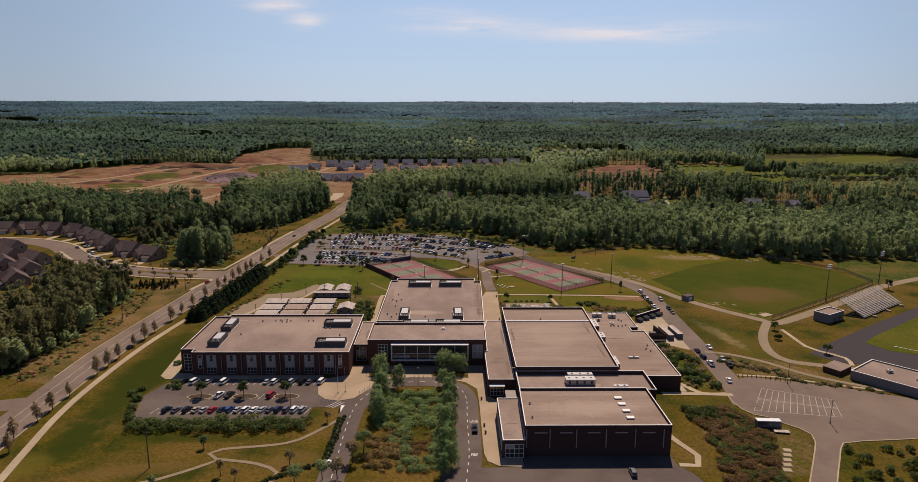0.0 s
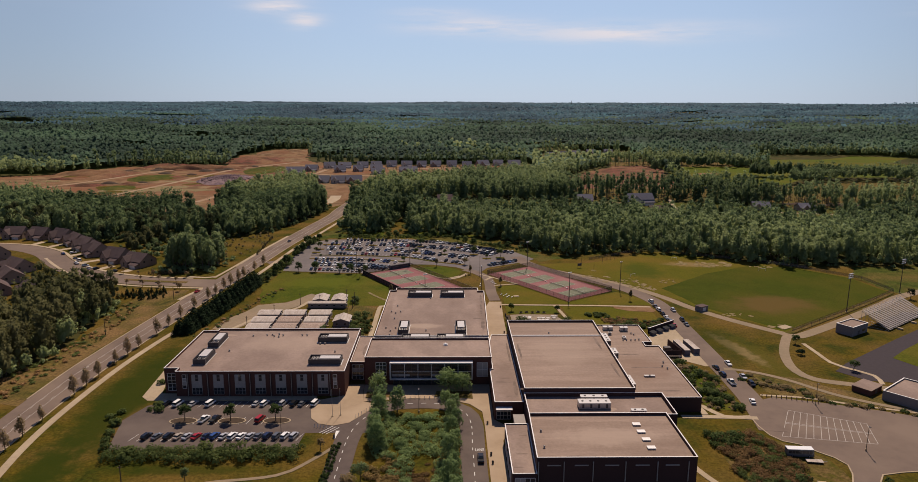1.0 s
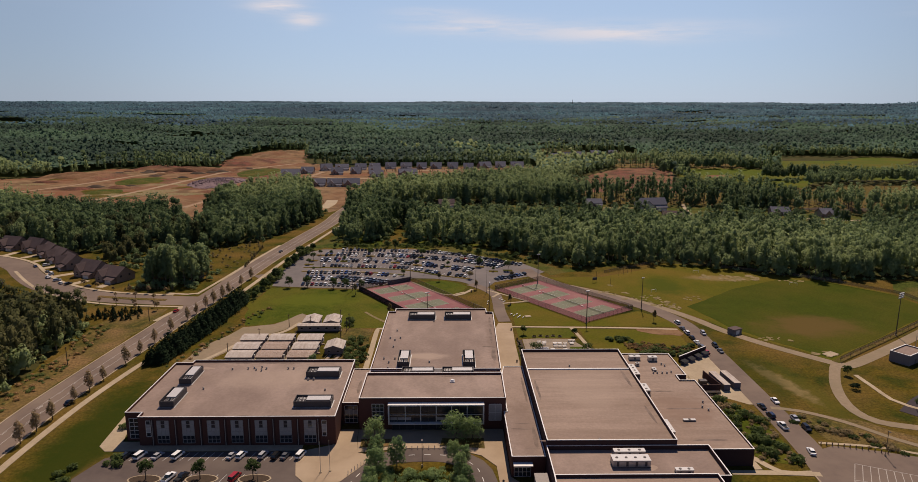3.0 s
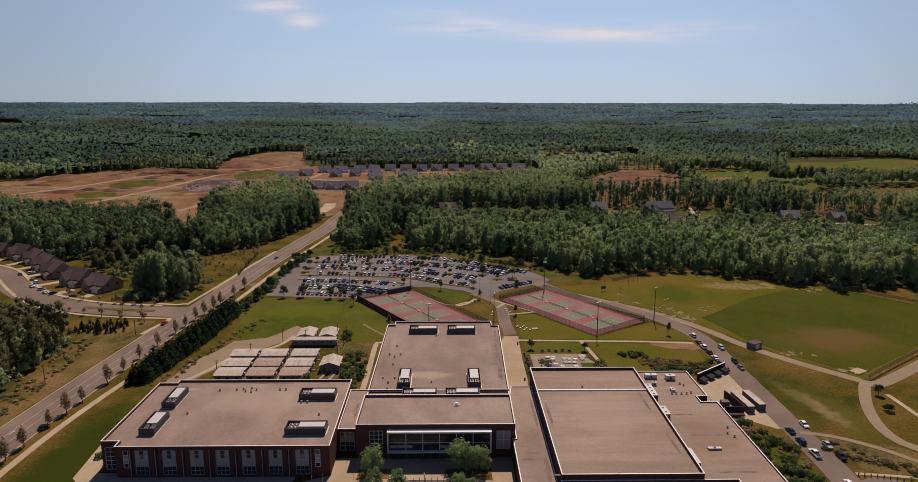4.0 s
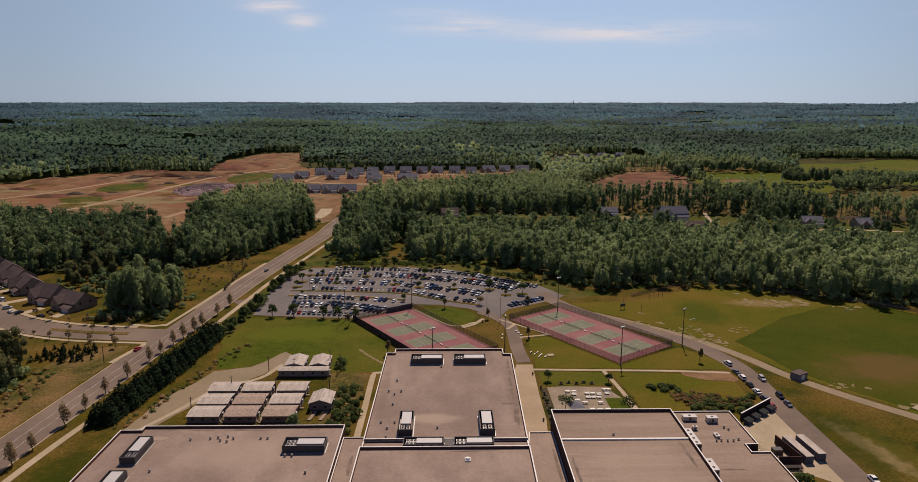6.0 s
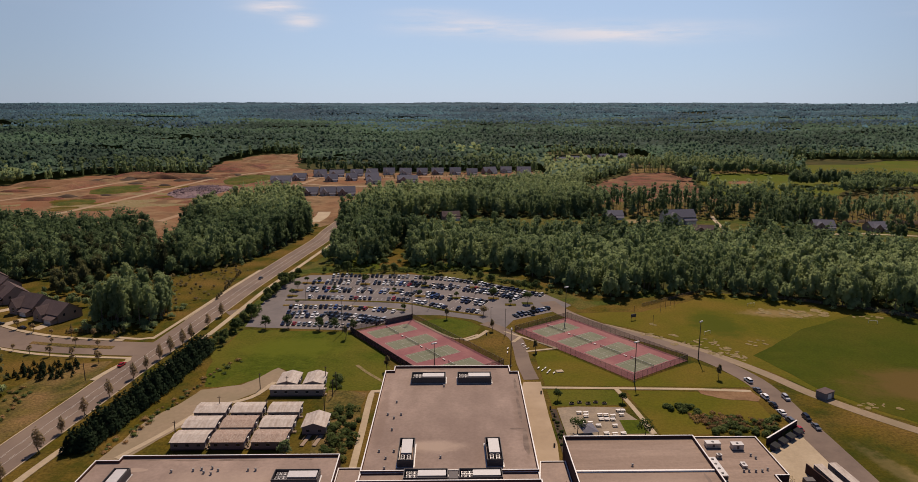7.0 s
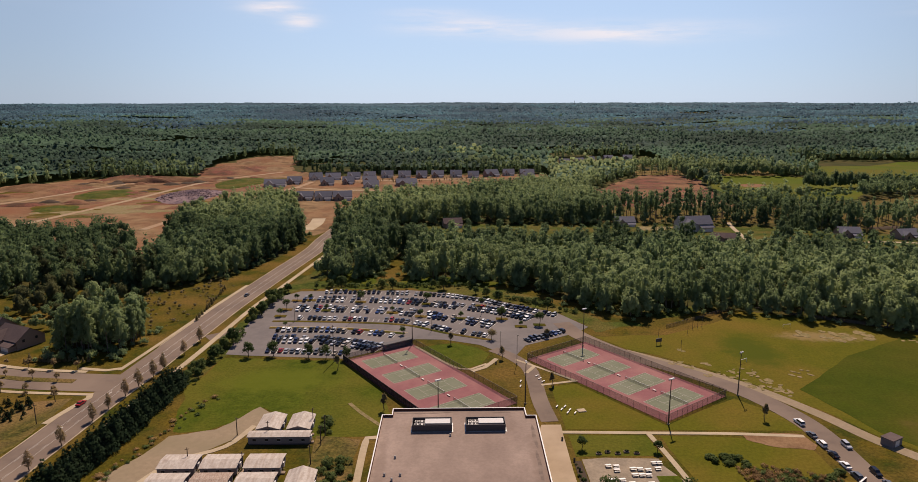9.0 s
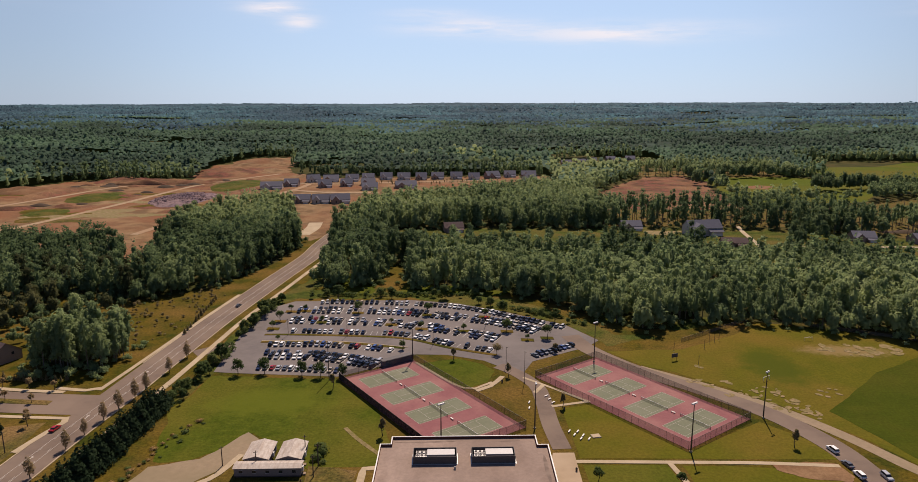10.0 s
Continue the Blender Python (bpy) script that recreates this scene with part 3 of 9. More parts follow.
tagged(part("road", Shape().prism([(-4, 176), (-4, 196), (1, 196.3), (22.6, 196.3), (22.9, 203.3), (71.9, 203.3), (72.3, 197), (76, 192), (82, 170), (82, 160), (-4, 160)], -0.2, 0.07), ASPHALT_DARK), "asphalt service drive before the auditorium", "road", kind="structure")
# paved court before the entrances
COURT = [(-36.5, 265), (-28, 266.3), (-18, 267.8), (-5, 267.4), (5, 262.6), (9.6, 256), (10, 244), (10, 205), (11, 200), (14.5, 197), (22.5, 196.4), (22.5, 202), (15.8, 202), (15.8, 233.8), (19.5, 242.5), (13.6, 249.6),
         (13.6, 281.0), (-37.9, 281.0), (-37.6, 275)]
tagged(part("pavement", Shape().prism(COURT, -0.2, 0.2), TANPAVE), "tan paved entrance court", "pavement", kind="structure")
tagged(part("flower_bed", Shape().prism(blob([(-36, 268.2), (-26.5, 268.6), (-25.5, 274), (-36, 274)], 0.5), 0.1, 0.3), MEADOW), "mulched planting bed by the entrance", "flower bed", kind="structure")
tagged(part("flower_bed", Shape().prism(blob([(-9, 269.2), (6.5, 267), (6.5, 274), (-8, 274)], 0.5), 0.1, 0.3), MEADOW), "mulched planting bed by the entrance", "flower bed", kind="structure")
# winding footpath on the front lawn
strip("footpath", "winding pale footpath over the dry lawn", [(-100, 187), (-91.4, 190.5), (-77.5, 201.5), (-81.6, 205.5), (-78, 208.4), (-57.4, 212.4), (-48.1, 221.5), (-41.6, 231)], 1.5, 0.12, GRAVEL, category="footpath")
strip("footpath", "winding pale footpath over the dry lawn", [(-78, 202), (-64, 199), (-56, 193.5), (-57, 186), (-66, 176)], 1.5, 0.13, GRAVEL, category="footpath")

tagged(part("flower_bed", Shape().prism(blob([(26.8, 332), (30.1, 332), (30.1, 372), (27.6, 372)], 0.3), -0.1, 0.15), MULCH), "mulched planting strip beside the terrace", "flower bed", kind="structure")
# back service road with parked cars
SERVICE = [(113, 240), (116, 262), (117, 283), (117.5, 306), (118, 330), (118.5, 362), (119, 384), (116.5, 402), (107, 424), (90, 445), (68, 468), (53, 492), (47, 512)]
strip("road", "narrow asphalt service road behind the school", SERVICE, 9.6, 0.088, ASPHALT)
tagged(part("service_yard", Shape().prism([(92.8, 318), (97, 338.5), (113, 352), (114.5, 352), (114.5, 300), (111, 300), (103, 307), (92.8, 307)], -0.2, 0.07), CONCRETE), "concrete service yard with waste bins", "yard", kind="structure")
strip("pavement", "concrete walk round the low wing", [(93.5, 253), (93.8, 262), (100, 251.5), (110, 251)], 2.4, 0.14, CONCRETE, category="pavement")
strip("pavement", "concrete walk beside the gymnasium", [(74, 231), (76.5, 215), (81, 203), (79, 197), (73, 197.5)], 2.2, 0.14, CONCRETE, category="pavement")
strip("pavement", "concrete walk round the low wing", [(84, 251.5), (100, 251), (112, 250)], 2.6, 0.14, CONCRETE, category="pavement")
# bus loop to the east
BUSLOT = [(112, 262), (109.6, 250), (109.4, 243.7), (110.4, 237), (113, 232.8), (117.8, 230.4), (121, 225.6), (124.8, 221.6), (126.6, 217), (125.0, 211.7), (119, 201.5), (110.3, 187.3), (100, 170), (108.5, 170), (118.8, 187.2), (127.7, 201.4), (134.3, 211), (141.6, 212.4), (165, 214.6), (205, 222), (235, 232), (190, 243), (161.6, 256), (140, 264), (126, 268)]
tagged(part("car_park", Shape().prism(BUSLOT, -0.2, 0.07), ASPHALT), "bus lot of pale worn asphalt", "car park", kind="structure")
strip("kerb", "pale concrete kerb of the bus lot", BUSLOT[1:13], 0.45, 0.2, CONCRETE, category="kerb")
strip("kerb", "pale concrete kerb of the bus lot", BUSLOT[13:20], 0.45, 0.2, CONCRETE, category="kerb")
bays = Shape()
A, B, C, D = (Vector((*p, 0.072)) for p in ((126.5, 256.3), (150, 245.2), (145, 230.4), (114.5, 236.2)))
for i in range(13):
    bays.beam(A.lerp(B, i / 12), D.lerp(C, i / 12), 0.2, 0.02)
for v in (0.0, 0.48, 0.52, 1.0):
    bays.beam(A.lerp(D, v), B.lerp(C, v), 0.2, 0.02)
tagged(part("road_marking", bays, LINEPAINT), "pale bay lines of the bus lot", "road marking", kind="structure")
# gravel lane round the playing field
strip("road", "pale gravel lane beside the playing field", [(70, 470), (92, 450), (112, 428), (126, 405), (136, 383), (150, 362), (167, 342), (172, 336)], 5.5, 0.07, GRAVEL)
strip("road", "pale gravel lane beside the playing field", [(168, 339), (173, 338.5), (190.5, 349.6), (217, 368), (247, 390), (274, 410), (330, 436), (420, 458)], 6.0, 0.07, GRAVEL)
strip("road", "pale concrete lane curving to the stadium", [(168.5, 341), (164.6, 335.3), (155.7, 319.3), (150.4, 305.3), (148.8, 294), (152.4, 285.3), (165, 280), (190, 272)], 4.4, 0.075, GRAVEL)
strip("footpath", "narrow pale path to the stadium", [(169.4, 328), (169.4, 315.8), (169.4, 304), (172.5, 298), (180, 289), (178, 280)], 2.0, 0.1, CONCRETE, category="footpath")
strip("footpath", "pale gravel path along the slope", [(118, 297), (128, 294), (140, 285), (155, 268), (182, 252), (220, 240)], 2.4, 0.1, GRAVEL, category="footpath")
strip("footpath", "pale gravel path along the slope", [(122, 270), (140, 267), (160, 259), (200, 246)], 1.4, 0.1, CONCRETE, category="footpath")

# rear walks and court terrace
WALK2 = [(19.5, 322.5), (20.5, 350), (23, 385), (24, 400), (22.8, 418), (23, 437), (22, 452), (15, 466), (8, 474)]
strip("footpath", "wide asphalt walk between the tennis courts", WALK2[3:], 6.6, 0.1, ASPHALT, category="footpath")
tagged(part("pavement", Shape().prism([(16.6, 322.5), (24.4, 322.5), (24.6, 329), (26.2, 345), (26.4, 366), (27.2, 390), (27.6, 397.4), (20.4, 397.4), (17.4, 385)], -0.2, 0.16), TANPAVE), "tan paved walk behind the school", "pavement", kind="structure")
strip("footpath", "straight concrete path along the courts", [(27, 391.8), (58, 390.6), (87, 389.4), (112, 387)], 1.9, 0.13, CONCRETE, category="footpath")
strip("footpath", "concrete path to the terrace", [(57.6, 390), (59.8, 374), (62, 352)], 1.9, 0.13, CONCRETE, category="footpath")
tagged(part("footpath", Shape().prism(blob([(90, 386), (98, 380), (110, 377), (113.4, 380), (113, 388.3), (90, 390.6)], 1.6, 1.5), -0.1, 0.1), CLAY), "bare clay beside the concrete path", "ground", kind="structure")
tagged(part("pavement", Shape().prism([(30.5, 330), (62, 330), (61.5, 356), (56, 369), (56, 373), (38, 374), (30.5, 373)], -0.2, 0.13), TERRACE), "concrete dining terrace with tables and benches", "pavement", kind="structure")
tagged(part("lawn", Shape().prism([(52, 352), (60.5, 352), (59, 362.5), (52, 362.5)], 0, 0.17), LAWN), "small lawn in the terrace", "lawn", kind="structure")
strip("footpath", "concrete path to the court gate", [(25.5, 432.5), (33, 434.5), (40.6, 436.5)], 1.6, 0.13, CONCRETE, category="footpath")
strip("footpath", "concrete path to the court gate", [(20.5, 445), (25, 452.5)], 1.8, 0.13, CONCRETE, category="footpath")
strip("footpath", "concrete path along the tennis fence", [(17.6, 460.5), (27, 451), (41, 436)], 1.4, 0.12, CONCRETE, category="footpath")
strip("footpath", "concrete path beside the fence", [(-29, 478.5), (-8, 450.5), (4, 456)], 1.4, 0.12, CONCRETE, category="footpath")
strip("footpath", "concrete path beside the fence", [(-3, 447.5), (3, 452), (9, 462)], 2.2, 0.13, CONCRETE, category="footpath")
strip("footpath", "concrete walk beside the classroom wing", [(-42.3, 318), (-42.2, 356), (-42, 389), (-38, 389.5)], 2.4, 0.13, CONCRETE, category="footpath")

# rear car park
REARLOT = [(-117, 470), (-119, 515), (-115, 562), (-104, 575), (-36, 576), (-8, 568), (16, 553), (48, 528), (60, 505), (53, 496.5), (24, 478.5), (18.5, 466), (11, 470), (2, 480), (-15, 487.5), (-29.5, 488.5),
           (-34, 481.5), (-58, 465.5), (-62, 463.5), (-108, 468.5)]
tagged(part("car_park", Shape().prism(REARLOT, -0.2, 0.08), ASPHALT_GREY), "large asphalt car park full of parked cars", "car park", kind="structure")
strip("road", "asphalt entry to the rear car park", [(-133, 492), (-122, 500), (-112, 503)], 9, 0.075, ASPHALT)
strip("median", "grass strip between the parking rows", [(-107, 517.5), (-95, 517.2), (-66, 514.8), (-36, 510), (-13, 496.2), (8, 486.5)], 2.2, 0.2, GRASS, category="grass")
strip("median", "grass strip between the parking rows", [(-106, 507), (-85, 506.6), (-60, 503.6), (-35, 496.6)], 2.4, 0.2, GRASS, category="grass")
strip("kerb", "pale kerb of the car park drive", [(-106, 508.4), (-85, 508), (-60, 505), (-33.6, 497.6)], 0.5, 0.23, CONCRETE, category="kerb")
for k, (x, y) in enumerate(((-102, 555), (-104, 538), (-105, 526), (-64, 552), (-81, 535.5), (-44, 531), (-28, 524), (16, 519), (25, 506), (35, 508.5), (6, 543), (-6, 520), (-94, 555.5), (-25, 547))):
    tagged(part("parking_island", Shape().prism(blob([(x - 3.2, y - 1.6), (x + 3.2, y - 2.2), (x + 3.2, y + 1.6), (x - 3.2, y + 2.2)], 0.4, 2, k), 0, 0.24), GRASS), "kerbed planting island among parked cars", "traffic island", kind="structure")

# ---- grass, fields and bare ground ----
sheet("lawn", LAWN, "smooth green lawn beside the portable classrooms", blob([(-121, 430), (-116, 466), (-62, 461), (-40, 428), (-34, 398), (-36, 391), (-60, 390), (-84, 414), (-100, 396), (-112, 395)], 2), 0.04, category="lawn")
sheet("lawn", LAWN, "green lawn between the courts", [(-28, 477), (-10, 483), (1, 476), (6, 468), (2, 456), (-8, 449)], 0.05, category="lawn")
sheet("lawn", LAWN, "green lawn by the dining terrace", [(29, 389.7), (56.4, 388.9), (58, 375), (29, 375)], 0.05, category="lawn")
sheet("lawn", OUTFIELD, "olive lawn behind the service wing", blob([(61, 388.5), (110, 385.5), (110, 360), (96, 352), (64, 351)], 0.8), 0.04, category="lawn")
sheet("lawn", OUTFIELD, "olive lawn round the tennis courts", [(29, 431), (42, 434), (66, 397), (100, 418), (111, 404), (114, 391), (29, 394)], 0.04, category="lawn")
sheet("lawn", GRASS, "dry lawn before the car park", blob([(-140, 196), (-146, 250), (-142, 320), (-126, 310), (-125, 268), (-122, 240), (-118, 214), (-60, 212), (-46, 222), (-42, 190), (-44, 160), (-130, 160)], 2.5), 0.03, category="lawn")
FIELD = [(97, 492), (131, 512), (150, 530), (192, 511), (238, 482), (264, 452), (270, 416), (243, 396.5), (213, 375), (170, 344), (152, 366), (139, 386), (129, 408), (114, 432), (94, 455), (72, 474), (60, 490)]
sheet("playing_field", OUTFIELD, "dry yellow-green baseball outfield", blob(FIELD, 1.5), 0.04, category="field")
sheet("playing_field", TURF, "dark green mown playing field", blob([(131, 426), (172, 462), (214, 486), (240, 478), (264, 448), (268, 418), (242, 398), (212, 376.5), (186, 358), (170, 347), (154, 368), (141, 389)], 0.8), 0.08, category="field")
wear = random.Random(77)
k = 0
for x, y, rx, ry, n in ((180, 489, 20, 8, 34), (119, 432, 10, 7, 22), (107, 441, 12, 4, 16), (94, 453, 12, 4, 12), (116, 446, 6, 4, 8), (172, 353, 8, 4, 8), (97.5, 471, 2.2, 2.2, 3), (214, 480, 14, 2.4, 10), (140, 442, 6, 5, 8), (156, 372, 12, 7, 10), (125, 424, 5, 5, 9)):
    for _ in range(n):
        a, q = wear.uniform(0, math.tau), math.sqrt(wear.random())
        px, py = x + rx * q * math.cos(a), y + ry * q * math.sin(a)
        sx = wear.uniform(0.5, 2.4) * (1.5 if rx > 15 else 0.8)
        sy, turn = sx * wear.uniform(0.4, 0.9), wear.uniform(0, math.pi)
        L = [(sx * math.cos(t / 16 * math.tau), sy * math.sin(t / 16 * math.tau)) for t in range(16)]
        L = [(px + u * math.cos(turn) - v * math.sin(turn), py + u * math.sin(turn) + v * math.cos(turn)) for u, v in L]
        k += 1
        sheet("bare_patch", SAND, "bare sandy patch worn in the field", blob(L, sy * 1.3 + 0.3, 0.5, k), 0.095 + 0.004 * (k % 25), category="bare ground")
sheet("meadow", ROUGHGREEN, "dry weedy meadow beyond the field", blob([(268, 455), (283, 480), (350, 482), (420, 470), (420, 455), (320, 434), (272, 414)], 3), 0.04, category="meadow")
sheet("meadow", MEADOW, "dry weedy slope beside the road", blob([(-168, 262), (-189, 268), (-190, 292), (-184, 316), (-184, 356), (-190, 395), (-180, 420), (-163, 424), (-162, 395), (-166, 350), (-169, 300)], 1.5), 0.03, category="meadow")
sheet("meadow", GRASS, "rough grass beside the road", blob([(-150, 500), (-160, 480), (-170, 500), (-195, 560), (-200, 580), (-160, 600), (-145, 590)], 2), 0.03, category="meadow")
sheet("meadow", ROUGHGREEN, "rough weedy ground behind the car park", blob([(-110, 580), (-95, 600), (-38, 596), (0, 590), (35, 566), (60, 530), (70, 515), (92, 508), (62, 498), (50, 530), (16, 556), (-36, 580)], 3), 0.03, category="meadow")
sheet("lawn", LAWN, "bright grass clearing behind the car park", blob([(-90, 590), (-60, 586), (-60, 640), (-92, 640)], 3), 0.05, category="lawn")
sheet("lawn", LAWN, "bright grass clearing behind the car park", blob([(-44, 587), (-20, 590), (18, 582), (24, 592), (-8, 606), (-40, 612)], 3), 0.05, category="lawn")
sheet("bare_patch", GRAVEL, "gravel drive beside the portable classrooms", blob([(-127, 333), (-118, 336), (-105, 370), (-86, 392), (-80, 408), (-86, 415), (-97, 397), (-112, 392), (-122, 365)], 1.2), 0.06, category="bare ground")
strip("footpath", "pale ramped walk along the portable classrooms", [(-121, 338), (-112, 356), (-104, 374), (-90, 384), (-84, 399)], 2.2, 0.13, CONCRETE, category="footpath")
k = 0
strip("bare_patch", "sandy worn track on the lawn", [(-52, 417), (-46, 408), (-38, 398)], 1.6, 0.1, SAND, category="bare ground")
sheet("meadow", MEADOW, "rough grass beside the classroom wing", blob([(-58, 330), (-46, 326), (-44, 388), (-60, 392)], 1.5), 0.05, category="meadow")
sheet("meadow", MEADOW, "rough slope between road and bus lot", blob([(124, 296), (146, 286), (184, 254), (240, 236), (300, 230), (300, 210), (206, 240), (160, 260), (126, 272)], 2), 0.03, category="meadow")
sheet("meadow", MULCHSOIL, "brown planting bed beside the gymnasium", blob([(90, 240), (106, 238), (122, 220), (124, 206), (112, 190), (96, 190), (88, 210)], 2), 0.05, category="meadow")

sheet("meadow", ROUGHGREEN, "weedy strip between the playing field and the woods", blob([(62, 532), (80, 530), (100, 518), (150, 535), (192, 512), (240, 484), (286, 482), (286, 489), (240, 493), (194, 523), (150, 546), (100, 532), (80, 545), (64, 545)], 2.5), 0.035, category="meadow")
sheet("meadow", ROUGHGREEN, "overgrown verge beside the road", blob([(-128, 440), (-122, 470), (-124, 512), (-120, 560), (-112, 600), (-100, 640), (-96, 640), (-92, 610), (-104, 580), (-114, 562), (-117, 515), (-116, 470), (-121, 436)], 1.5), 0.045, category="meadow")

strip("bare_patch", "bare brown soil along the field fence", [(169, 342.5), (187.3, 355.4), (213.7, 374), (243.5, 395.8), (270.3, 416.3)], 3.4, 0.1, MULCHSOIL, category="bare ground")

# red earth of the building site, clearings and distant fields
CONSTR = [(-700, 1010), (-604, 1060), (-560, 1182), (-388, 1198), (-430, 1420), (-402, 1580), (-320, 1600), (-270, 1300), (-200, 1220), (-60, 1215), (60, 1235), (140, 1240), (150, 1190), (125, 1080), (60, 1020), (-30, 985), (-80, 930), (-106, 860), (-122, 770), (-130, 748), (-150, 772), (-166, 800), (-170, 880), (-190, 930), (-246, 900),
          (-262, 800), (-250, 735), (-228, 700), (-230, 640), (-246, 640), (-258, 700), (-300, 715), (-360, 735), (-420, 760), (-520, 800), (-640, 880)]
sheet("building_site", CLAY, "bare orange earth of a graded building site", blob(CONSTR, 10, 12), 0.06, category="bare ground")
STRIP_FAR = [(-62, 798), (22, 802), (114, 800), (170, 804), (288, 790), (345, 756), (382, 740), (480, 722), (640, 702), (760, 690)]
STRIP_NEAR = [(760, 616), (640, 632), (480, 646), (380, 634), (330, 632), (260, 652), (150, 664), (60, 676), (-30, 684), (-62, 700)]
FARF = [("distant_field", PASTURE, "sunlit green pasture among distant woods", [(470, 1050), (600, 1040), (760, 1045), (900, 1080), (1010, 1280), (900, 1430), (760, 1438), (640, 1440), (600, 1330), (560, 1180)], 0.09),
        ("distant_field", PASTURE, "sunlit green pasture among distant woods", [(326, 930), (338, 1050), (362, 1140), (362, 1200), (499, 1200), (560, 1170), (545, 1040), (470, 950)], 0.08),
        ("distant_field", CLAYRED, "bare red earth clearing", [(150, 905), (164, 1008), (229, 1122), (291, 1215), (352, 1215), (356, 1140), (330, 1050), (320, 905), (240, 900)], 0.07),
        ("distant_field", CLAYRED, "bare red spot in the pasture", [(388, 1066), (410, 1062), (428, 1092), (418, 1106), (396, 1098)], 0.10),
        ("distant_field", MULCHSOIL, "thinned ground under tall pines", [(132, 812), (288, 796), (340, 800), (352, 900), (345, 903), (150, 903)], 0.07),
        ("distant_field", MULCHSOIL, "thinned red-brown clearing under pines", [(345, 762), (382, 746), (480, 728), (640, 708), (760, 696), (800, 930), (600, 985), (460, 945), (356, 925), (352, 860)], 0.065),
        ("distant_field", MEADOW, "open ground under a tall pine stand", [(280, 1220), (376, 1220), (410, 1196), (500, 1205), (520, 1290), (400, 1300), (300, 1290)], 0.06),
        ("meadow", ROUGHGREEN, "long clearing with houses in the woods", STRIP_NEAR + STRIP_FAR, 0.06),
        ("meadow", MEADOW, "clearing round far houses in the woods", [(175, 1300), (300, 1325), (390, 1400), (400, 1540), (300, 1545), (180, 1470)], 0.06)]
for name, m, lab, poly, z in FARF:
    sheet(name, m, lab, blob(poly, 8, 10), z, category="field")
sheet("bare_patch", SAND, "pale graded pad beside a house in the woods", blob([(158, 764), (186, 768), (200, 784), (164, 784)], 3), 0.12, category="bare ground")

# ---- the school ----
def offset(poly, d):
    """The outline moved inwards by d, corners mitred; counter-clockwise outlines."""
    n, out = len(poly), []
    for i in range(n):
        p, a, b = Vector(poly[i]), Vector(poly[i - 1]), Vector(poly[(i + 1) % n])
        u, w = (p - a).normalized(), (b - p).normalized()
        n1, n2 = Vector((-u.y, u.x)), Vector((-w.y, w.x))
        k = n1 + n2
        q = p + k * (d / max(0.2, 1 + n1.dot(n2)))
        out.append((q.x, q.y))
    return out


def ring(poly, d_out, d_in, z0, z1):
    """A closed band between two offsets of an outline."""
    a, b = offset(poly, d_out), offset(poly, d_in)
    n = len(poly)
    vs = [(x, y, z) for pts in (a, b) for z in (z0, z1) for x, y in pts]
    fs = []
    for i in range(n):
        j = (i + 1) % n
        fs += [(i, j, n + j, n + i), (3 * n + i, 3 * n + j, 2 * n + j, 2 * n + i), (n + i, n + j, 3 * n + j, 3 * n + i), (i, 2 * n + i, 2 * n + j, j)]
    return Shape().add(vs, fs)


def block(name, label, poly, top, wall=BRICK, roof=ROOF, rise=0.8, band=None):
    b = thing(name, label, "school building", kind="")
    part("wall", Shape().prism(poly, -0.3, top - rise), wall, b)
    part("parapet", ring(poly, 0.0, 0.38, top - rise, top), wall, b)
    part("coping", ring(poly, -0.06, 0.27, top + 0.003, top + 0.14), COPING, b, "white metal coping")
    part("roof", Shape().prism(offset(poly, 0.385), top - rise, top - rise + 0.06), roof, b, "taupe roof membrane with water stains")
    if band:
        part("wall_band", ring(poly, -0.05, 0.1, band[0], band[1]), PRECAST, b, "grey precast band")
    return b


def window(parent, x, y, z, w, h, cols, rows, blind=(), frame_m=FRAMEPAINT, face=-1, ax="x"):
    """A glazed opening on a wall; the frame stands proud, the glass lies back in it. ax: the wall's line."""
    win = part("window", Shape().box(*((x - w / 2, y - 0.02 if face < 0 else y, z, x + w / 2, y if face < 0 else y + 0.02, z + h) if ax == "x" else (y - 0.02, x - w / 2, z, y + 0.02, x + w / 2, z + h))), GLASS, parent)
    fr = Shape()
    f0, f1 = (y - 0.16, y - 0.021) if face < 0 else (y + 0.021, y + 0.16)

    def bx(a0, a1, z0, z1, g0=f0, g1=f1):
        return (a0, g0, z0, a1, g1, z1) if ax == "x" else (g0, a0, z0, g1, a1, z1)
    t = 0.13
    for i in range(cols + 1):
        c = x - w / 2 + w * i / cols
        fr.box(*bx(c - t / 2, c + t / 2, z, z + h))
    for j in range(rows + 1):
        c = z + h * j / rows
        fr.box(*bx(x - w / 2 + t / 2, x + w / 2 - t / 2, c - t / 2, c + t / 2, f0 + 0.004, f1))
    part("window_frame", fr, frame_m, win)
    for i, j in blind:
        part("window_blind", Shape().box(*bx(x - w / 2 + w * i / cols + t / 2, x - w / 2 + w * (i + 1) / cols - t / 2, z + h * j / rows + t / 2, z + h * (j + 1) / rows - t / 2, (y - 0.07 if face < 0 else y + 0.022), (y - 0.022 if face < 0 else y + 0.07))), BLIND, win)
    return win


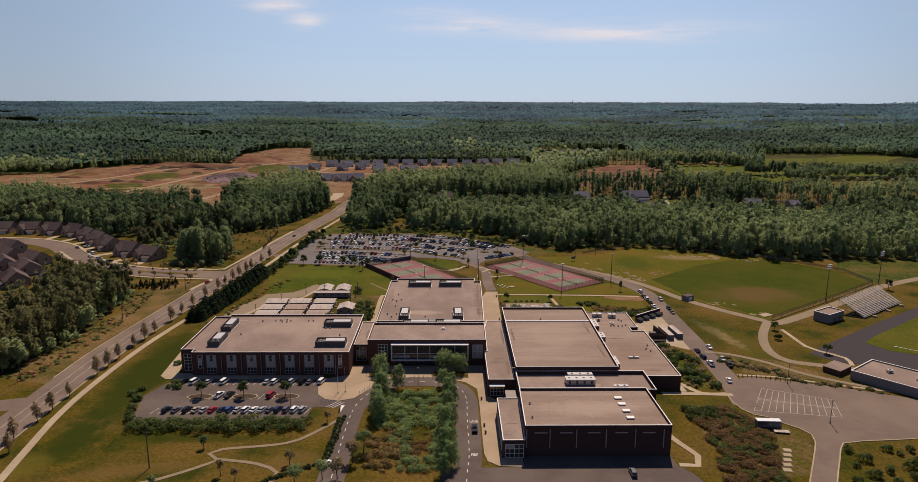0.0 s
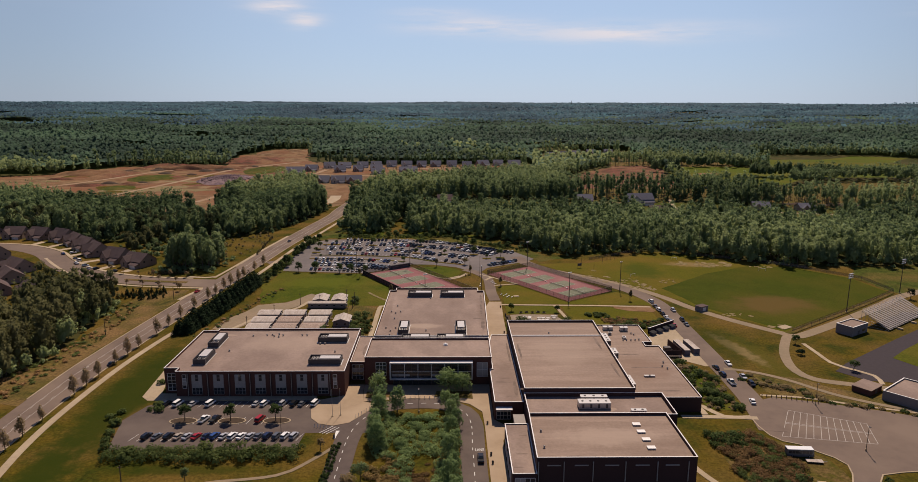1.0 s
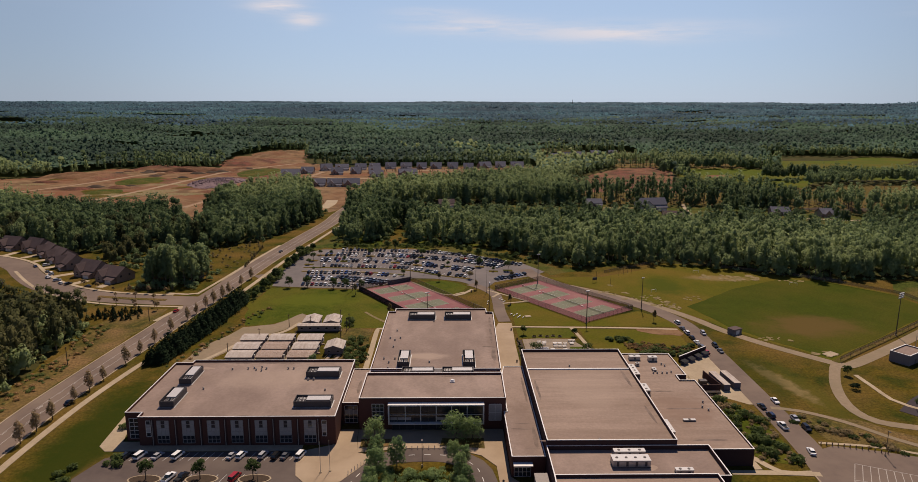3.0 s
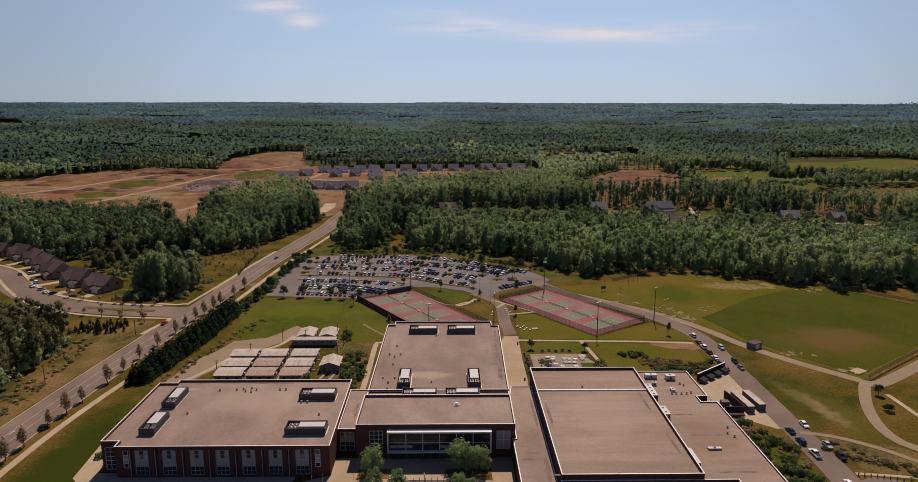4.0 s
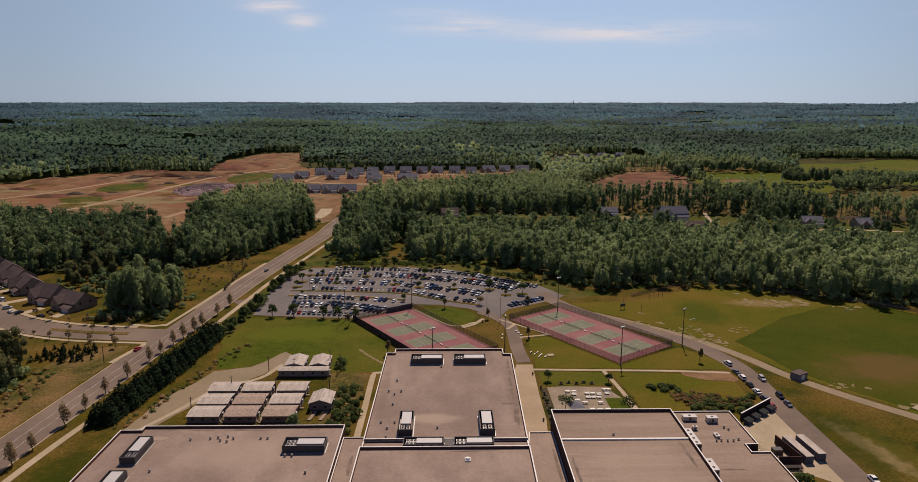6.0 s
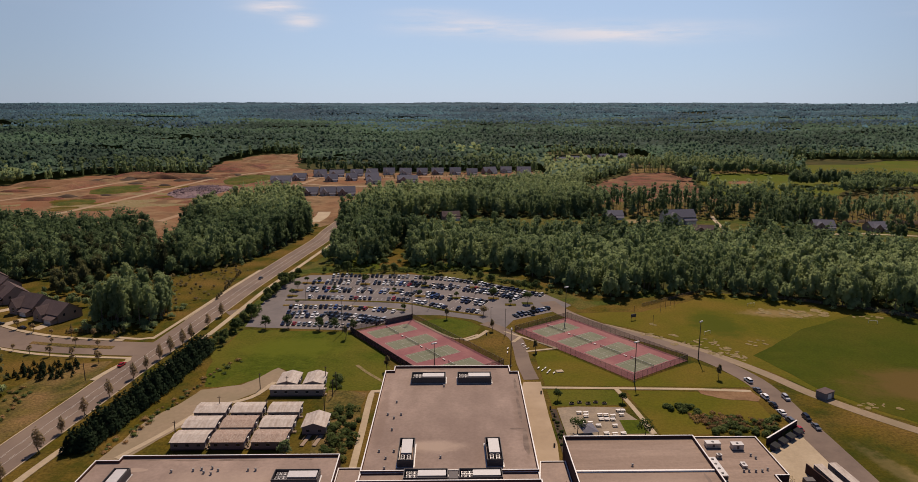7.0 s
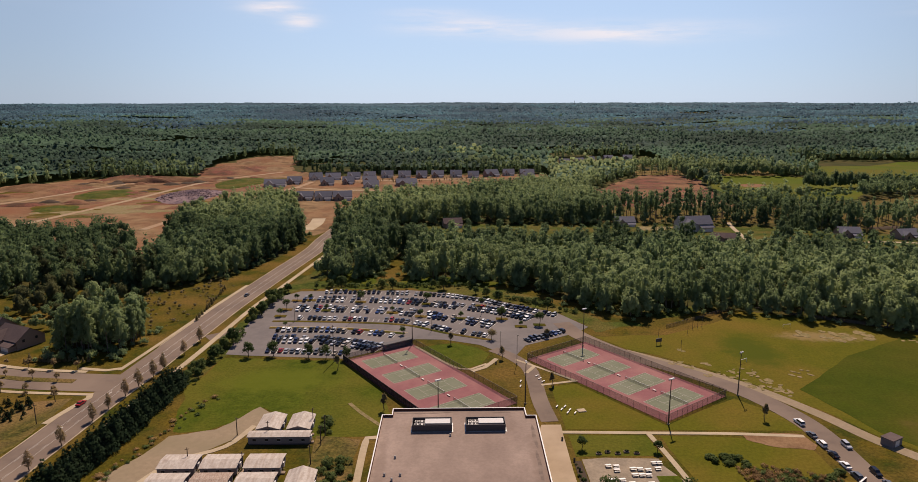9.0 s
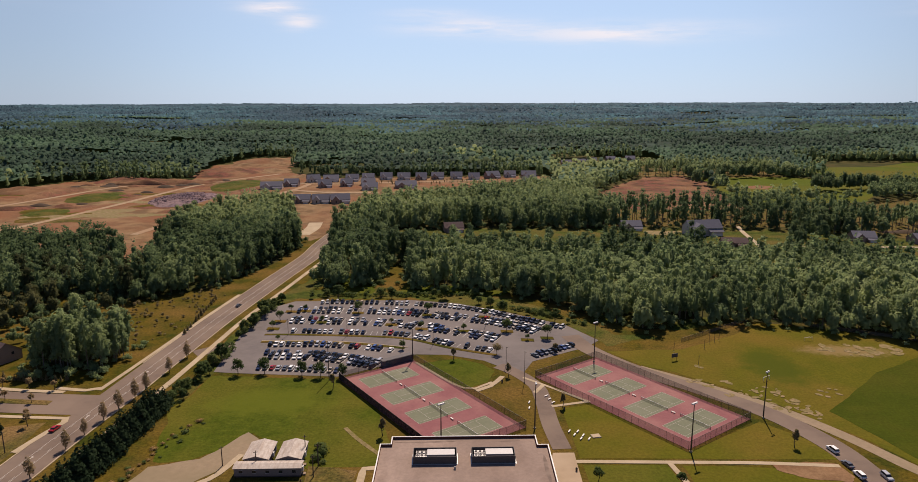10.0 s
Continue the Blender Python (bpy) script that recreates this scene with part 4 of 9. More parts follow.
wing = block("classroom_wing", "two-storey brown brick classroom wing with flat roof", [(-111, 270.5), (-44.4, 270.5), (-44.4, 321.2), (-110, 321.2), (-110, 318.5), (-116.8, 318.5), (-116.8, 274), (-111, 274)], 10.5)
for x in (-102.7, -94.2, -85.7, -77.7, -69.6, -61.3, -53.0):
    window(wing, x, 270.48, 1.0, 4.0, 8.2, 3, 6, ((0, 2), (1, 2), (2, 2), (0, 3), (1, 3), (2, 3), (0, 4), (2, 4), (0, 5), (2, 5)), DULLFRAME)
for x in (-107.6, -48.2):
    window(wing, x, 270.48, 3.4, 1.5, 5.8, 1, 4, ((0, 1), (0, 2)))
for x in (-106.2, -98.4, -90, -81.7, -73.6, -65.4, -57.1, -50.2):
    part("pilaster", Shape().box(x - 0.45, 270.2, 0, x + 0.45, 270.5, 9.6), BRICK2, wing)
    part("downpipe", Shape().box(x - 0.09, 270.02, 0.2, x + 0.09, 270.19, 9.7), PRECAST, wing, "pale downpipe")
for y in (284, 296, 308):
    window(wing, y, -116.82, 2, 5, 6.5, 3, 4, ((0, 2), (2, 2)), ax="y")
window(wing, -114, 273.98, 1.0, 3.2, 7.4, 2, 5, ())

hall = block("main_hall", "tall brown brick entrance hall with flat roof", [(-37.7, 280.9), (14.5, 280.9), (14.8, 303.5), (-37.4, 303.5)], 12.2)
# projecting white frame with the curtain wall
cw = part("curtain_wall", Shape().box(-26.8, 280.5, 3.3, 6.2, 280.88, 10.2), GLASS, hall, "dark glass curtain wall")
frs = Shape()
frs.box(-27.3, 278.5, 10.2, 6.7, 280.89, 10.65).box(-27.3, 278.9, 3.0, 6.7, 280.89, 3.3).box(-27.3, 278.7, 3.3, -26.85, 280.88, 10.2).box(6.25, 278.7, 3.3, 6.7, 280.88, 10.2)
part("white_frame", frs, COPING, cw, "white painted steel frame")
mul = Shape()
for i in range(1, 12):
    x = -26.8 + 33 * i / 12
    w = 0.16 if i % 3 else 0.34
    mul.box(x - w / 2, 280.3, 3.3, x + w / 2, 280.49, 10.2)
for z in (5.2, 6.9, 8.6):
    mul.box(-26.8, 280.36, z - 0.07, 6.2, 280.485, z + 0.07)
part("mullion", mul, STEELPOLE, cw, "dark slender mullions")
for x in (-21.3, -15.8, -10.3, -4.8, 0.7):
    part("mullion", Shape().box(x - 0.13, 280.2, 3.3, x + 0.13, 280.29, 10.2), FRAMEPAINT, cw, "pale upright mullion")
part("transom", Shape().box(-26.8, 280.18, 6.0, 6.2, 280.3, 6.2), FRAMEPAINT, cw, "pale transom")
for i in (0, 6):
    part("window_blind", Shape().box(-26.6 + i * 2.75, 280.44, 4.0, -26.6 + i * 2.75 + 7.4, 280.47, 5.1), BLIND, cw)
window(hall, -31.0, 280.88, 4.2, 4.2, 5.8, 3, 4)
window(hall, 10.7, 280.88, 3.6, 4.4, 6.2, 2, 2, ((0, 0), (0, 1), (1, 0), (1, 1)))
# dark glass on the wall face stands in for the shaded entry recess
part("entry_dark_panel", Shape().box(-26, 280.6, 0.2, 5.5, 280.89, 2.95), GLASS, hall, "dark glass doors in place of a shaded entry recess")
for i in range(13):
    part("door_frame", Shape().box(-26 + 2.62 * i - 0.08, 280.45, 0.2, -26 + 2.62 * i + 0.08, 280.59, 2.9), DARKMETAL, hall)
rear = block("classroom_block", "long brown brick classroom block with flat roof", [(-37.1, 311.4), (15.1, 311.4), (16.6, 384.2), (13.3, 384.2), (13.3, 390.2), (-32.8, 390.2), (-32.8, 385.6), (-36.2, 385.6)], 10.5)
for y in (322, 336, 350, 364, 378):
    window(rear, y, -37.05 + (y - 311) * 0.012, 1.5, 4.5, 7, 3, 4, ax="y")
for x in (-26, -14, -2, 8):
    window(rear, x, 390.22, 1.5, 4.5, 7, 3, 4, face=1)
gap = block("plant_deck", "low roof deck with mechanical plant", [(-37.4, 303.52), (14.8, 303.52), (15.1, 311.38), (-37.1, 311.38)], 9.9, rise=0.4)
link = block("link_block", "low brick link between two school wings", [(-44.38, 285.6), (-37.72, 285.6), (-37.45, 317), (-44.38, 317)], 8.2, rise=0.3)
window(link, -41.2, 285.58, 0.6, 4.6, 6.6, 3, 4, ((0, 2), (1, 2), (2, 2)))
gym = block("gymnasium", "windowless dark brick gymnasium with flat roof", [(24.8, 250.6), (65.6, 250.6), (66.2, 328.4), (25.0, 328.4)], 12.0, BRICK2, ROOF2, 1.0)
part("expansion_joint", Shape().box(25.4, 308.6, 11.05, 65.7, 309.3, 11.5), COPING, gym, "white roof joint cover")
block("stage_block", "low roofed block between the gymnasium and the auditorium", [(24.5, 232.9), (75.6, 232.9), (75.6, 250.58), (24.6, 250.58)], 10.2, BRICK2, ROOF, 1.4)
aud = block("auditorium", "dark brick auditorium with slot windows and flat roof", [(23.4, 203.5), (71.9, 203.5), (71.6, 232.88), (24.3, 232.88)], 10.9, BRICK2, ROOF2, 0.9)
for x in (28.6, 36.9, 46.1, 55.3, 64.4):
    part("slot_window", Shape().box(x - 2.1, 203.4, 8.15, x + 2.1, 203.49, 8.5), BLIND, aud, "narrow pale slot window")
for x in (23.9, 31.6, 40.4, 50.2, 59.9, 69.3):
    part("pilaster", Shape().box(x - 0.12, 203.2, 3.0, x + 0.12, 203.49, 9.6), PRECAST, aud, "pale recessed joint")
low = block("kitchen_wing", "single-storey kitchen wing with flat roof", [(66.25, 255.3), (92.6, 255.3), (92.9, 309.8), (86.8, 309.8), (86.9, 314.7), (91.1, 314.8), (91.3, 338.5), (66.25, 338.5)], 6.0, BRICK2, ROOF2, 0.4)
part("infill_wall", Shape().box(66.25, 250.6, 0, 75.55, 255.28, 5.2), BRICK2, low)
conn = block("covered_walk_block", "low corridor block with stained flat roof", [(13.8, 249.7), (24.4, 249.7), (24.75, 322), (16.9, 322), (15.25, 311), (14.95, 280.85), (13.8, 280.85)], 7.0, BRICK, ROOF, 0.25)
window(conn, 17.2, 249.68, 0.3, 5.2, 4.6, 4, 3, ((0, 2),))
part("door_canopy", Shape().box(14.2, 247.2, 4.9, 20.2, 249.66, 5.2), COPING, conn, "white canopy over the doors")
lobby = block("lobby_block", "single-storey glazed lobby beside the auditorium", [(16.0, 202), (23.35, 202), (24.2, 233.7), (16.2, 233.7)], 6.5, BRICK2, ROOF, 0.25)
window(lobby, 19.8, 201.98, 0.3, 6.0, 4.8, 4, 3, ((0, 2), (1, 2)))
for y in (208, 216, 224):
    window(lobby, y, 15.98, 1.0, 5, 3.6, 3, 2, ax="y")
part("lobby_canopy", Shape().box(19.8, 233.75, 5.4, 23.9, 242.4, 5.75), PRECAST, lobby, "pale grey flat canopy")
part("canopy_post", Shape().box(19.95, 242, 0.2, 20.2, 242.25, 5.4), PRECAST, lobby)


def plant(label, x0, y0, x1, y1, z, h=2.5, along="x"):
    """A rooftop air handler behind a dark louvred screen."""
    u = thing("rooftop_unit", label, "air handler", (0, 0, 0), group="screened rooftop units")
    P = [(x0, y0), (x1, y0), (x1, y1), (x0, y1)]
    part("screen", ring(P, 0, 0.16, z + 0.1, z + h), DARKMETAL, u, "dark louvred metal screen")
    for i in range(4):
        part("louvre", ring(P, -0.07, 0.0, z + 0.5 + i * 0.5, z + 0.62 + i * 0.5), DARKMETAL, u)
    part("base_curb", ring(P, -0.35, 0.3, z, z + 0.1), METAL, u)
    dx, dy = x1 - x0, y1 - y0
    if along == "x":
        a = (x0 + dx * 0.33, y0 + dy * 0.28, x1 - dx * 0.05, y1 - dy * 0.16)
        fans = [(x0 + dx * f, y0 + dy * g) for f in (0.1, 0.2, 0.29) for g in (0.34, 0.72)]
    else:
        a = (x0 + dx * 0.2, y0 + dy * 0.33, x1 - dx * 0.16, y1 - dy * 0.05)
        fans = [(x0 + dx * g, y0 + dy * f) for f in (0.1, 0.2, 0.29) for g in (0.32, 0.7)]
    part("air_handler", Shape().box(a[0], a[1], z + 0.1, a[2], a[3], z + h - 0.25), METAL, u, "pale sheet-metal cabinet")
    cap = Shape().box(a[0] - 0.1, a[1] - 0.1, z + h - 0.25, a[2] + 0.1, a[3] + 0.1, z + h - 0.12)
    part("cabinet_lid", cap, LIDGREY, u)
    for x, y in fans:
        f = part("condenser", Shape().box(x - 0.55, y - 0.7, z + 0.1, x + 0.55, y + 0.7, z + h - 0.6), METAL, u)
        part("fan", Shape().bar((x, y, z + h - 0.6), (x, y, z + h - 0.42), 0.46, 0.42, 10), DARKMETAL, f)
    return u


LAB = "screened air handler on the flat roof"
for x0, y0, x1, y1, z, al in ((-107.2, 279.2, -102.2, 291.5, 9.75, "y"), (-107.8, 298.5, -103.2, 311.5, 9.75, "y"), (-60.3, 278.8, -47.2, 284.3, 9.75, "x"), (-61.2, 304.6, -48.3, 310.2, 9.75, "x"),
                              (-25.4, 374.6, -12.3, 380.2, 9.75, "x"), (-7.7, 374.6, 5.3, 380.2, 9.75, "x"), (-26.6, 314.6, -21.8, 328.0, 9.75, "y"), (0.1, 314.6, 4.9, 328.0, 9.75, "y"),
                              (-24.2, 305.3, -11.6, 310.2, 9.55, "x"), (-8.4, 305.3, 4.0, 310.2, 9.55, "x")):
    plant(LAB, x0, y0, x1, y1, z, 2.4, al)
tagged(part("walkway_bridge", Shape().box(-11.4, 306, 9.6, -8.6, 309.8, 11.2), DARKMETAL), "dark duct box between two rooftop units", "duct")


def cabinet_unit(label, x, y, z, lx, ly, h, m=METAL):
    u = thing("rooftop_cabinet", label, "air handler", (x, y, z))
    part("cabinet", Shape().box(-lx / 2, -ly / 2, 0.12, lx / 2, ly / 2, h), m, u)
    part("curb", Shape().box(-lx / 2 - 0.15, -ly / 2 - 0.15, 0, lx / 2 + 0.15, ly / 2 + 0.15, 0.119), DARKMETAL, u)
    part("lid", Shape().box(-lx / 2 - 0.08, -ly / 2 - 0.08, h + 0.003, lx / 2 + 0.08, ly / 2 + 0.08, h + 0.12), LIDGREY, u)
    n = max(1, int(max(lx, ly) / 2.5))
    for i in range(n):
        f = (i + 0.5) / n - 0.5
        part("grille", Shape().box(f * lx - 0.35, -ly / 2 - 0.06, 0.4, f * lx + 0.35, -ly / 2, h - 0.3), DARKMETAL, u)
        part("fan", Shape().bar((f * lx if lx > ly else 0, f * ly if ly >= lx else 0, h + 0.12), (f * lx if lx > ly else 0, f * ly if ly >= lx else 0, h + 0.28), 0.45, 0.4, 10), DARKMETAL, u)
    return u


for x, y, z, lx, ly, h in ((48.6, 241.6, 8.86, 11.2, 3.6, 2.2), (49.5, 246.8, 8.86, 9.6, 2.0, 1.8), (63.3, 237, 8.86, 5.2, 1.6, 1.1), (74.6, 332.6, 5.66, 4.6, 2.2, 1.6), (82, 331.2, 5.66, 3.6, 2.2, 1.8),
                           (70.2, 317.5, 5.66, 2.4, 10.5, 1.8), (69.9, 300, 5.66, 2.4, 6.5, 1.8), (68.6, 268.6, 5.66, 2.4, 9.0, 1.8), (78.6, 275.6, 5.66, 4.2, 1.0, 0.5), (74.0, 325.6, 5.66, 1.4, 1.2, 1.2), (79.6, 320.4, 5.66, 1.4, 2.4, 0.8)):
    cabinet_unit("sheet-metal unit standing on the flat roof", x, y, z, lx, ly, h)
for x, y in ((59.3, 225.6), (59.5, 220.6), (59.7, 215.4), (59.8, 210.2)):
    h = thing("roof_hatch", "pale skylight hatch on the auditorium roof", "roof hatch", (x, y, 10.06), group="roof hatches")
    part("curb", Shape().box(-1.2, -0.8, 0, 1.2, 0.8, 0.35), METAL, h)
    part("lid", Shape().box(-1.3, -0.9, 0.353, 1.3, 0.9, 0.5), COPING, h)
v0 = None
for x, y, z in ((-92.2, 313, 9.76), (-86.1, 313.6, 9.76), (-83.8, 314.2, 9.76), (-82.6, 312.3, 9.76), (-80.3, 311.6, 9.76), (-80.9, 314.8, 9.76), (-78.8, 313.5, 9.76), (-70.1, 313.5, 9.76), (-67.9, 313.5, 9.76), (-97.2, 294.4, 9.76),
                (-51.8, 293, 9.76), (-59.9, 302.6, 9.76), (-57.8, 302.6, 9.76), (-29.8, 358.2, 9.76), (-32.2, 348.5, 9.76), (-29.9, 345.9, 9.76), (-27.6, 348.4, 9.76), (-29.9, 337.5, 9.76), (-32.8, 323.7, 9.76), (-28.2, 323.6, 9.76),
                (-30.4, 319.5, 9.76), (-30.3, 313.6, 9.76), (-13.8, 319.8, 9.76), (-12.9, 371.7, 9.76), (26.9, 221.3, 10.06), (26.6, 210.9, 10.06), (41.5, 252, 11.06), (42.6, 312, 11.06),
                (84.5, 326.6, 5.66), (85.4, 325, 5.66), (88.7, 290.1, 5.66), (88.4, 283.6, 5.66), (87, 286, 5.66), (80, 317.5, 5.66), (82, 317.3, 5.66), (84, 317.4, 5.66), (78.4, 317.4, 5.66), (86, 318.2, 5.66)):
    if v0 is None:
        v0 = thing("roof_vent", "small metal exhaust vent on the roof", "roof vent", (x, y, z), group="roof vents")
        part("stack", Shape().bar((0, 0, 0), (0, 0, 0.6), 0.3, 0.26, 8), PRECAST, v0)
        part("cap", Shape().bar((0, 0, 0.6), (0, 0, 0.82), 0.44, 0.28, 8), PRECAST, v0)
    else:
        copy_thing(v0, pose(x, y, z))
sk = thing("roof_skylight", "white domed skylight on the hall roof", "skylight", (-4.5, 296.6, 11.46))
part("curb", Shape().box(-0.9, -0.9, 0, 0.9, 0.9, 0.4), COPING, sk)
part("dome", Shape().bar((0, 0, 0.4), (0, 0, 0.9), 1.0, 0.55, 8), COPING, sk)

# stains and silt where water stands on the flat roofs
spot = random.Random(19)


def roof_mark(x, y, z, lx, ly, m, label, k):
    L = [(x + lx * math.cos(t / 18 * math.tau), y + ly * math.sin(t / 18 * math.tau)) for t in range(18)]
    ob = part("roof_stain", Shape().prism(blob(L, min(lx, ly) * 1.1, 0.8, k), z, z + 0.006 + 0.001 * (k % 5)), m)
    return tagged(ob, label, "roof stain", kind="structure")


k = 0
for x0, x1, y, z, n, ly in ((-35, 12, 282.6, 11.46, 7, 0.5), (-35, 12, 301.8, 11.46, 3, 0.4), (-108, -48, 319.5, 9.76, 6, 0.4), (-105, -48, 272.3, 9.76, 4, 0.5), (27, 63, 252, 11.06, 4, 0.5), (26, 69, 205, 10.06, 5, 0.5), (-33, 10, 388, 9.76, 4, 0.4), (27, 70, 234.6, 8.86, 4, 0.5)):
    for i in range(n):
        k += 1
        roof_mark(spot.uniform(x0, x1), y + spot.uniform(-0.3, 0.5), z, spot.uniform(2, 6), ly * spot.uniform(0.5, 1.2), STAIN, "dark water stain along the roof edge", k)
for x, y, z, lx, ly in ((13.2, 330, 9.76, 1.0, 9), (13.6, 352, 9.76, 0.7, 10), (14.2, 371, 9.76, 0.6, 8), (11, 338, 9.76, 2.2, 0.6), (22.6, 262, 6.81, 0.8, 7), (18.5, 268, 6.81, 3.5, 0.5), (19.5, 272, 6.81, 2.6, 0.4), (17, 276, 6.81, 1.6, 0.3), (21, 255, 6.81, 2.4, 0.3), (23.3, 300, 6.81, 0.5, 12),
                        (-40, 300, 7.96, 0.6, 6), (-38.6, 296, 7.96, 0.5, 7), (20, 214, 6.31, 2.0, 0.3), (21.5, 226, 6.31, 1.4, 0.3), (18, 206, 6.31, 1.6, 0.3), (62.5, 300, 11.06, 0.6, 8), (63, 270, 11.06, 0.5, 7), (27, 290, 11.06, 0.5, 9), (81, 262, 5.66, 6, 0.6), (76, 300, 5.66, 5, 0.5), (80, 285, 5.66, 7, 0.5)):
    k += 1
    roof_mark(x, y, z, lx, ly, STAIN, "dark branching water stain on the roof", k)
for x, y, z, lx, ly in ((-12, 324, 9.76, 2, 0.7), (52, 239.6, 8.86, 5, 1.6), (50, 222, 10.06, 3, 0.9), (-104, 314.5, 9.76, 4, 1.2)):
    k += 1
    roof_mark(x, y, z, lx, ly, SILT, "pale silt dried on the roof", k)

# ---- trees and woods ----
RNG = np.random.default_rng(11)


def leaf_cloud(lobes, count, size, rng, core=0.55, soften=0.62):
    """Triangles scattered through ellipsoid lobes (cx, cy, cz, rx, ry, rz), facing mostly outwards."""
    lob = np.array(lobes, dtype=float)
    weight = lob[:, 3] * lob[:, 4]
    pick = rng.choice(len(lob), count, p=weight / weight.sum())
    d = rng.normal(size=(count, 3))
    d /= np.linalg.norm(d, axis=1)[:, None]
    d[:, 2] = np.where(d[:, 2] < -0.45, -d[:, 2], d[:, 2])
    r = core + (1.06 - core) * rng.random(count) ** 0.6
    c = lob[pick, :3] + d * lob[pick, 3:] * r[:, None]
    n = d + rng.normal(scale=0.38, size=(count, 3)) + np.array([0, 0, 0.2])
    n /= np.linalg.norm(n, axis=1)[:, None]
    u = np.cross(n, rng.normal(size=(count, 3)))
    u /= np.linalg.norm(u, axis=1)[:, None]
    w = np.cross(n, u)
    s = (size * (0.65 + 0.7 * rng.random(count)))[:, None]
    tri = np.stack([c + u * s * 0.62, c + (-0.5 * u + 0.86 * w) * s * 0.62, c + (-0.5 * u - 0.86 * w) * s * 0.62], 1)
    # leaves take their clump's rounded normals, tilted up to lighten the shaded sides
    soft = soften * d + (1 - soften) * n + np.array([0, 0, 0.25])
    soft /= np.linalg.norm(soft, axis=1)[:, None]
    return np.concatenate([tri.reshape(-1, 3), np.repeat(soft, 3, axis=0)], 1)


def ico():
    """Corners and faces of a twenty-sided ball."""
    g = (1 + 5 ** 0.5) / 2
    v = np.array([(-1, g, 0), (1, g, 0), (-1, -g, 0), (1, -g, 0), (0, -1, g), (0, 1, g), (0, -1, -g), (0, 1, -g), (g, 0, -1), (g, 0, 1), (-g, 0, -1), (-g, 0, 1)], dtype=float)
    v /= np.linalg.norm(v, axis=1)[:, None]
    f = np.array([(0, 11, 5), (0, 5, 1), (0, 1, 7), (0, 7, 10), (0, 10, 11), (1, 5, 9), (5, 11, 4), (11, 10, 2), (10, 7, 6), (7, 1, 8), (3, 9, 4), (3, 4, 2), (3, 2, 6), (3, 6, 8), (3, 8, 9), (4, 9, 5), (2, 4, 11), (6, 2, 10), (8, 6, 7), (9, 8, 1)])
    return v, f


ICO_V, ICO_F = ico()


def clump_cloud(lobes, count, size, rng, lean=0.45):
    """Ragged clumps of foliage set over ellipsoid lobes, hollow towards the stem."""
    lob = np.array(lobes, dtype=float)
    weight = lob[:, 3] * lob[:, 5]
    out = []
    for _ in range(count):
        L = lob[rng.choice(len(lob), p=weight / weight.sum())]
        d = rng.normal(size=3)
        d[2] = abs(d[2]) if d[2] < -0.3 else d[2]
        d /= np.linalg.norm(d)
        out.append(shell(L[:3] + d * L[3:] * rng.uniform(0.62, 1.0), np.full(3, size * rng.uniform(0.65, 1.3)), d, lean, rng, lift=0.9))
    return np.concatenate(out)


def shell(c, radii, d, lean, rng, rough=0.2, cut=-0.3, lift=0.42):
    """One lumpy shell of leaves round c, open on the side away from d."""
    v = ICO_V @ np.linalg.qr(rng.normal(size=(3, 3)))[0]
    # normals lean upwards, so the sides turned from the sun come out lighter
    n = v * (1 - lean) + d * lean + np.array([0, 0, lift])
    n /= np.linalg.norm(n, axis=1)[:, None]
    seen = ICO_F[(v[ICO_F].mean(1) @ d) > cut]
    p = c + v * radii * rng.uniform(1 - rough, 1 + rough, 12)[:, None]
    return np.concatenate([p[seen].reshape(-1, 3), n[seen].reshape(-1, 3)], 1)


def tri_mesh(name, verts, material, tint=None):
    n = len(verts) // 3
    me = bpy.data.meshes.new(name)
    me.vertices.add(3 * n)
    me.loops.add(3 * n)
    me.polygons.add(n)
    me.vertices.foreach_set("co", np.ascontiguousarray(verts[:, :3], dtype=np.float32).ravel())
    me.loops.foreach_set("vertex_index", np.arange(3 * n, dtype=np.int32))
    me.polygons.foreach_set("loop_start", np.arange(0, 3 * n, 3, dtype=np.int32))
    me.materials.append(material)
    if tint is not None:
        at = me.attributes.new("tint", "FLOAT", "POINT")
        at.data.foreach_set("value", np.ascontiguousarray(tint, dtype=np.float32))
    me.update()
    if verts.shape[1] == 6:
        nat = me.attributes.new("custom_normal", "FLOAT_VECTOR", "POINT")
        nat.data.foreach_set("vector", np.ascontiguousarray(verts[:, 3:], dtype=np.float32).ravel())
    return me


def lobes_round(h, r, base, rng, n=9):
    """Crown lobes of a broad tree: h overall height, r crown radius, base height of the lowest leaves."""
    mid, half = (h + base) / 2, (h - base) / 2
    out = [(0, 0, mid, r * 0.72, r * 0.72, half * 0.86)]
    for k in range(n):
        a, e = math.tau * (k / n + rng.random() * 0.12), rng.uniform(-0.6, 0.95)
        q = math.sqrt(1 - e * e) * 0.62
        s = rng.uniform(0.30, 0.5)
        out.append((r * q * math.cos(a), r * q * math.sin(a), mid + half * 0.66 * e, r * s, r * s, half * s * 1.05))
    return out


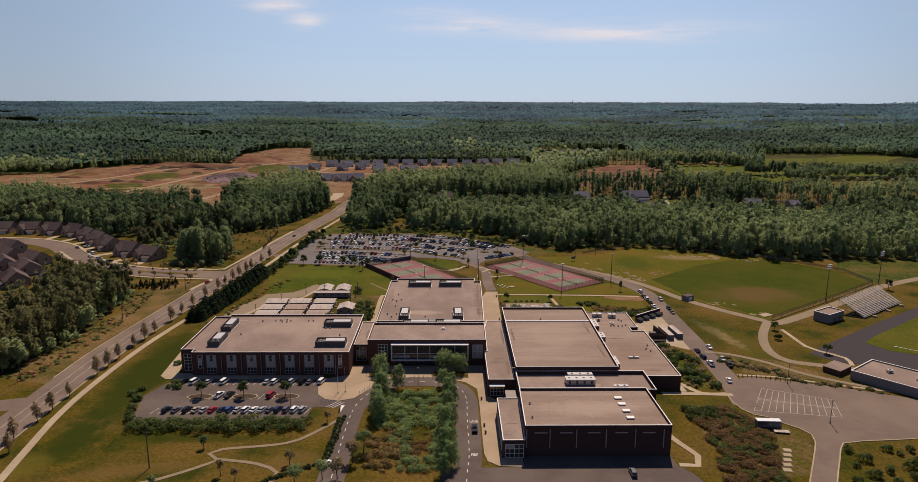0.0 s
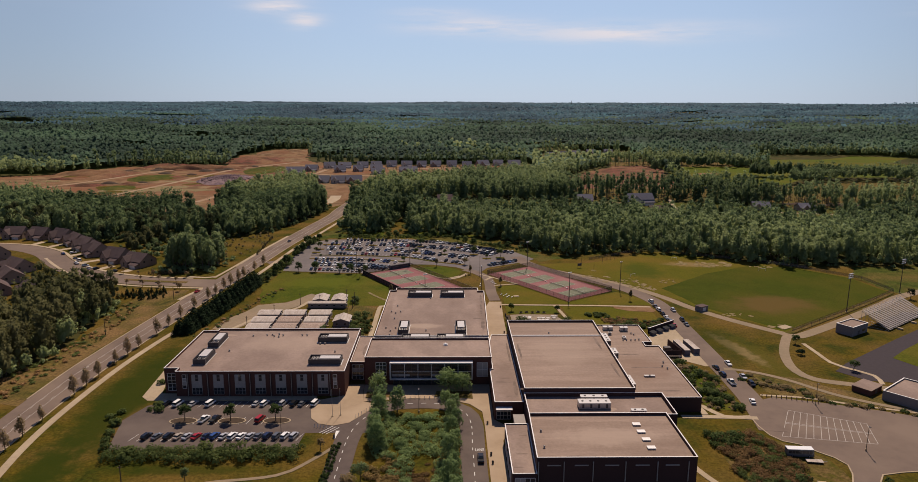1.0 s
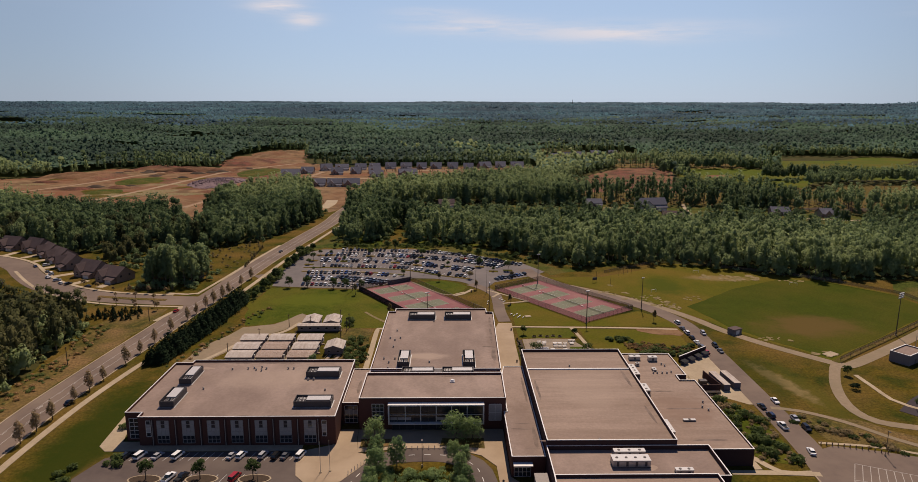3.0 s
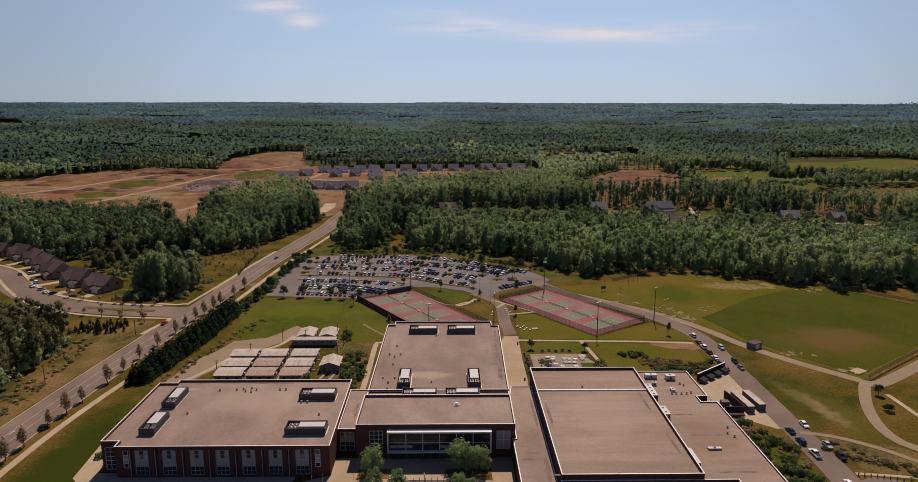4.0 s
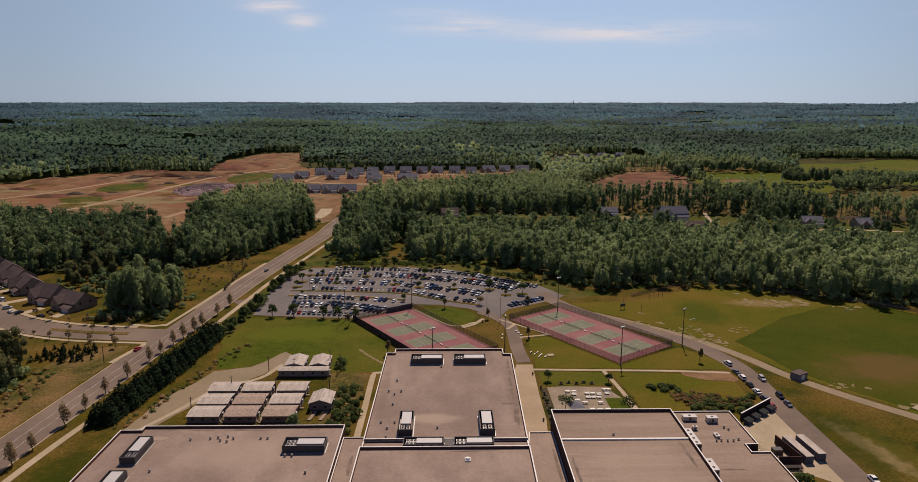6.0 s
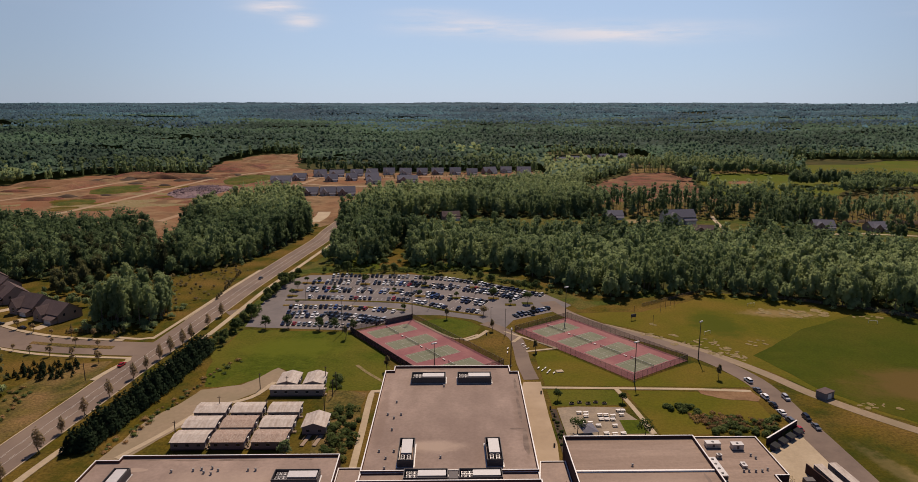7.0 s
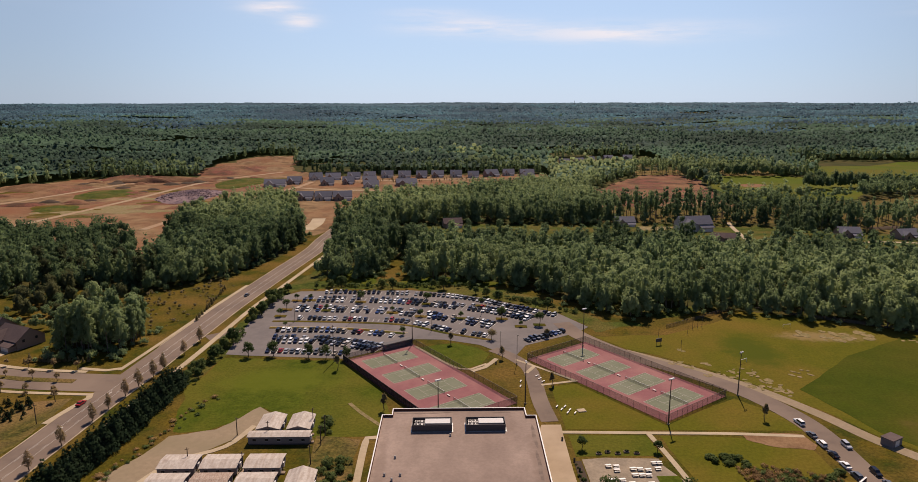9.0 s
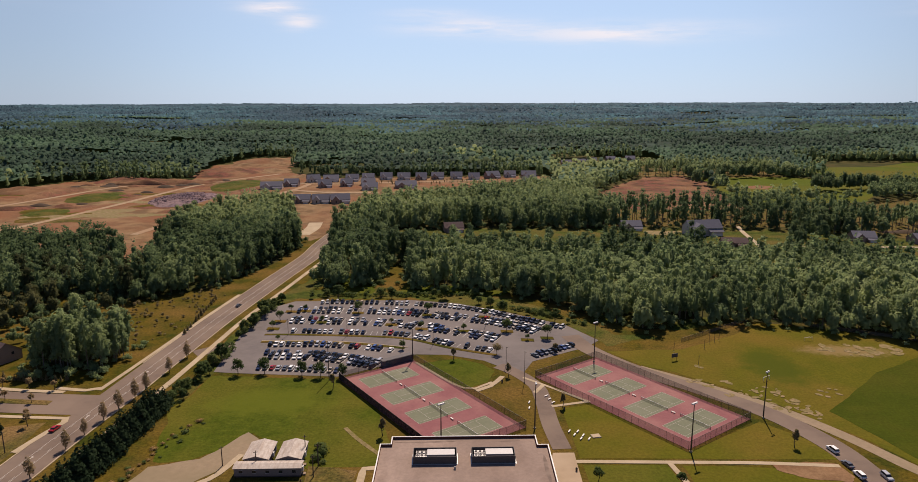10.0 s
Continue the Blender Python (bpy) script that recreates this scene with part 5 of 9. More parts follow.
def lobes_tall(h, r, base, rng, n=14):
    """A slender crown of upright tufts up the stem, widest below the middle."""
    out = [(0, 0, base + (h - base) * 0.42, r * 0.62, r * 0.62, (h - base) * 0.42), (r * 0.1, 0, h - (h - base) * 0.16, r * 0.52, r * 0.52, (h - base) * 0.15)]
    for j in range(n):
        f, a = (j + 0.5) / n, 2.4 * j + rng.uniform(-0.4, 0.4)
        q = r * (0.34 + 0.36 * math.sin(math.pi * min(1.0, f * 0.75 + 0.22))) * rng.uniform(0.8, 1.15)
        t = r * rng.uniform(0.30, 0.46) * (1.1 - 0.2 * f)
        out.append((q * math.cos(a), q * math.sin(a), base + (h - base) * (0.08 + 0.84 * f), t, t, t * rng.uniform(1.2, 1.9)))
    return out


def trunk_shape(h, r, base, limbs=5, seed=0):
    rng = random.Random(seed)
    s = Shape()
    top = base + (h - base) * 0.62
    bend = Vector((rng.uniform(-0.3, 0.3), rng.uniform(-0.3, 0.3), 0))
    mid = Vector((0, 0, base)) + bend
    s.bar((0, 0, -0.2), mid, r, r * 0.75, 7)
    s.bar(mid, (bend.x * 1.5, bend.y * 1.5, top), r * 0.75, r * 0.2, 6)
    for k in range(limbs):
        a = math.tau * k / limbs + rng.uniform(-0.3, 0.3)
        z0 = base + (top - base) * (0.1 + 0.7 * k / max(1, limbs))
        L = (h - base) * rng.uniform(0.28, 0.4)
        s.bar((bend.x, bend.y, z0), (bend.x + math.cos(a) * L * 0.8, bend.y + math.sin(a) * L * 0.8, z0 + L * 0.7), r * 0.4, r * 0.1, 5)
    return s


def tree(label, x, y, h, r, base, leaves, size, material, seed, category="tree", group="", name="tree", shape="round", turn=0.0, z=0.0, tint=None):
    rng = np.random.default_rng(seed)
    t = thing(name, label, category, (x, y, z), turn, group)
    part("trunk", trunk_shape(h, 0.02 * h + 0.05, base, 5, seed), BARK, t)
    if shape == "round":
        lobes = lobes_round(h, r, base, rng)
    elif shape == "upright":
        lobes = lobes_tall(h, r, base, rng, 18)
    elif shape == "column":
        lobes = [(rng.normal() * r * 0.12, rng.normal() * r * 0.12, base + (h - base) * f, r * w, r * w, (h - base) * 0.17) for f, w in ((0.12, 0.62), (0.3, 1.0), (0.48, 0.95), (0.64, 0.8), (0.8, 0.56), (0.92, 0.3))]
    else:
        lobes = [(0, 0, base + (h - base) * f, r * (1.02 - f), r * (1.02 - f), (h - base) * 0.12) for f in (0.08, 0.22, 0.36, 0.5, 0.64, 0.78, 0.92)]
    v = leaf_cloud(lobes, leaves, size, rng)
    tv = np.clip((rng.random() if tint is None else tint) + rng.normal(scale=0.10, size=leaves), 0, 1)
    part("crown", tri_mesh("crown", v, material, np.repeat(tv, 3)), material, t)
    return t


def shrub(label, x, y, r, h, material, seed, group="", name="shrub", leaves=170, size=0.55, tint=None, category="shrub"):
    rng = np.random.default_rng(seed)
    lobes = [(rng.normal() * r * 0.3, rng.normal() * r * 0.3, h * 0.45, r * 0.8, r * 0.8, h * 0.52)] + [(r * 0.55 * math.cos(a), r * 0.55 * math.sin(a), h * rng.uniform(0.3, 0.55), r * 0.5, r * 0.5, h * 0.4) for a in rng.uniform(0, 6.28, 4)]
    v = leaf_cloud(lobes, leaves, size, rng)
    v[:, 2] = np.maximum(v[:, 2], 0.03)
    tv = np.clip((rng.random() if tint is None else tint) + rng.normal(scale=0.12, size=leaves), 0, 1)
    ob = part(name, tri_mesh(name, v, material, np.repeat(tv, 3)), material)
    ob.location = (x, y, 0)
    return tagged(ob, label, category, group)


def scatter(masters, spots, lo=0.85, hi=1.15, seed=1):
    """Copies of the masters at the spots, turned and scaled a little; the masters take the first spots."""
    rng = random.Random(seed)
    for i, (x, y) in enumerate(spots):
        s = rng.uniform(lo, hi)
        m = pose(x, y, 0, 0, 0, rng.uniform(0, 360)) @ Matrix.Scale(s, 4)
        if i < len(masters):
            masters[i].matrix_basis = m
        else:
            copy_thing(masters[i % len(masters)], m)


# trees along the road
row = [(-148.6, 207), (-152.4, 216), (-152.2, 229), (-152.0, 238), (-152.2, 250), (-152.3, 272), (-152.2, 281), (-151.6, 290), (-151.6, 305), (-150.8, 315), (-150.2, 325), (-149.2, 343), (-148.6, 356), (-147.8, 370), (-146.4, 386), (-145.0, 404), (-143.8, 414), (-142.4, 425),
       (-141, 434), (-139.4, 444), (-138.2, 452), (-136, 470), (-134.5, 487)]
scatter([tree("slender young street tree on the grass verge", 0, 0, 8.0, 1.7, 1.2, 560, 0.45, LEAF_STREET, 20 + k, group="street trees", shape="column", name="street_tree") for k in range(4)], row, 0.85, 1.1)
row2 = [(-176, 452.6), (-187, 454), (-199, 455.5), (-210, 458), (-222, 463), (-233, 468), (-178, 440.5), (-190, 443), (-203, 446), (-172, 427), (-184, 428.5), (-195, 430), (-206, 433), (-216, 437), (-229, 442), (-168, 421), (-181, 423)]
scatter([tree("small bare-stemmed street tree by the side street", 0, 0, 5.0, 1.5, 1.5, 240, 0.5, LEAF_STREET, 40 + k, group="side street trees", name="street_tree") for k in range(2)], row2, 0.7, 1.1, 5)
# conifer screen
hedge = []
for k in range(31):
    f = k / 30
    cx, cy = -136.5 + 9.5 * f + 1.5 * math.sin(f * 3), 343 + 92 * f
    hedge += [(cx - 1.8, cy), (cx + 1.9, cy + 1.6)]
scatter([tree("dense dark evergreen in a roadside screen", 0, 0, 8.2, 4.1, 0.2, 700, 0.75, LEAF_PINE, 60 + k, group="evergreen screen", shape="cone", name="evergreen") for k in range(4)], hedge, 0.88, 1.22, 7)
# car park trees
scatter([tree("round dark-leaved tree in a planting island", 0, 0, 7.2, 2.7, 2.2, 620, 0.55, LEAF_SHRUB, 80 + k, group="front car park trees", tint=0.25) for k in range(2)], [(-99.9, 249.3), (-83.1, 249.3), (-66.6, 249.3)], 0.92, 1.05, 3)
# hedge before the car park
hb = [(-115 + 2.75 * k + 0.8 * math.sin(k * 2.1), 224.4 + 1.6 * (j - 1) * 1.7 + 0.7 * math.sin(k * 1.3 + j)) for k in range(23) for j in range(3)]
scatter([shrub("dense green shrub bordering the car park", 0, 0, 2.7, 2.8, LEAF_SHRUB, 100 + k, "car park hedge", name="hedge_shrub", tint=0.4 + 0.12 * k) for k in range(4)], hb, 0.8, 1.2, 9)
sb = [(-120.6, 287), (-121.5, 291), (-120.4, 294), (-122.4, 283), (-121, 234), (-123, 241), (-124, 247), (-119, 229), (-126, 256), (-122, 238), (-112.5, 257.5), (-116, 258), (-114, 261), (-128, 252)]
scatter([shrub("loose olive shrub on the bank", 0, 0, 1.8, 1.8, LEAF_SHRUB, 110 + k, "bank shrubs", name="bank_shrub", tint=0.6) for k in range(2)], sb, 0.7, 1.3, 10)
# entrance island
big = [(-29.2, 257), (-28.6, 249.5), (-29.8, 242.5), (-28.8, 235), (-22.5, 256), (-27.6, 229), (-0.8, 257.5), (-2.4, 250.5), (-0.2, 243), (-2.2, 236), (-1.0, 228.5), (-3.2, 221), (-1.2, 213), (-2.8, 205), (-1.0, 197), (-4.2, 259), (-3.6, 191)]
scatter([tree("leafy young tree in the entrance island", 0, 0, 10.2, 3.3, 0.8, 1700, 0.48, LEAF_YOUNG, 130 + k, group="entrance island trees", tint=0.34 + 0.12 * k, shape="upright") for k in range(4)], big, 0.78, 1.12, 12)
front = [(-31.5, 272.5), (-3.5, 273.5), (2.4, 272.8)]
scatter([tree("rounded green tree in an entrance bed", 0, 0, 9.0, 4.4, 1.6, 1500, 0.5, LEAF_YOUNG, 150 + k, group="entrance bed trees", tint=0.72, shape="upright") for k in range(3)], front, 0.8, 1.15, 13)
sp = [(-27 + 3.3 * i + 1.1 * math.sin(i * 3.7 + j), 252.5 - 3.1 * j + 1.0 * math.cos(j * 2.3 + i)) for i in range(8) for j in range(10)]
sp += [(-24 + 3.6 * i, 219 - 3.4 * j) for i in range(1, 7) for j in range(8) if not (i in (3, 4) and j < 6) and not (i < 2 and j > 2)]
scatter([shrub("mixed green shrub in the entrance island", 0, 0, 2.6, 1.9, LEAF_YOUNG, 160 + k, "island shrubs", name="island_shrub", leaves=300, size=0.42, tint=0.36 + 0.12 * k) for k in range(4)], sp, 0.7, 1.25, 14)
ri = random.Random(8)
rb = [(ri.gauss(-24.5, 2.4), ri.gauss(203, 7)) for _ in range(34)] + [(ri.gauss(-20, 2.0), ri.gauss(208, 6)) for _ in range(10)]
rr = [(ri.gauss(-12.5, 2.2), ri.gauss(209, 4)) for _ in range(30)]
scatter([shrub("low reddish groundcover in the entrance island", 0, 0, 1.5, 0.7, SEEDHEAD, 176 + k, "red groundcover", name="groundcover_shrub", leaves=150, size=0.36, tint=0.45) for k in range(2)], rr, 0.7, 1.3, 41)
scatter([shrub("dry golden grass clump in the entrance island", 0, 0, 1.3, 1.1, REEDS, 170 + k, "dry grass clumps", name="grass_clump", leaves=120, size=0.4, category="grass") for k in range(2)], rb, 0.7, 1.3, 15)
# trees on the front lawn
for k, (x, y, h, r, lf, m) in enumerate(((-84.6, 209.4, 4.6, 1.5, 220, LEAF), (-73.4, 192.2, 5.6, 1.3, 200, LEAF_STREET), (-53.2, 198.6, 5.4, 1.9, 260, LEAF_STREET), (-46.2, 228, 4.4, 1.4, 200, LEAF_STREET), (-33.0, 200, 8.2, 2.8, 520, LEAF_STREET), (-30.4, 206.5, 8.6, 3.1, 600, LEAF),
                                         (-41.0, 189.5, 6.8, 2.4, 480, LEAF), (-49, 187, 6.6, 3.2, 620, LEAF), (-68, 189, 4.6, 1.3, 200, LEAF_STREET), (-92, 186, 4.2, 1.3, 180, LEAF), (-36.4, 190, 7.5, 2.4, 480, LEAF_STREET))):
    tree("small lawn tree casting a short shadow", x, y, h, r, h * 0.28, lf, 0.5, m, 180 + k, group="lawn trees")
rs = [(-40.6 - 0.06 * k, 231.5 - 2.3 * k) for k in range(14)] + [(-42.6 - 1.3 * k, 199.6 - 0.9 * k) for k in range(15)] + [(-42.2 - 0.05 * k, 230 - 2.3 * k) for k in range(13)]
scatter([shrub("clipped dark shrub in a row", 0, 0, 0.8, 1.1, LEAF_SHRUB, 200 + k, "shrub row", leaves=90, size=0.4, tint=0.1) for k in range(2)], rs, 0.8, 1.2, 16)
# shrub bed beside the service road
bs = []
rr = random.Random(4)
BED = [(94.5, 304), (103, 305), (109.5, 290), (110.5, 262), (109, 255.5), (97, 258), (95, 270)]
while len(bs) < 30:
    x, y = rr.uniform(94, 111), rr.uniform(255, 306)
    if inside(x, y, BED) and (x - 94) > (300 - y) * 0.12:
        bs.append((x, y))
sheet("meadow", LAWN, "grassy bank beside the service road", BED, 0.06, category="lawn")
wb = [(rr.uniform(95, 110), rr.uniform(257, 303)) for _ in range(90)]
wb = [p for p in wb if inside(*p, BED)]
scatter([shrub("olive shrub on the bank by the service road", 0, 0, 1.9, 1.8, LEAF_SHRUB, 210 + k, "service road shrubs", name="bank_shrub", tint=0.25 + 0.2 * k) for k in range(3)], bs, 0.7, 1.3, 17)
gb = []
while len(gb) < 260:
    x, y = rr.uniform(78, 124), rr.uniform(184, 240)
    if inside(x, y, [(88, 236), (105, 238), (113, 224), (111, 212), (104, 196), (103, 184), (84, 184), (88, 205)]):
        gb.append((x, y))
gv2 = [(89 + 2.4 * (i % 5) + math.sin(i * 3.0), 236 - 2.6 * (i // 5)) for i in range(15)] + [(104, 214), (106, 211), (108, 215), (107, 207), (105, 218)]
scatter([shrub("reddish seed-head shrub in a dry planting", 0, 0, 2.1, 1.5, LEAF_SHRUB if k == 3 else SEEDHEAD, 220 + k, "dry planting", name="seed_head_shrub", leaves=230, size=0.42, tint=0.3 + 0.15 * k) for k in range(4)], gb, 0.7, 1.3, 18)
tb = [(74, 371), (77, 370), (80, 371.5), (83, 369), (79, 373.5), (72.5, 373)] + [(84 + 2.4 * k + math.sin(k), 352.5 + 2.2 * math.sin(k * 1.7)) for k in range(11)] + [(104 + k * 1.6, 357 + k * 1.4) for k in range(5)]
tb += [(rr.uniform(83, 110), 352.5 + rr.uniform(-2, 4)) for _ in range(12)] + [(rr.uniform(74, 84), rr.uniform(366, 374)) for _ in range(12)]
wd = [(rr.uniform(82, 108), rr.uniform(355, 366)) for _ in range(150)]
wd = [p for p in wd if p[1] < 372 - 0.5 * (p[0] - 82) and p[0] < 108]
scatter([shrub("olive green shrub on the rear lawn", 0, 0, 1.6, 1.5, LEAF_SHRUB, 230 + k, "rear lawn shrubs", tint=0.5 + 0.15 * k) for k in range(3)], tb, 0.7, 1.25, 19)
fl = [(80 + 2.6 * (k % 5) + math.sin(k * 5.0), 361 + 1.9 * (k // 5)) for k in range(20)]
scatter([shrub("dry flowering clump on the rear lawn", 0, 0, 0.9, 0.8, REEDS, 235 + k, "flowering clumps", name="grass_clump", leaves=90, size=0.35, category="grass") for k in range(2)], fl, 0.7, 1.2, 20)
scatter([shrub("leafy green shrub beside the dry planting", 0, 0, 2.2, 2.2, LEAF_SHRUB, 226 + k, "green planting", name="bank_shrub", tint=0.3) for k in range(2)], gv2, 0.7, 1.2, 26)
bk = []
for (x0, y0), (x1, y1), n in (((122, 284), (138, 272), 12), ((124, 290), (131, 285), 4), ((131, 284), (146, 264), 10), ((139, 269), (157, 253.5), 12), ((150, 262), (182, 246), 16), ((157, 253), (196, 244), 14)):
    bk += [(x0 + (x1 - x0) * (f + 0.5) / n + rr.gauss(0, 1.3), y0 + (y1 - y0) * (f + 0.5) / n + rr.gauss(0, 1.1)) for f in range(n)]
bk = [p for p in bk if not inside(*p, BUSLOT)]
scatter([shrub("rough olive weeds on the bank above the bus lot", 0, 0, 1.4, 0.9, LEAF_STREET if k else LEAF_SHRUB, 236 + k, "bus lot bank shrubs", name="bank_shrub", tint=0.35 + 0.2 * k, leaves=120, size=0.5) for k in range(3)], bk, 0.6, 1.3, 27)
ls = [(133, 205.5), (134.5, 199.5), (130, 196), (132, 190), (125, 187), (146, 206), (149, 203), (154, 206), (152, 199), (139, 193), (144, 189), (147, 195), (157, 200), (137, 186)]
scatter([shrub("tall green bush beside the bus lane", 0, 0, 2.5, 3.0, LEAF_SHRUB, 245 + k, "bus lane bushes", name="bush", tint=0.25 + 0.25 * k, leaves=260) for k in range(2)], ls, 0.7, 1.25, 28)
TBX = [(28.4 + 0.5 * math.sin(k * 2.3), 333 + 2.3 * k) for k in range(17)]
scatter([shrub("low dark shrub in the terrace planting strip", 0, 0, 0.9, 0.9, LEAF_SHRUB, 700 + k, "terrace shrubs", leaves=90, size=0.35, tint=0.3) for k in range(2)], TBX, 0.6, 1.2, 37)
# trees near the terrace and courts
for k, (x, y, h, r, m) in enumerate(((31.8, 380, 4.8, 1.9, LEAF_SHRUB), (34.5, 352.5, 6.6, 3.4, LEAF_SHRUB), (57, 377.5, 4.2, 1.7, LEAF_SHRUB), (58, 350.5, 6.4, 3.2, LEAF_SHRUB), (-61.9, 450.6, 7.2, 1.3, LEAF_STREET), (-37.9, 410.6, 7.2, 1.4, LEAF_STREET), (29.5, 431.4, 6.2, 1.1, LEAF_STREET),
                                    (-11.9, 481.2, 6.4, 1.2, LEAF_STREET), (11.4, 461.8, 6.2, 1.1, LEAF_STREET), (103.6, 399.5, 6.4, 1.2, LEAF_STREET), (8.4, 487, 6, 2.4, LEAF_STREET), (165.4, 327.5, 4.6, 2.2, LEAF_SHRUB), (160.5, 313.5, 2.6, 2.2, LEAF_PINE), (174.5, 294.8, 5.0, 2.4, LEAF_SHRUB), (272, 402, 7, 2.5, LEAF_PINE), (36, 489, 5, 1.4, LEAF_STREET))):
    tree("small ornamental tree near the courts", x, y, h, r, h * 0.22, 420, 0.5, m, 240 + k, group="court trees", tint=0.3)
scatter([tree("full dark-leaved tree beside the rear car park", 0, 0, 7.6, 3.1, 1.0, 700, 0.55, LEAF_SHRUB, 256 + k, group="rear lawn trees", tint=0.3) for k in range(2)], [(-105.4, 466.8), (-94.2, 467.8), (-77.4, 464.6), (-69.2, 463.4), (-59.6, 462.4)], 0.75, 1.05, 38)
lt = [(-102, 555), (-104, 538), (-105, 526), (-64, 552), (-81, 535.5), (-44, 531), (-28, 524), (16, 519), (25, 506), (35, 508.5), (6, 543), (-6, 520), (-94, 556), (-25, 547), (-98, 508), (-36, 495)]
scatter([tree("young car park tree with a round crown", 0, 0, 6.6, 2.5, 1.8, 420, 0.6, LEAF_SHRUB, 260 + k, group="rear car park trees", tint=0.3 + 0.1 * k) for k in range(4)], lt, 0.6, 1.15, 21)
# trees beside the rear entry and behind the rear car park
rd = [(-119.5 + 0.1 * k + 2.0 * math.sin(k * 2.0), 462 + 5.2 * k) for k in range(5)] + [(-118.5 + 0.55 * k + 1.5 * math.sin(k * 2.4), 512 + 5.5 * k) for k in range(13)] + [(-122 + 1.0 * k, 455 - 6 * k) for k in range(4)]
rd += [(-95 + 8 * k + 2 * math.sin(k * 3.1), 580.5 + 3 * math.sin(k * 1.7)) for k in range(12)] + [(4 + 6.5 * k, 566.5 - 5.4 * k + 2 * math.sin(k * 2)) for k in range(8)]
scatter([tree("small dense tree at the edge of the car park", 0, 0, 6.2, 2.4, 0.5, 420, 0.7, LEAF_SHRUB, 280 + k, group="car park edge trees", tint=0.2 + 0.2 * k) for k in range(4)], rd, 0.6, 1.25, 22)
vg = [(-121 + 0.12 * k + rr.gauss(0, 1.8), 460 + 5.0 * (k // 2) + rr.gauss(0, 1.5)) for k in range(50) if not 16 < k < 24] + [(-92 + 3.1 * k, 583.5 + 3.0 * rr.random()) for k in range(32)] + [(rr.uniform(-100, -40), rr.uniform(588, 636)) for _ in range(24)] + [(10 + 2.6 * k + rr.gauss(0, 1.5), 568 - 2.1 * k + rr.gauss(0, 2)) for k in range(20)]
scatter([shrub("leafy bush in the rough beside the car park", 0, 0, 1.9, 2.2, LEAF_SHRUB, 306 + k, "rough verge bushes", name="bush", tint=0.4 + 0.22 * k, leaves=110, size=0.6) for k in range(3)], vg, 0.6, 1.35, 29)
vs = [(-53.5 + 1.9 * (k % 5) + math.sin(k * 4.1), 336 + 4.4 * (k // 5) + math.cos(k * 2.2)) for k in range(44) if k % 3]
vs += [(-58, 402), (-56.5, 399), (-58.5, 396), (-56, 392.5)] + [(-125 + 1.8 * math.sin(k * 3.0), 437 + 2.6 * k) for k in range(9)]
scatter([shrub("rough weedy bush in long grass", 0, 0, 1.9, 1.9, LEAF_SHRUB, 300 + k, "weedy bushes", name="bush", tint=0.35 + 0.2 * k) for k in range(3)], vs, 0.6, 1.3, 23)
tree("leafy tree beside a portable classroom", -65.5, 337.5, 6.5, 2.6, 1.0, 600, 0.6, LEAF, 310, tint=0.6)
nc = [(-196 + 3.1 * (k % 8) + rr.gauss(0, 0.8), 404 + 3.4 * (k // 8) + rr.gauss(0, 0.9)) for k in range(40)]
scatter([tree("small dark evergreen in a nursery plot", 0, 0, 4.2, 1.6, 0.1, 170, 0.55, LEAF_PINE, 316 + k, group="nursery evergreens", shape="cone", name="evergreen") for k in range(2)], nc, 0.6, 1.25, 30)
yl = [(-176 - 2.2 * k, 462 - 0.6 * math.sin(k)) for k in range(14)] + [(-148 - 0.35 * k, 520 + 5 * k) for k in range(13)]
scatter([tree("small conical sapling in a nursery row", 0, 0, 3.4, 1.0, 0.3, 160, 0.4, LEAF_STREET, 320 + k, group="saplings", shape="cone", name="sapling", tint=0.2) for k in range(2)], yl, 0.7, 1.3, 24)
mw = [(-128 + 0.42 * k + rr.gauss(0, 1.6), 340 + 1.7 * k) for k in range(50)]
while len(mw) < 200:
    x, y = rr.uniform(-192, -166), rr.uniform(262, 400)
    if inside(x, y, [(-176, 262), (-190, 268), (-190, 292), (-185, 316), (-184, 356), (-190, 395), (-180, 395), (-172, 330)]):
        mw.append((x, y))

# ---- woods ----
SITE = [(-191, -160), (-191, 265), (-185, 330), (-193, 394), (-215, 404), (-236, 402), (-240, 376), (-252, 348), (-290, 336), (-430, 330), (-430, 620), (-345, 596), (-285, 560), (-264, 580), (-238, 592), (-214, 586), (-202, 576), (-160, 612), (-141, 660), (-133, 720), (-140, 770),
        (-122, 775), (-104, 800), (-106, 760), (-104, 700), (-101, 655), (-94, 606), (-66, 601), (-60, 625), (-52, 668), (-40, 666), (-42, 625), (-36, 601), (-20, 598), (20, 590), (44, 570), (62, 546), (76, 528), (88, 519), (122, 528), (150, 530), (192, 512), (240, 486), (284, 485), (420, 487), (420, -160)]
sheet("grassland", GRASS, "rough grass of the school grounds", blob(SITE, 2, 6), 0.012, category="grass")
CLEAR = [CONSTR] + [f[3] for f in FARF]
OPEN = [np.array(p) for p in [SITE] + CLEAR]


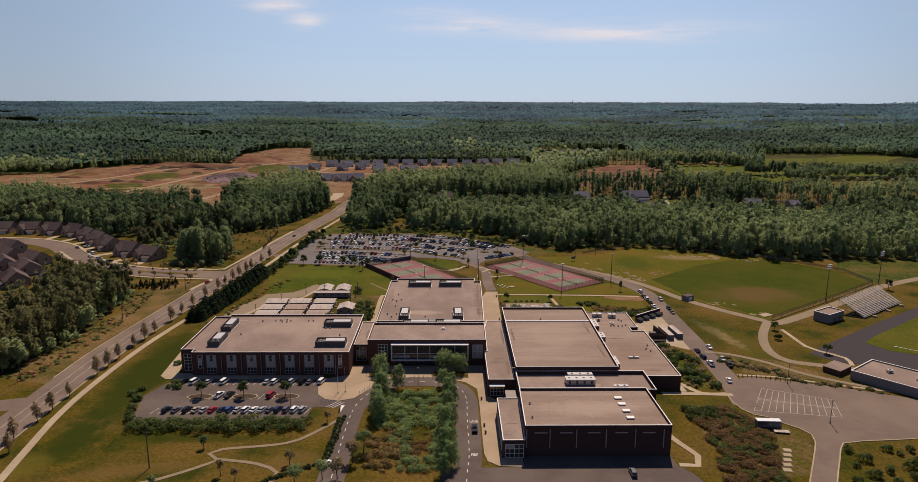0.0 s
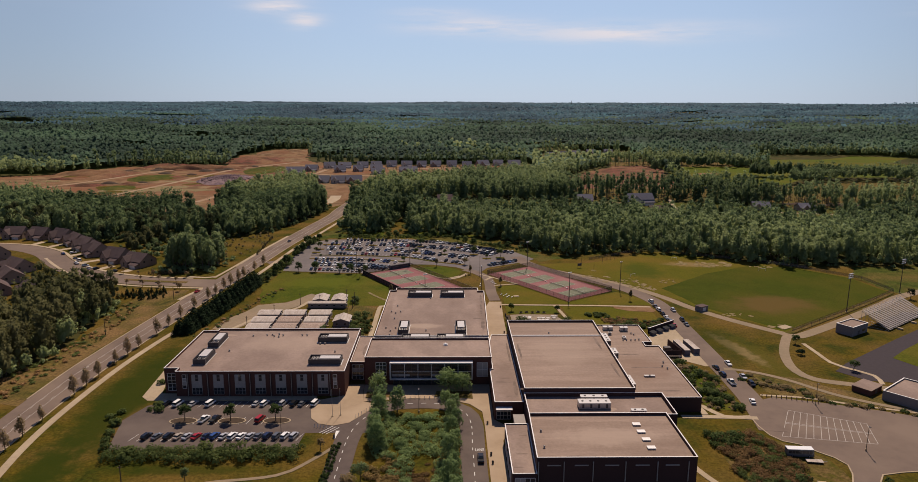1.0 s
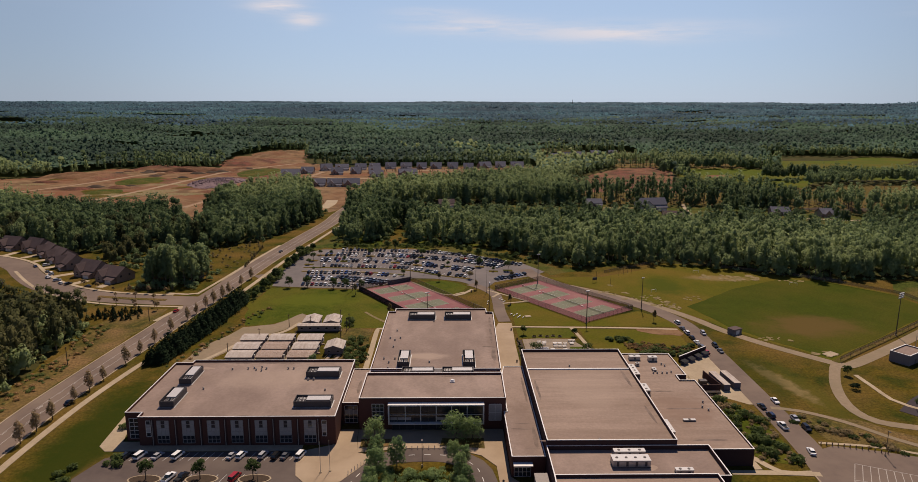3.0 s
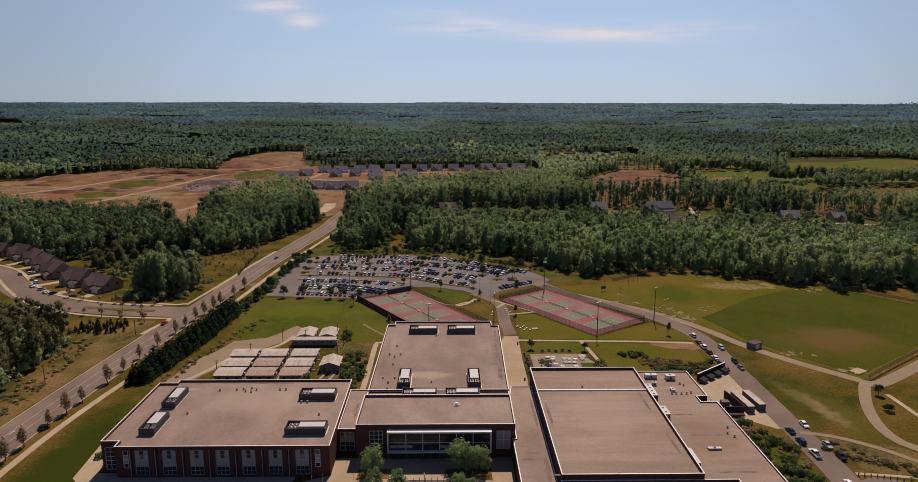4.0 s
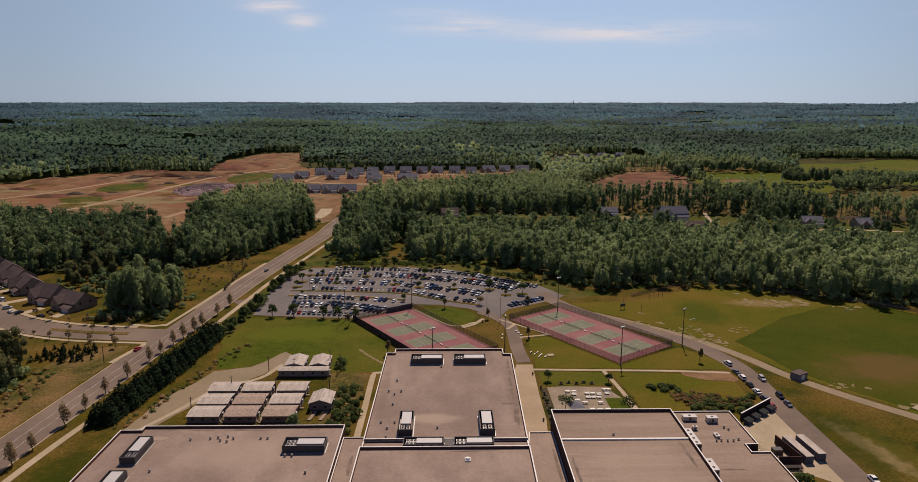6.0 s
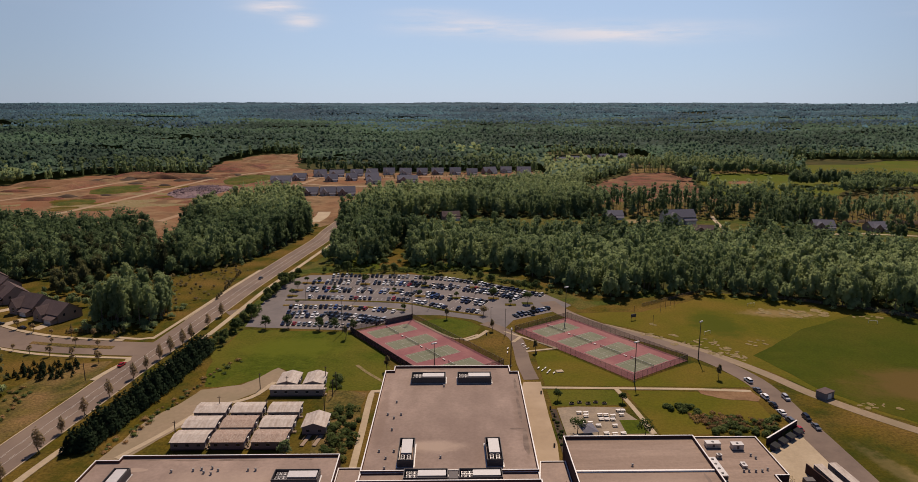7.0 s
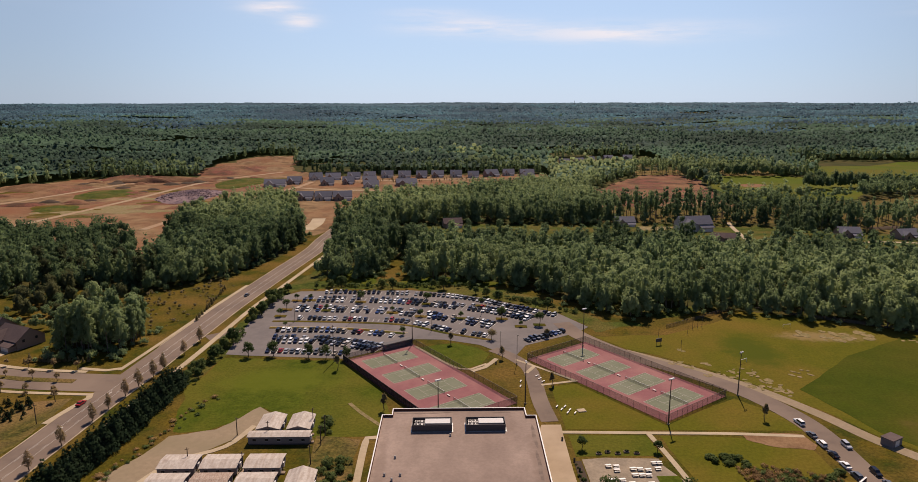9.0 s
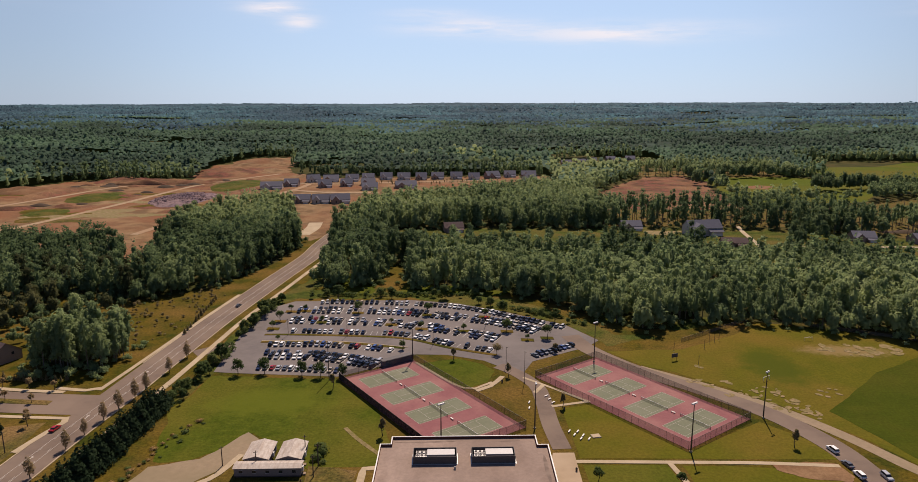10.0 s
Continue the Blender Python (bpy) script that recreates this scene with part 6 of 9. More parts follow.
def in_poly(x, y, poly):
    hit = np.zeros(len(x), bool)
    for (xi, yi), (xj, yj) in zip(poly, np.roll(poly, 1, axis=0)):
        if yi != yj:
            hit ^= ((yi > y) != (yj > y)) & (x < (xj - xi) * (y - yi) / (yj - yi) + xi)
    return hit


def wave(x, y, fx, fy, seed):
    return np.array([noise.noise((a * fx, b * fy, seed)) for a, b in zip(x, y)])


def wooded(x, y):
    m = np.ones(len(x), bool)
    for p in OPEN:
        m &= ~in_poly(x, y, p)
    return m


def spots(y0, y1, step, rng, wide=0.80, pad=70):
    ys = np.arange(y0, y1, step)
    X, Y = [], []
    for y in ys:
        w = wide * y + pad
        xs = np.arange(-w, w, step)
        X.append(xs + rng.uniform(-0.48, 0.48, len(xs)) * step)
        Y.append(np.full(len(xs), y) + rng.uniform(-0.48, 0.48, len(xs)) * step)
    return np.concatenate(X), np.concatenate(Y)


def heights(x, y):
    return np.array([ground_z(a, b) for a, b in zip(x, y)])


def plant_wood(name, label, x, y, protos, lo, hi, material, rng, dark=0.0, swell=0.25, grain=0.016, vary=0.15):
    """One mesh of many trees: each takes a prototype crown, scaled and turned; stands of like age and tone form patches."""
    z = heights(x, y)
    k = np.clip(((wave(x, y, 0.011, 0.018, 21.0) + 0.5) * len(protos) + rng.normal(scale=0.9, size=len(x))).astype(int), 0, len(protos) - 1)
    tone = wave(x, y, 0.012, 0.012, 5.0) * 0.45 + wave(x, y, 0.0022, 0.005, 15.0) * 1.2 + 0.48
    tone = np.clip(tone + rng.normal(scale=vary, size=len(x)) - dark, 0, 1)
    grow = 1 + swell * wave(x, y, grain, grain * 1.8, 9.0)
    V, T = [], []
    for i, pr in enumerate(protos):
        idx = np.nonzero(k == i)[0]
        if not len(idx):
            continue
        a = rng.uniform(0, math.tau, len(idx))
        s = rng.uniform(lo, hi, len(idx)) * grow[idx]
        w = s * rng.uniform(0.85, 1.2, len(idx))
        c, n = np.cos(a), np.sin(a)
        px = (pr[None, :, 0] * c[:, None] - pr[None, :, 1] * n[:, None]) * w[:, None] + x[idx, None]
        py = (pr[None, :, 0] * n[:, None] + pr[None, :, 1] * c[:, None]) * w[:, None] + y[idx, None]
        pz = pr[None, :, 2] * s[:, None] + z[idx, None]
        cols = [px, py, pz]
        if pr.shape[1] == 6:
            cols += [pr[None, :, 3] * c[:, None] - pr[None, :, 4] * n[:, None], pr[None, :, 3] * n[:, None] + pr[None, :, 4] * c[:, None], np.repeat(pr[None, :, 5], len(idx), axis=0)]
        V.append(np.stack(cols, 2).reshape(-1, len(cols)))
        T.append(np.repeat(np.clip(tone[idx, None] + rng.normal(scale=0.035, size=(len(idx), pr.shape[0] // 3)), 0, 1), 3, axis=1).ravel())
    ob = part(name, tri_mesh(name, np.concatenate(V), material, np.concatenate(T)), material)
    return tagged(ob, label, "woods", kind="stuff")


def crown_proto(h, r, base, leaves, size, seed, kind="round", lobes=7, cores=0):
    """A crown of leaf sprays over lumpy inner shells; with no cores, a few coarse clumps for far trees."""
    rng = np.random.default_rng(seed)
    if kind == "round":
        L = lobes_round(h, r, base, rng, lobes)
    elif kind == "tall":
        L = lobes_tall(h, r, base, rng, lobes)
    else:
        L = [(0, 0, base + (h - base) * f, r * (1.0 - 0.75 * f), r * (1.0 - 0.75 * f), (h - base) * 0.16) for f in (0.1, 0.35, 0.6, 0.85)]
    if not cores:
        return clump_cloud(L, leaves, size, rng)
    big = sorted(L, key=lambda p: -p[3] * p[5])[:cores]
    out = [shell(np.array(p[:3]), np.array(p[3:]) * 0.74, np.array([0, 0, 1.0]), 0.15, rng, 0.14, -0.55) for p in big]
    out.append(leaf_cloud(L, leaves, size, rng, 0.8, 0.8))
    return np.concatenate(out)


def trunk_proto(h, r):
    s = Shape().bar((0, 0, -0.3), (0, 0, h), r, r * 0.5, 4)
    v = np.array(s.v)
    out = []
    for f in s.f[2:]:
        out += [v[f[0]], v[f[1]], v[f[2]], v[f[0]], v[f[2]], v[f[3]]]
    return np.array(out)


# near woods, to a kilometre off
x, y = spots(225, 1060, 7.6, RNG)
keep = wooded(x, y)
x, y = x[keep], y[keep]
# trees near an open edge towards the viewer show their whole side
edge = ~wooded(x * 0.985 - 1, y - 16) | ~wooded(x, y - 34) | ~wooded(x + 14, y - 10) | ~wooded(x - 14, y - 10)
edge &= y < 900
ex, ey, ix, iy = x[edge], y[edge], x[~edge], y[~edge]
EDGE = [crown_proto(23, 4.3, 1.6, 400, 1.0, 1, "tall", 16, 9), crown_proto(25, 4.0, 3.0, 390, 0.98, 2, "tall", 17, 9), crown_proto(18, 5.0, 1.0, 390, 1.02, 3, "round", 13, 8), crown_proto(24, 3.7, 4.5, 350, 0.95, 4, "tall", 15, 8), crown_proto(14, 4.6, 0.6, 330, 1.0, 5, "round", 11, 8), crown_proto(21, 4.8, 1.4, 400, 1.0, 6, "tall", 14, 9)]
west = ((ex < -185) & (ey < 470)) | ((ex < -200) & (ey < 640) & (RNG.random(len(ex)) < 0.35))
plant_wood("woodland_edge", "leafy mixed woodland edge with tall slender crowns", ex[~west & (ex > -90)], ey[~west & (ex > -90)], EDGE, 0.78, 1.08, LEAF, RNG, dark=-0.13)
# left woods' leaves lightened in colour, standing in for softer shade
plant_wood("woodland_edge", "olive woodland edge by the houses and the building site", ex[~west & (ex <= -90)], ey[~west & (ex <= -90)], EDGE, 0.78, 1.08, LEAF, RNG, dark=-0.36)
plant_wood("woodland_edge", "olive woodland edge beside the road, shade in its leaf colour", ex[west], ey[west], EDGE, 0.7, 1.0, LEAF_SHADED, RNG)
plant_wood("woodland_trunk", "thin pale tree trunks of the woodland edge", ex, ey, [trunk_proto(15, 0.26), trunk_proto(12, 0.3)], 0.8, 1.1, TRUNKPALE, RNG)
rim = ~wooded(ex, ey - 9) | ~wooded(ex + 8, ey - 6) | ~wooded(ex - 8, ey - 6)
rx, ry = np.repeat(ex[rim], 3), np.repeat(ey[rim], 3)
plant_wood("undergrowth", "bright rounded bushes along the front of the woods", rx + RNG.normal(scale=3.2, size=len(rx)), ry - 3.5 + RNG.normal(scale=2.2, size=len(rx)), [crown_proto(6.0, 3.0, 0.1, 80, 0.85, 18, cores=4), crown_proto(11, 3.4, 0.2, 130, 0.9, 19, lobes=9, cores=5), crown_proto(3.6, 2.2, 0.1, 50, 0.75, 20, cores=3)], 0.6, 1.3, LEAF, RNG, dark=-0.2)
plant_wood("undergrowth", "low scrub running out from the woods", ex[rim] + RNG.normal(scale=4, size=rim.sum()), ey[rim] - 8 + RNG.normal(scale=2.5, size=rim.sum()), [crown_proto(2.6, 1.8, 0.05, 30, 0.7, 27, cores=1), crown_proto(1.8, 1.5, 0.05, 24, 0.6, 28, cores=1)], 0.6, 1.3, LEAF, RNG, dark=-0.1)
CANOPY = [crown_proto(22, 4.6, 6.0, 80, 1.45, 11, "tall", 13, 4), crown_proto(24, 4.3, 8.0, 76, 1.4, 12, "tall", 13, 4), crown_proto(17, 5.4, 5.0, 84, 1.5, 13, "round", 10, 4), crown_proto(24, 3.6, 7.0, 60, 1.3, 14, "cone", 7, 3), crown_proto(21, 4.9, 6.0, 84, 1.5, 15, "tall", 12, 4)]
west = ((ix < -185) & (iy < 470)) | ((ix < -200) & (iy < 640) & (RNG.random(len(ix)) < 0.35))
plant_wood("woodland", "dense mixed woodland canopy", ix[~west & (ix > -90)], iy[~west & (ix > -90)], CANOPY, 0.78, 1.08, LEAF, RNG, dark=-0.10)
# the same lightened leaf tone, in place of softer shade on the canopy
plant_wood("woodland", "olive canopy of mixed woods behind the houses", ix[~west & (ix <= -90)], iy[~west & (ix <= -90)], CANOPY, 0.78, 1.08, LEAF, RNG, dark=-0.3)
plant_wood("woodland", "dense olive canopy with shade in its leaf colour", ix[west], iy[west], CANOPY, 0.7, 1.0, LEAF_SHADED, RNG)

# trees standing in the long clearing and the pastures
hx = np.concatenate([RNG.uniform(-55, 620, 70), RNG.uniform(282, 312, 12), RNG.uniform(-10, 150, 26)])
hy = np.concatenate([RNG.uniform(668, 716, 70), RNG.uniform(738, 762, 12), RNG.uniform(690, 745, 26)])
clear_of = np.hypot(hx - 222, hy - 740) > 40
plant_wood("woodland_stand", "scattered trees in the clearing round the houses", hx[clear_of], hy[clear_of], EDGE, 0.6, 0.95, LEAF, RNG, dark=-0.2)
fx = np.concatenate([RNG.uniform(465, 575, 30), RNG.uniform(395, 530, 44), RNG.uniform(330, 372, 12)])
fy = np.concatenate([RNG.uniform(1030, 1075, 30), RNG.uniform(1185, 1260, 44), RNG.uniform(1080, 1200, 12)])
plant_wood("woodland_stand", "clumps of broad trees standing in the pasture", fx, fy, [EDGE[2], EDGE[4]], 0.9, 1.4, LEAF, RNG)
# thinned stands of tall pines with bare stems
px, py = [], []
for x0, x1, y0, y1, step in ((134, 352, 0, 76, 7.6), (352, 770, 4, 90, 8.2)):
    for a in np.arange(x0, x1, step):
        for b in np.arange(y0, y1, step * 1.2):
            px.append(a)
            py.append(float(np.interp(a, [p[0] for p in STRIP_FAR], [p[1] for p in STRIP_FAR])) + 8 + b)
for a in np.arange(285, 505, 9.5):
    for b in np.arange(0, 60, 12):
        px.append(a)
        py.append(1216 + b)
px, py = np.array(px) + RNG.uniform(-5.5, 5.5, len(px)), np.array(py) + RNG.uniform(-6, 6, len(px))
thin = RNG.random(len(px)) < 0.8 + 0.8 * wave(px, py, 0.03, 0.03, 4.0)
px, py = px[thin], py[thin]
PINE = [crown_proto(26, 4.0, 10, 100, 1.15, 51, "tall", 9, 3), crown_proto(24, 3.6, 7, 100, 1.1, 52, "tall", 9, 3), crown_proto(27, 3.6, 12, 90, 1.1, 53, "tall", 8, 3), crown_proto(18, 3.2, 4, 90, 1.1, 54, "tall", 8, 3)]
plant_wood("woodland_stand", "thinned stand of tall slender pines", px, py, PINE, 0.8, 1.12, LEAF, RNG, dark=-0.15)
plant_wood("woodland_trunk", "bare pale stems of the thinned pines", px, py, [trunk_proto(20, 0.34), trunk_proto(17, 0.3)], 0.85, 1.1, TRUNKPALE, RNG)

# tall stand beside the junction, with brush at its foot
cx, cy = RNG.uniform(-198, -164, 52), RNG.uniform(472, 506, 52)
TALL = [crown_proto(24, 3.9, 3.0, 560, 0.85, 21, "tall", 16, 8), crown_proto(26, 3.6, 6.0, 520, 0.85, 22, "tall", 17, 8), crown_proto(20, 4.0, 1.5, 520, 0.85, 23, "tall", 14, 8)]
plant_wood("woodland_stand", "stand of tall trees beside the junction", cx, cy, TALL, 0.75, 1.05, LEAF, RNG, swell=0.1)
plant_wood("woodland_trunk", "tall pale trunks of the stand beside the junction", cx, cy, [trunk_proto(17, 0.3), trunk_proto(14, 0.26)], 0.8, 1.1, TRUNKPALE, RNG)
bx, by = np.concatenate([RNG.uniform(-205, -160, 90), RNG.uniform(-262, -200, 150)]), np.concatenate([RNG.uniform(462, 504, 90), RNG.uniform(506, 584, 150)])
plant_wood("undergrowth", "brush under the stand beside the junction", bx, by, [crown_proto(3.6, 2.2, 0.1, 80, 0.7, 24, cores=3), crown_proto(2.2, 1.7, 0.05, 60, 0.6, 25, cores=2), crown_proto(6.0, 2.4, 0.1, 110, 0.75, 26, cores=4)], 0.6, 1.2, LEAF, RNG)

sx, sy = RNG.uniform(-205, -146, 170), RNG.uniform(505, 612, 170)
on = in_poly(sx, sy, np.array([(-160, 490), (-196, 520), (-202, 572), (-160, 610), (-148, 590), (-154, 520)]))
plant_wood("undergrowth", "low weeds and saplings on the meadow by the junction", sx[on], sy[on], [crown_proto(1.6, 1.2, 0.05, 34, 0.5, 61, cores=1), crown_proto(2.6, 1.2, 0.05, 40, 0.55, 62, cores=1), crown_proto(0.9, 1.3, 0.02, 24, 0.5, 63, cores=1)], 0.5, 1.1, LEAF_STREET, RNG)

gx, gy = RNG.uniform(-258, -204, 16), RNG.uniform(520, 580, 16)
plant_wood("woodland_stand", "scattered brown-green trees in the brush", gx, gy, [EDGE[2], EDGE[4]], 0.55, 0.95, LEAF_SHADED, RNG, dark=-0.3)

# weeds on the banks and rough lawns
WEED = [crown_proto(0.9, 1.4, 0.02, 40, 0.45, 71, cores=1), crown_proto(0.6, 1.1, 0.02, 30, 0.4, 72, cores=1), crown_proto(1.2, 1.2, 0.02, 40, 0.4, 73, cores=1)]
for pts, m, lab in ((mw[::2], LEAF_SHRUB, "olive weeds on the roadside slope"), (mw[1::2], REEDS, "dry straw-coloured weeds on the roadside slope"), (wd[::2], SEEDHEAD, "brown weeds on the rear lawn"), (wd[1::2], LEAF_SHRUB, "olive weeds on the rear lawn"), (wb, LEAF_STREET, "rough weeds on the bank by the service road")):
    plant_wood("weeds", lab, np.array([p[0] for p in pts]), np.array([p[1] for p in pts]), WEED, 0.7, 1.3, m, RNG)

# middle distance and far hills: leaf colours pass into haze tints, long glades between
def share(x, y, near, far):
    """True for trees in the hazier leaf colour, more of them the farther off."""
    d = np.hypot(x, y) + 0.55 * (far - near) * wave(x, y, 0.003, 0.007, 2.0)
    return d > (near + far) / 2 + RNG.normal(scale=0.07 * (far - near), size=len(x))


def glade(x, y):
    return (wave(x, y, 0.0024, 0.0085, 31.0) > 0.30) & (y > 1250) & (y < 3600)


def canopy(label, y0, y1, sx, sy, low, rise, material, wide=0.73):
    """The closed leafy surface between the taller crowns of a wood."""
    xs, ys = np.arange(-wide * y1 - 70, wide * y1 + 70, sx), np.arange(y0, y1, sy)
    X, Y = [g.ravel() for g in np.meshgrid(xs, ys)]
    n = len(xs)
    X, Y = X + RNG.uniform(-0.3, 0.3, len(X)) * sx, Y + RNG.uniform(-0.3, 0.3, len(X)) * sy
    Z = heights(X, Y) + low + rise * (RNG.random(len(X)) * 0.7 + 0.35 * wave(X, Y, 0.012, 0.02, 9.0))
    i = (np.arange(len(ys) - 1)[:, None] * n + np.arange(n - 1)[None, :]).ravel()
    mx, my = X[i] + sx / 2, Y[i] + sy / 2
    ok = (np.abs(mx) < wide * my + 60) & (np.hypot(mx, my) < 4900) & wooded(mx, my) & wooded(mx, my - 30) & ~glade(mx, my)
    i = i[ok]
    f = np.concatenate([np.stack([i, i + 1, i + n + 1], 1), np.stack([i, i + n + 1, i + n], 1)])
    P = np.stack([X, Y, Z], 1)
    N = np.stack([RNG.normal(scale=0.35, size=len(X)), RNG.normal(scale=0.35, size=len(X)), np.ones(len(X))], 1)
    N /= np.linalg.norm(N, axis=1)[:, None]
    tone = np.clip(wave(X, Y, 0.012, 0.012, 5.0) * 0.45 + wave(X, Y, 0.0022, 0.005, 15.0) * 1.2 + 0.44 + RNG.normal(scale=0.1, size=len(X)), 0, 1)
    ob = part("woodland", tri_mesh("woodland", np.concatenate([P[f].reshape(-1, 3), N[f].reshape(-1, 3)], 1), material, tone[f].ravel()), material)
    return tagged(ob, label, "woods", kind="stuff")


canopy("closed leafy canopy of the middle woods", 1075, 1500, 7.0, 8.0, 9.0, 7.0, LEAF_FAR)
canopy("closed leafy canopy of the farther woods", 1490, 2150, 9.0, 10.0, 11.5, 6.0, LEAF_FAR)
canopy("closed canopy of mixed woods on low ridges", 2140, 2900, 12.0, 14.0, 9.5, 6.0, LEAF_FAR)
canopy("closed canopy of the far hills", 2890, 4950, 16.0, 20.0, 8.5, 5.5, LEAF_HAZE)
x, y = spots(1060, 2100, 12.6, RNG, 0.74)
keep = wooded(x, y) & ~glade(x, y)
x, y = x[keep], y[keep]
front = ~wooded(x, y - 26)
MIDF = [crown_proto(21, 4.0, 9.0, 3, 2.7, 31, "tall", 9), crown_proto(23, 3.8, 10.0, 3, 2.6, 32, "tall", 9), crown_proto(16, 4.6, 7.0, 3, 2.9, 33), crown_proto(24, 3.2, 10.0, 2, 2.5, 34, "cone"), crown_proto(19, 4.4, 9.0, 3, 2.8, 35)]
MIDE = [crown_proto(24, 4.4, 1.0, 90, 1.4, 36, "tall", 12, 5), crown_proto(26, 4.0, 2.0, 90, 1.35, 37, "tall", 12, 5), crown_proto(20, 4.8, 0.5, 90, 1.4, 38, "round", 7, 5)]
plant_wood("woodland_edge", "tall woodland edge beyond the building site", x[front], y[front], MIDE, 0.85, 1.15, LEAF, RNG)
x, y = x[~front], y[~front]
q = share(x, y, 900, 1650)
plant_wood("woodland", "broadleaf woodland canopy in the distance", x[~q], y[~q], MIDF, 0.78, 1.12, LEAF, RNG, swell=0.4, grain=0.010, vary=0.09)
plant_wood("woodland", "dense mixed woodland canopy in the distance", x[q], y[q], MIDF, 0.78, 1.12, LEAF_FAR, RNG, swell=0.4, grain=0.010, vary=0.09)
FARW = [crown_proto(15, 4.0, 9.0, 1, 5.0, 41, lobes=4), crown_proto(18, 3.6, 10.0, 1, 4.6, 42, lobes=4), crown_proto(12, 4.4, 7.0, 1, 5.2, 43, lobes=4)]
x1, y1 = spots(2100, 3200, 16.0, RNG, 0.73)
x2, y2 = spots(3200, 4050, 22.0, RNG, 0.73)
x, y = np.concatenate([x1, x2]), np.concatenate([y1, y2])
keep = (np.hypot(x, y) < 4900) & ~glade(x, y)
x, y = x[keep], y[keep]
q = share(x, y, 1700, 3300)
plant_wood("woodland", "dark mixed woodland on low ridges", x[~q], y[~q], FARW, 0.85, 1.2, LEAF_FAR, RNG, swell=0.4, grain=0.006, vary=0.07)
plant_wood("woodland", "far wooded hills reaching the horizon", x[q], y[q], FARW, 0.85, 1.2, LEAF_HAZE, RNG, swell=0.4, grain=0.005, vary=0.06)

# ---- tennis courts ----
COURT_RED = mat("red_court_acrylic", (0.216, 0.080, 0.084), (0.188, 0.070, 0.073), 0.4, c=(0.25, 0.112, 0.104), scale2=0.06, rough=0.8, mottle=0.06)
COURT_GREEN = mat("green_court_acrylic", (0.145, 0.150, 0.098), (0.128, 0.134, 0.087), 0.4, c=(0.16, 0.16, 0.11), scale2=0.08, rough=0.8, mottle=0.06)
MESHWIRE = mat("chain_link_mesh", (0.16, 0.12, 0.11), (0.13, 0.10, 0.09), 3.0, rough=0.6, metal=0.3, clear=0.72)
WINDSCREEN = mat("dark_windscreen_fabric", (0.045, 0.032, 0.034), (0.035, 0.026, 0.028), 1.0, rough=0.9, clear=0.12)
NETCORD = mat("tennis_net_cord", (0.04, 0.04, 0.04), (0.05, 0.05, 0.05), 4.0, rough=0.9, clear=0.78)


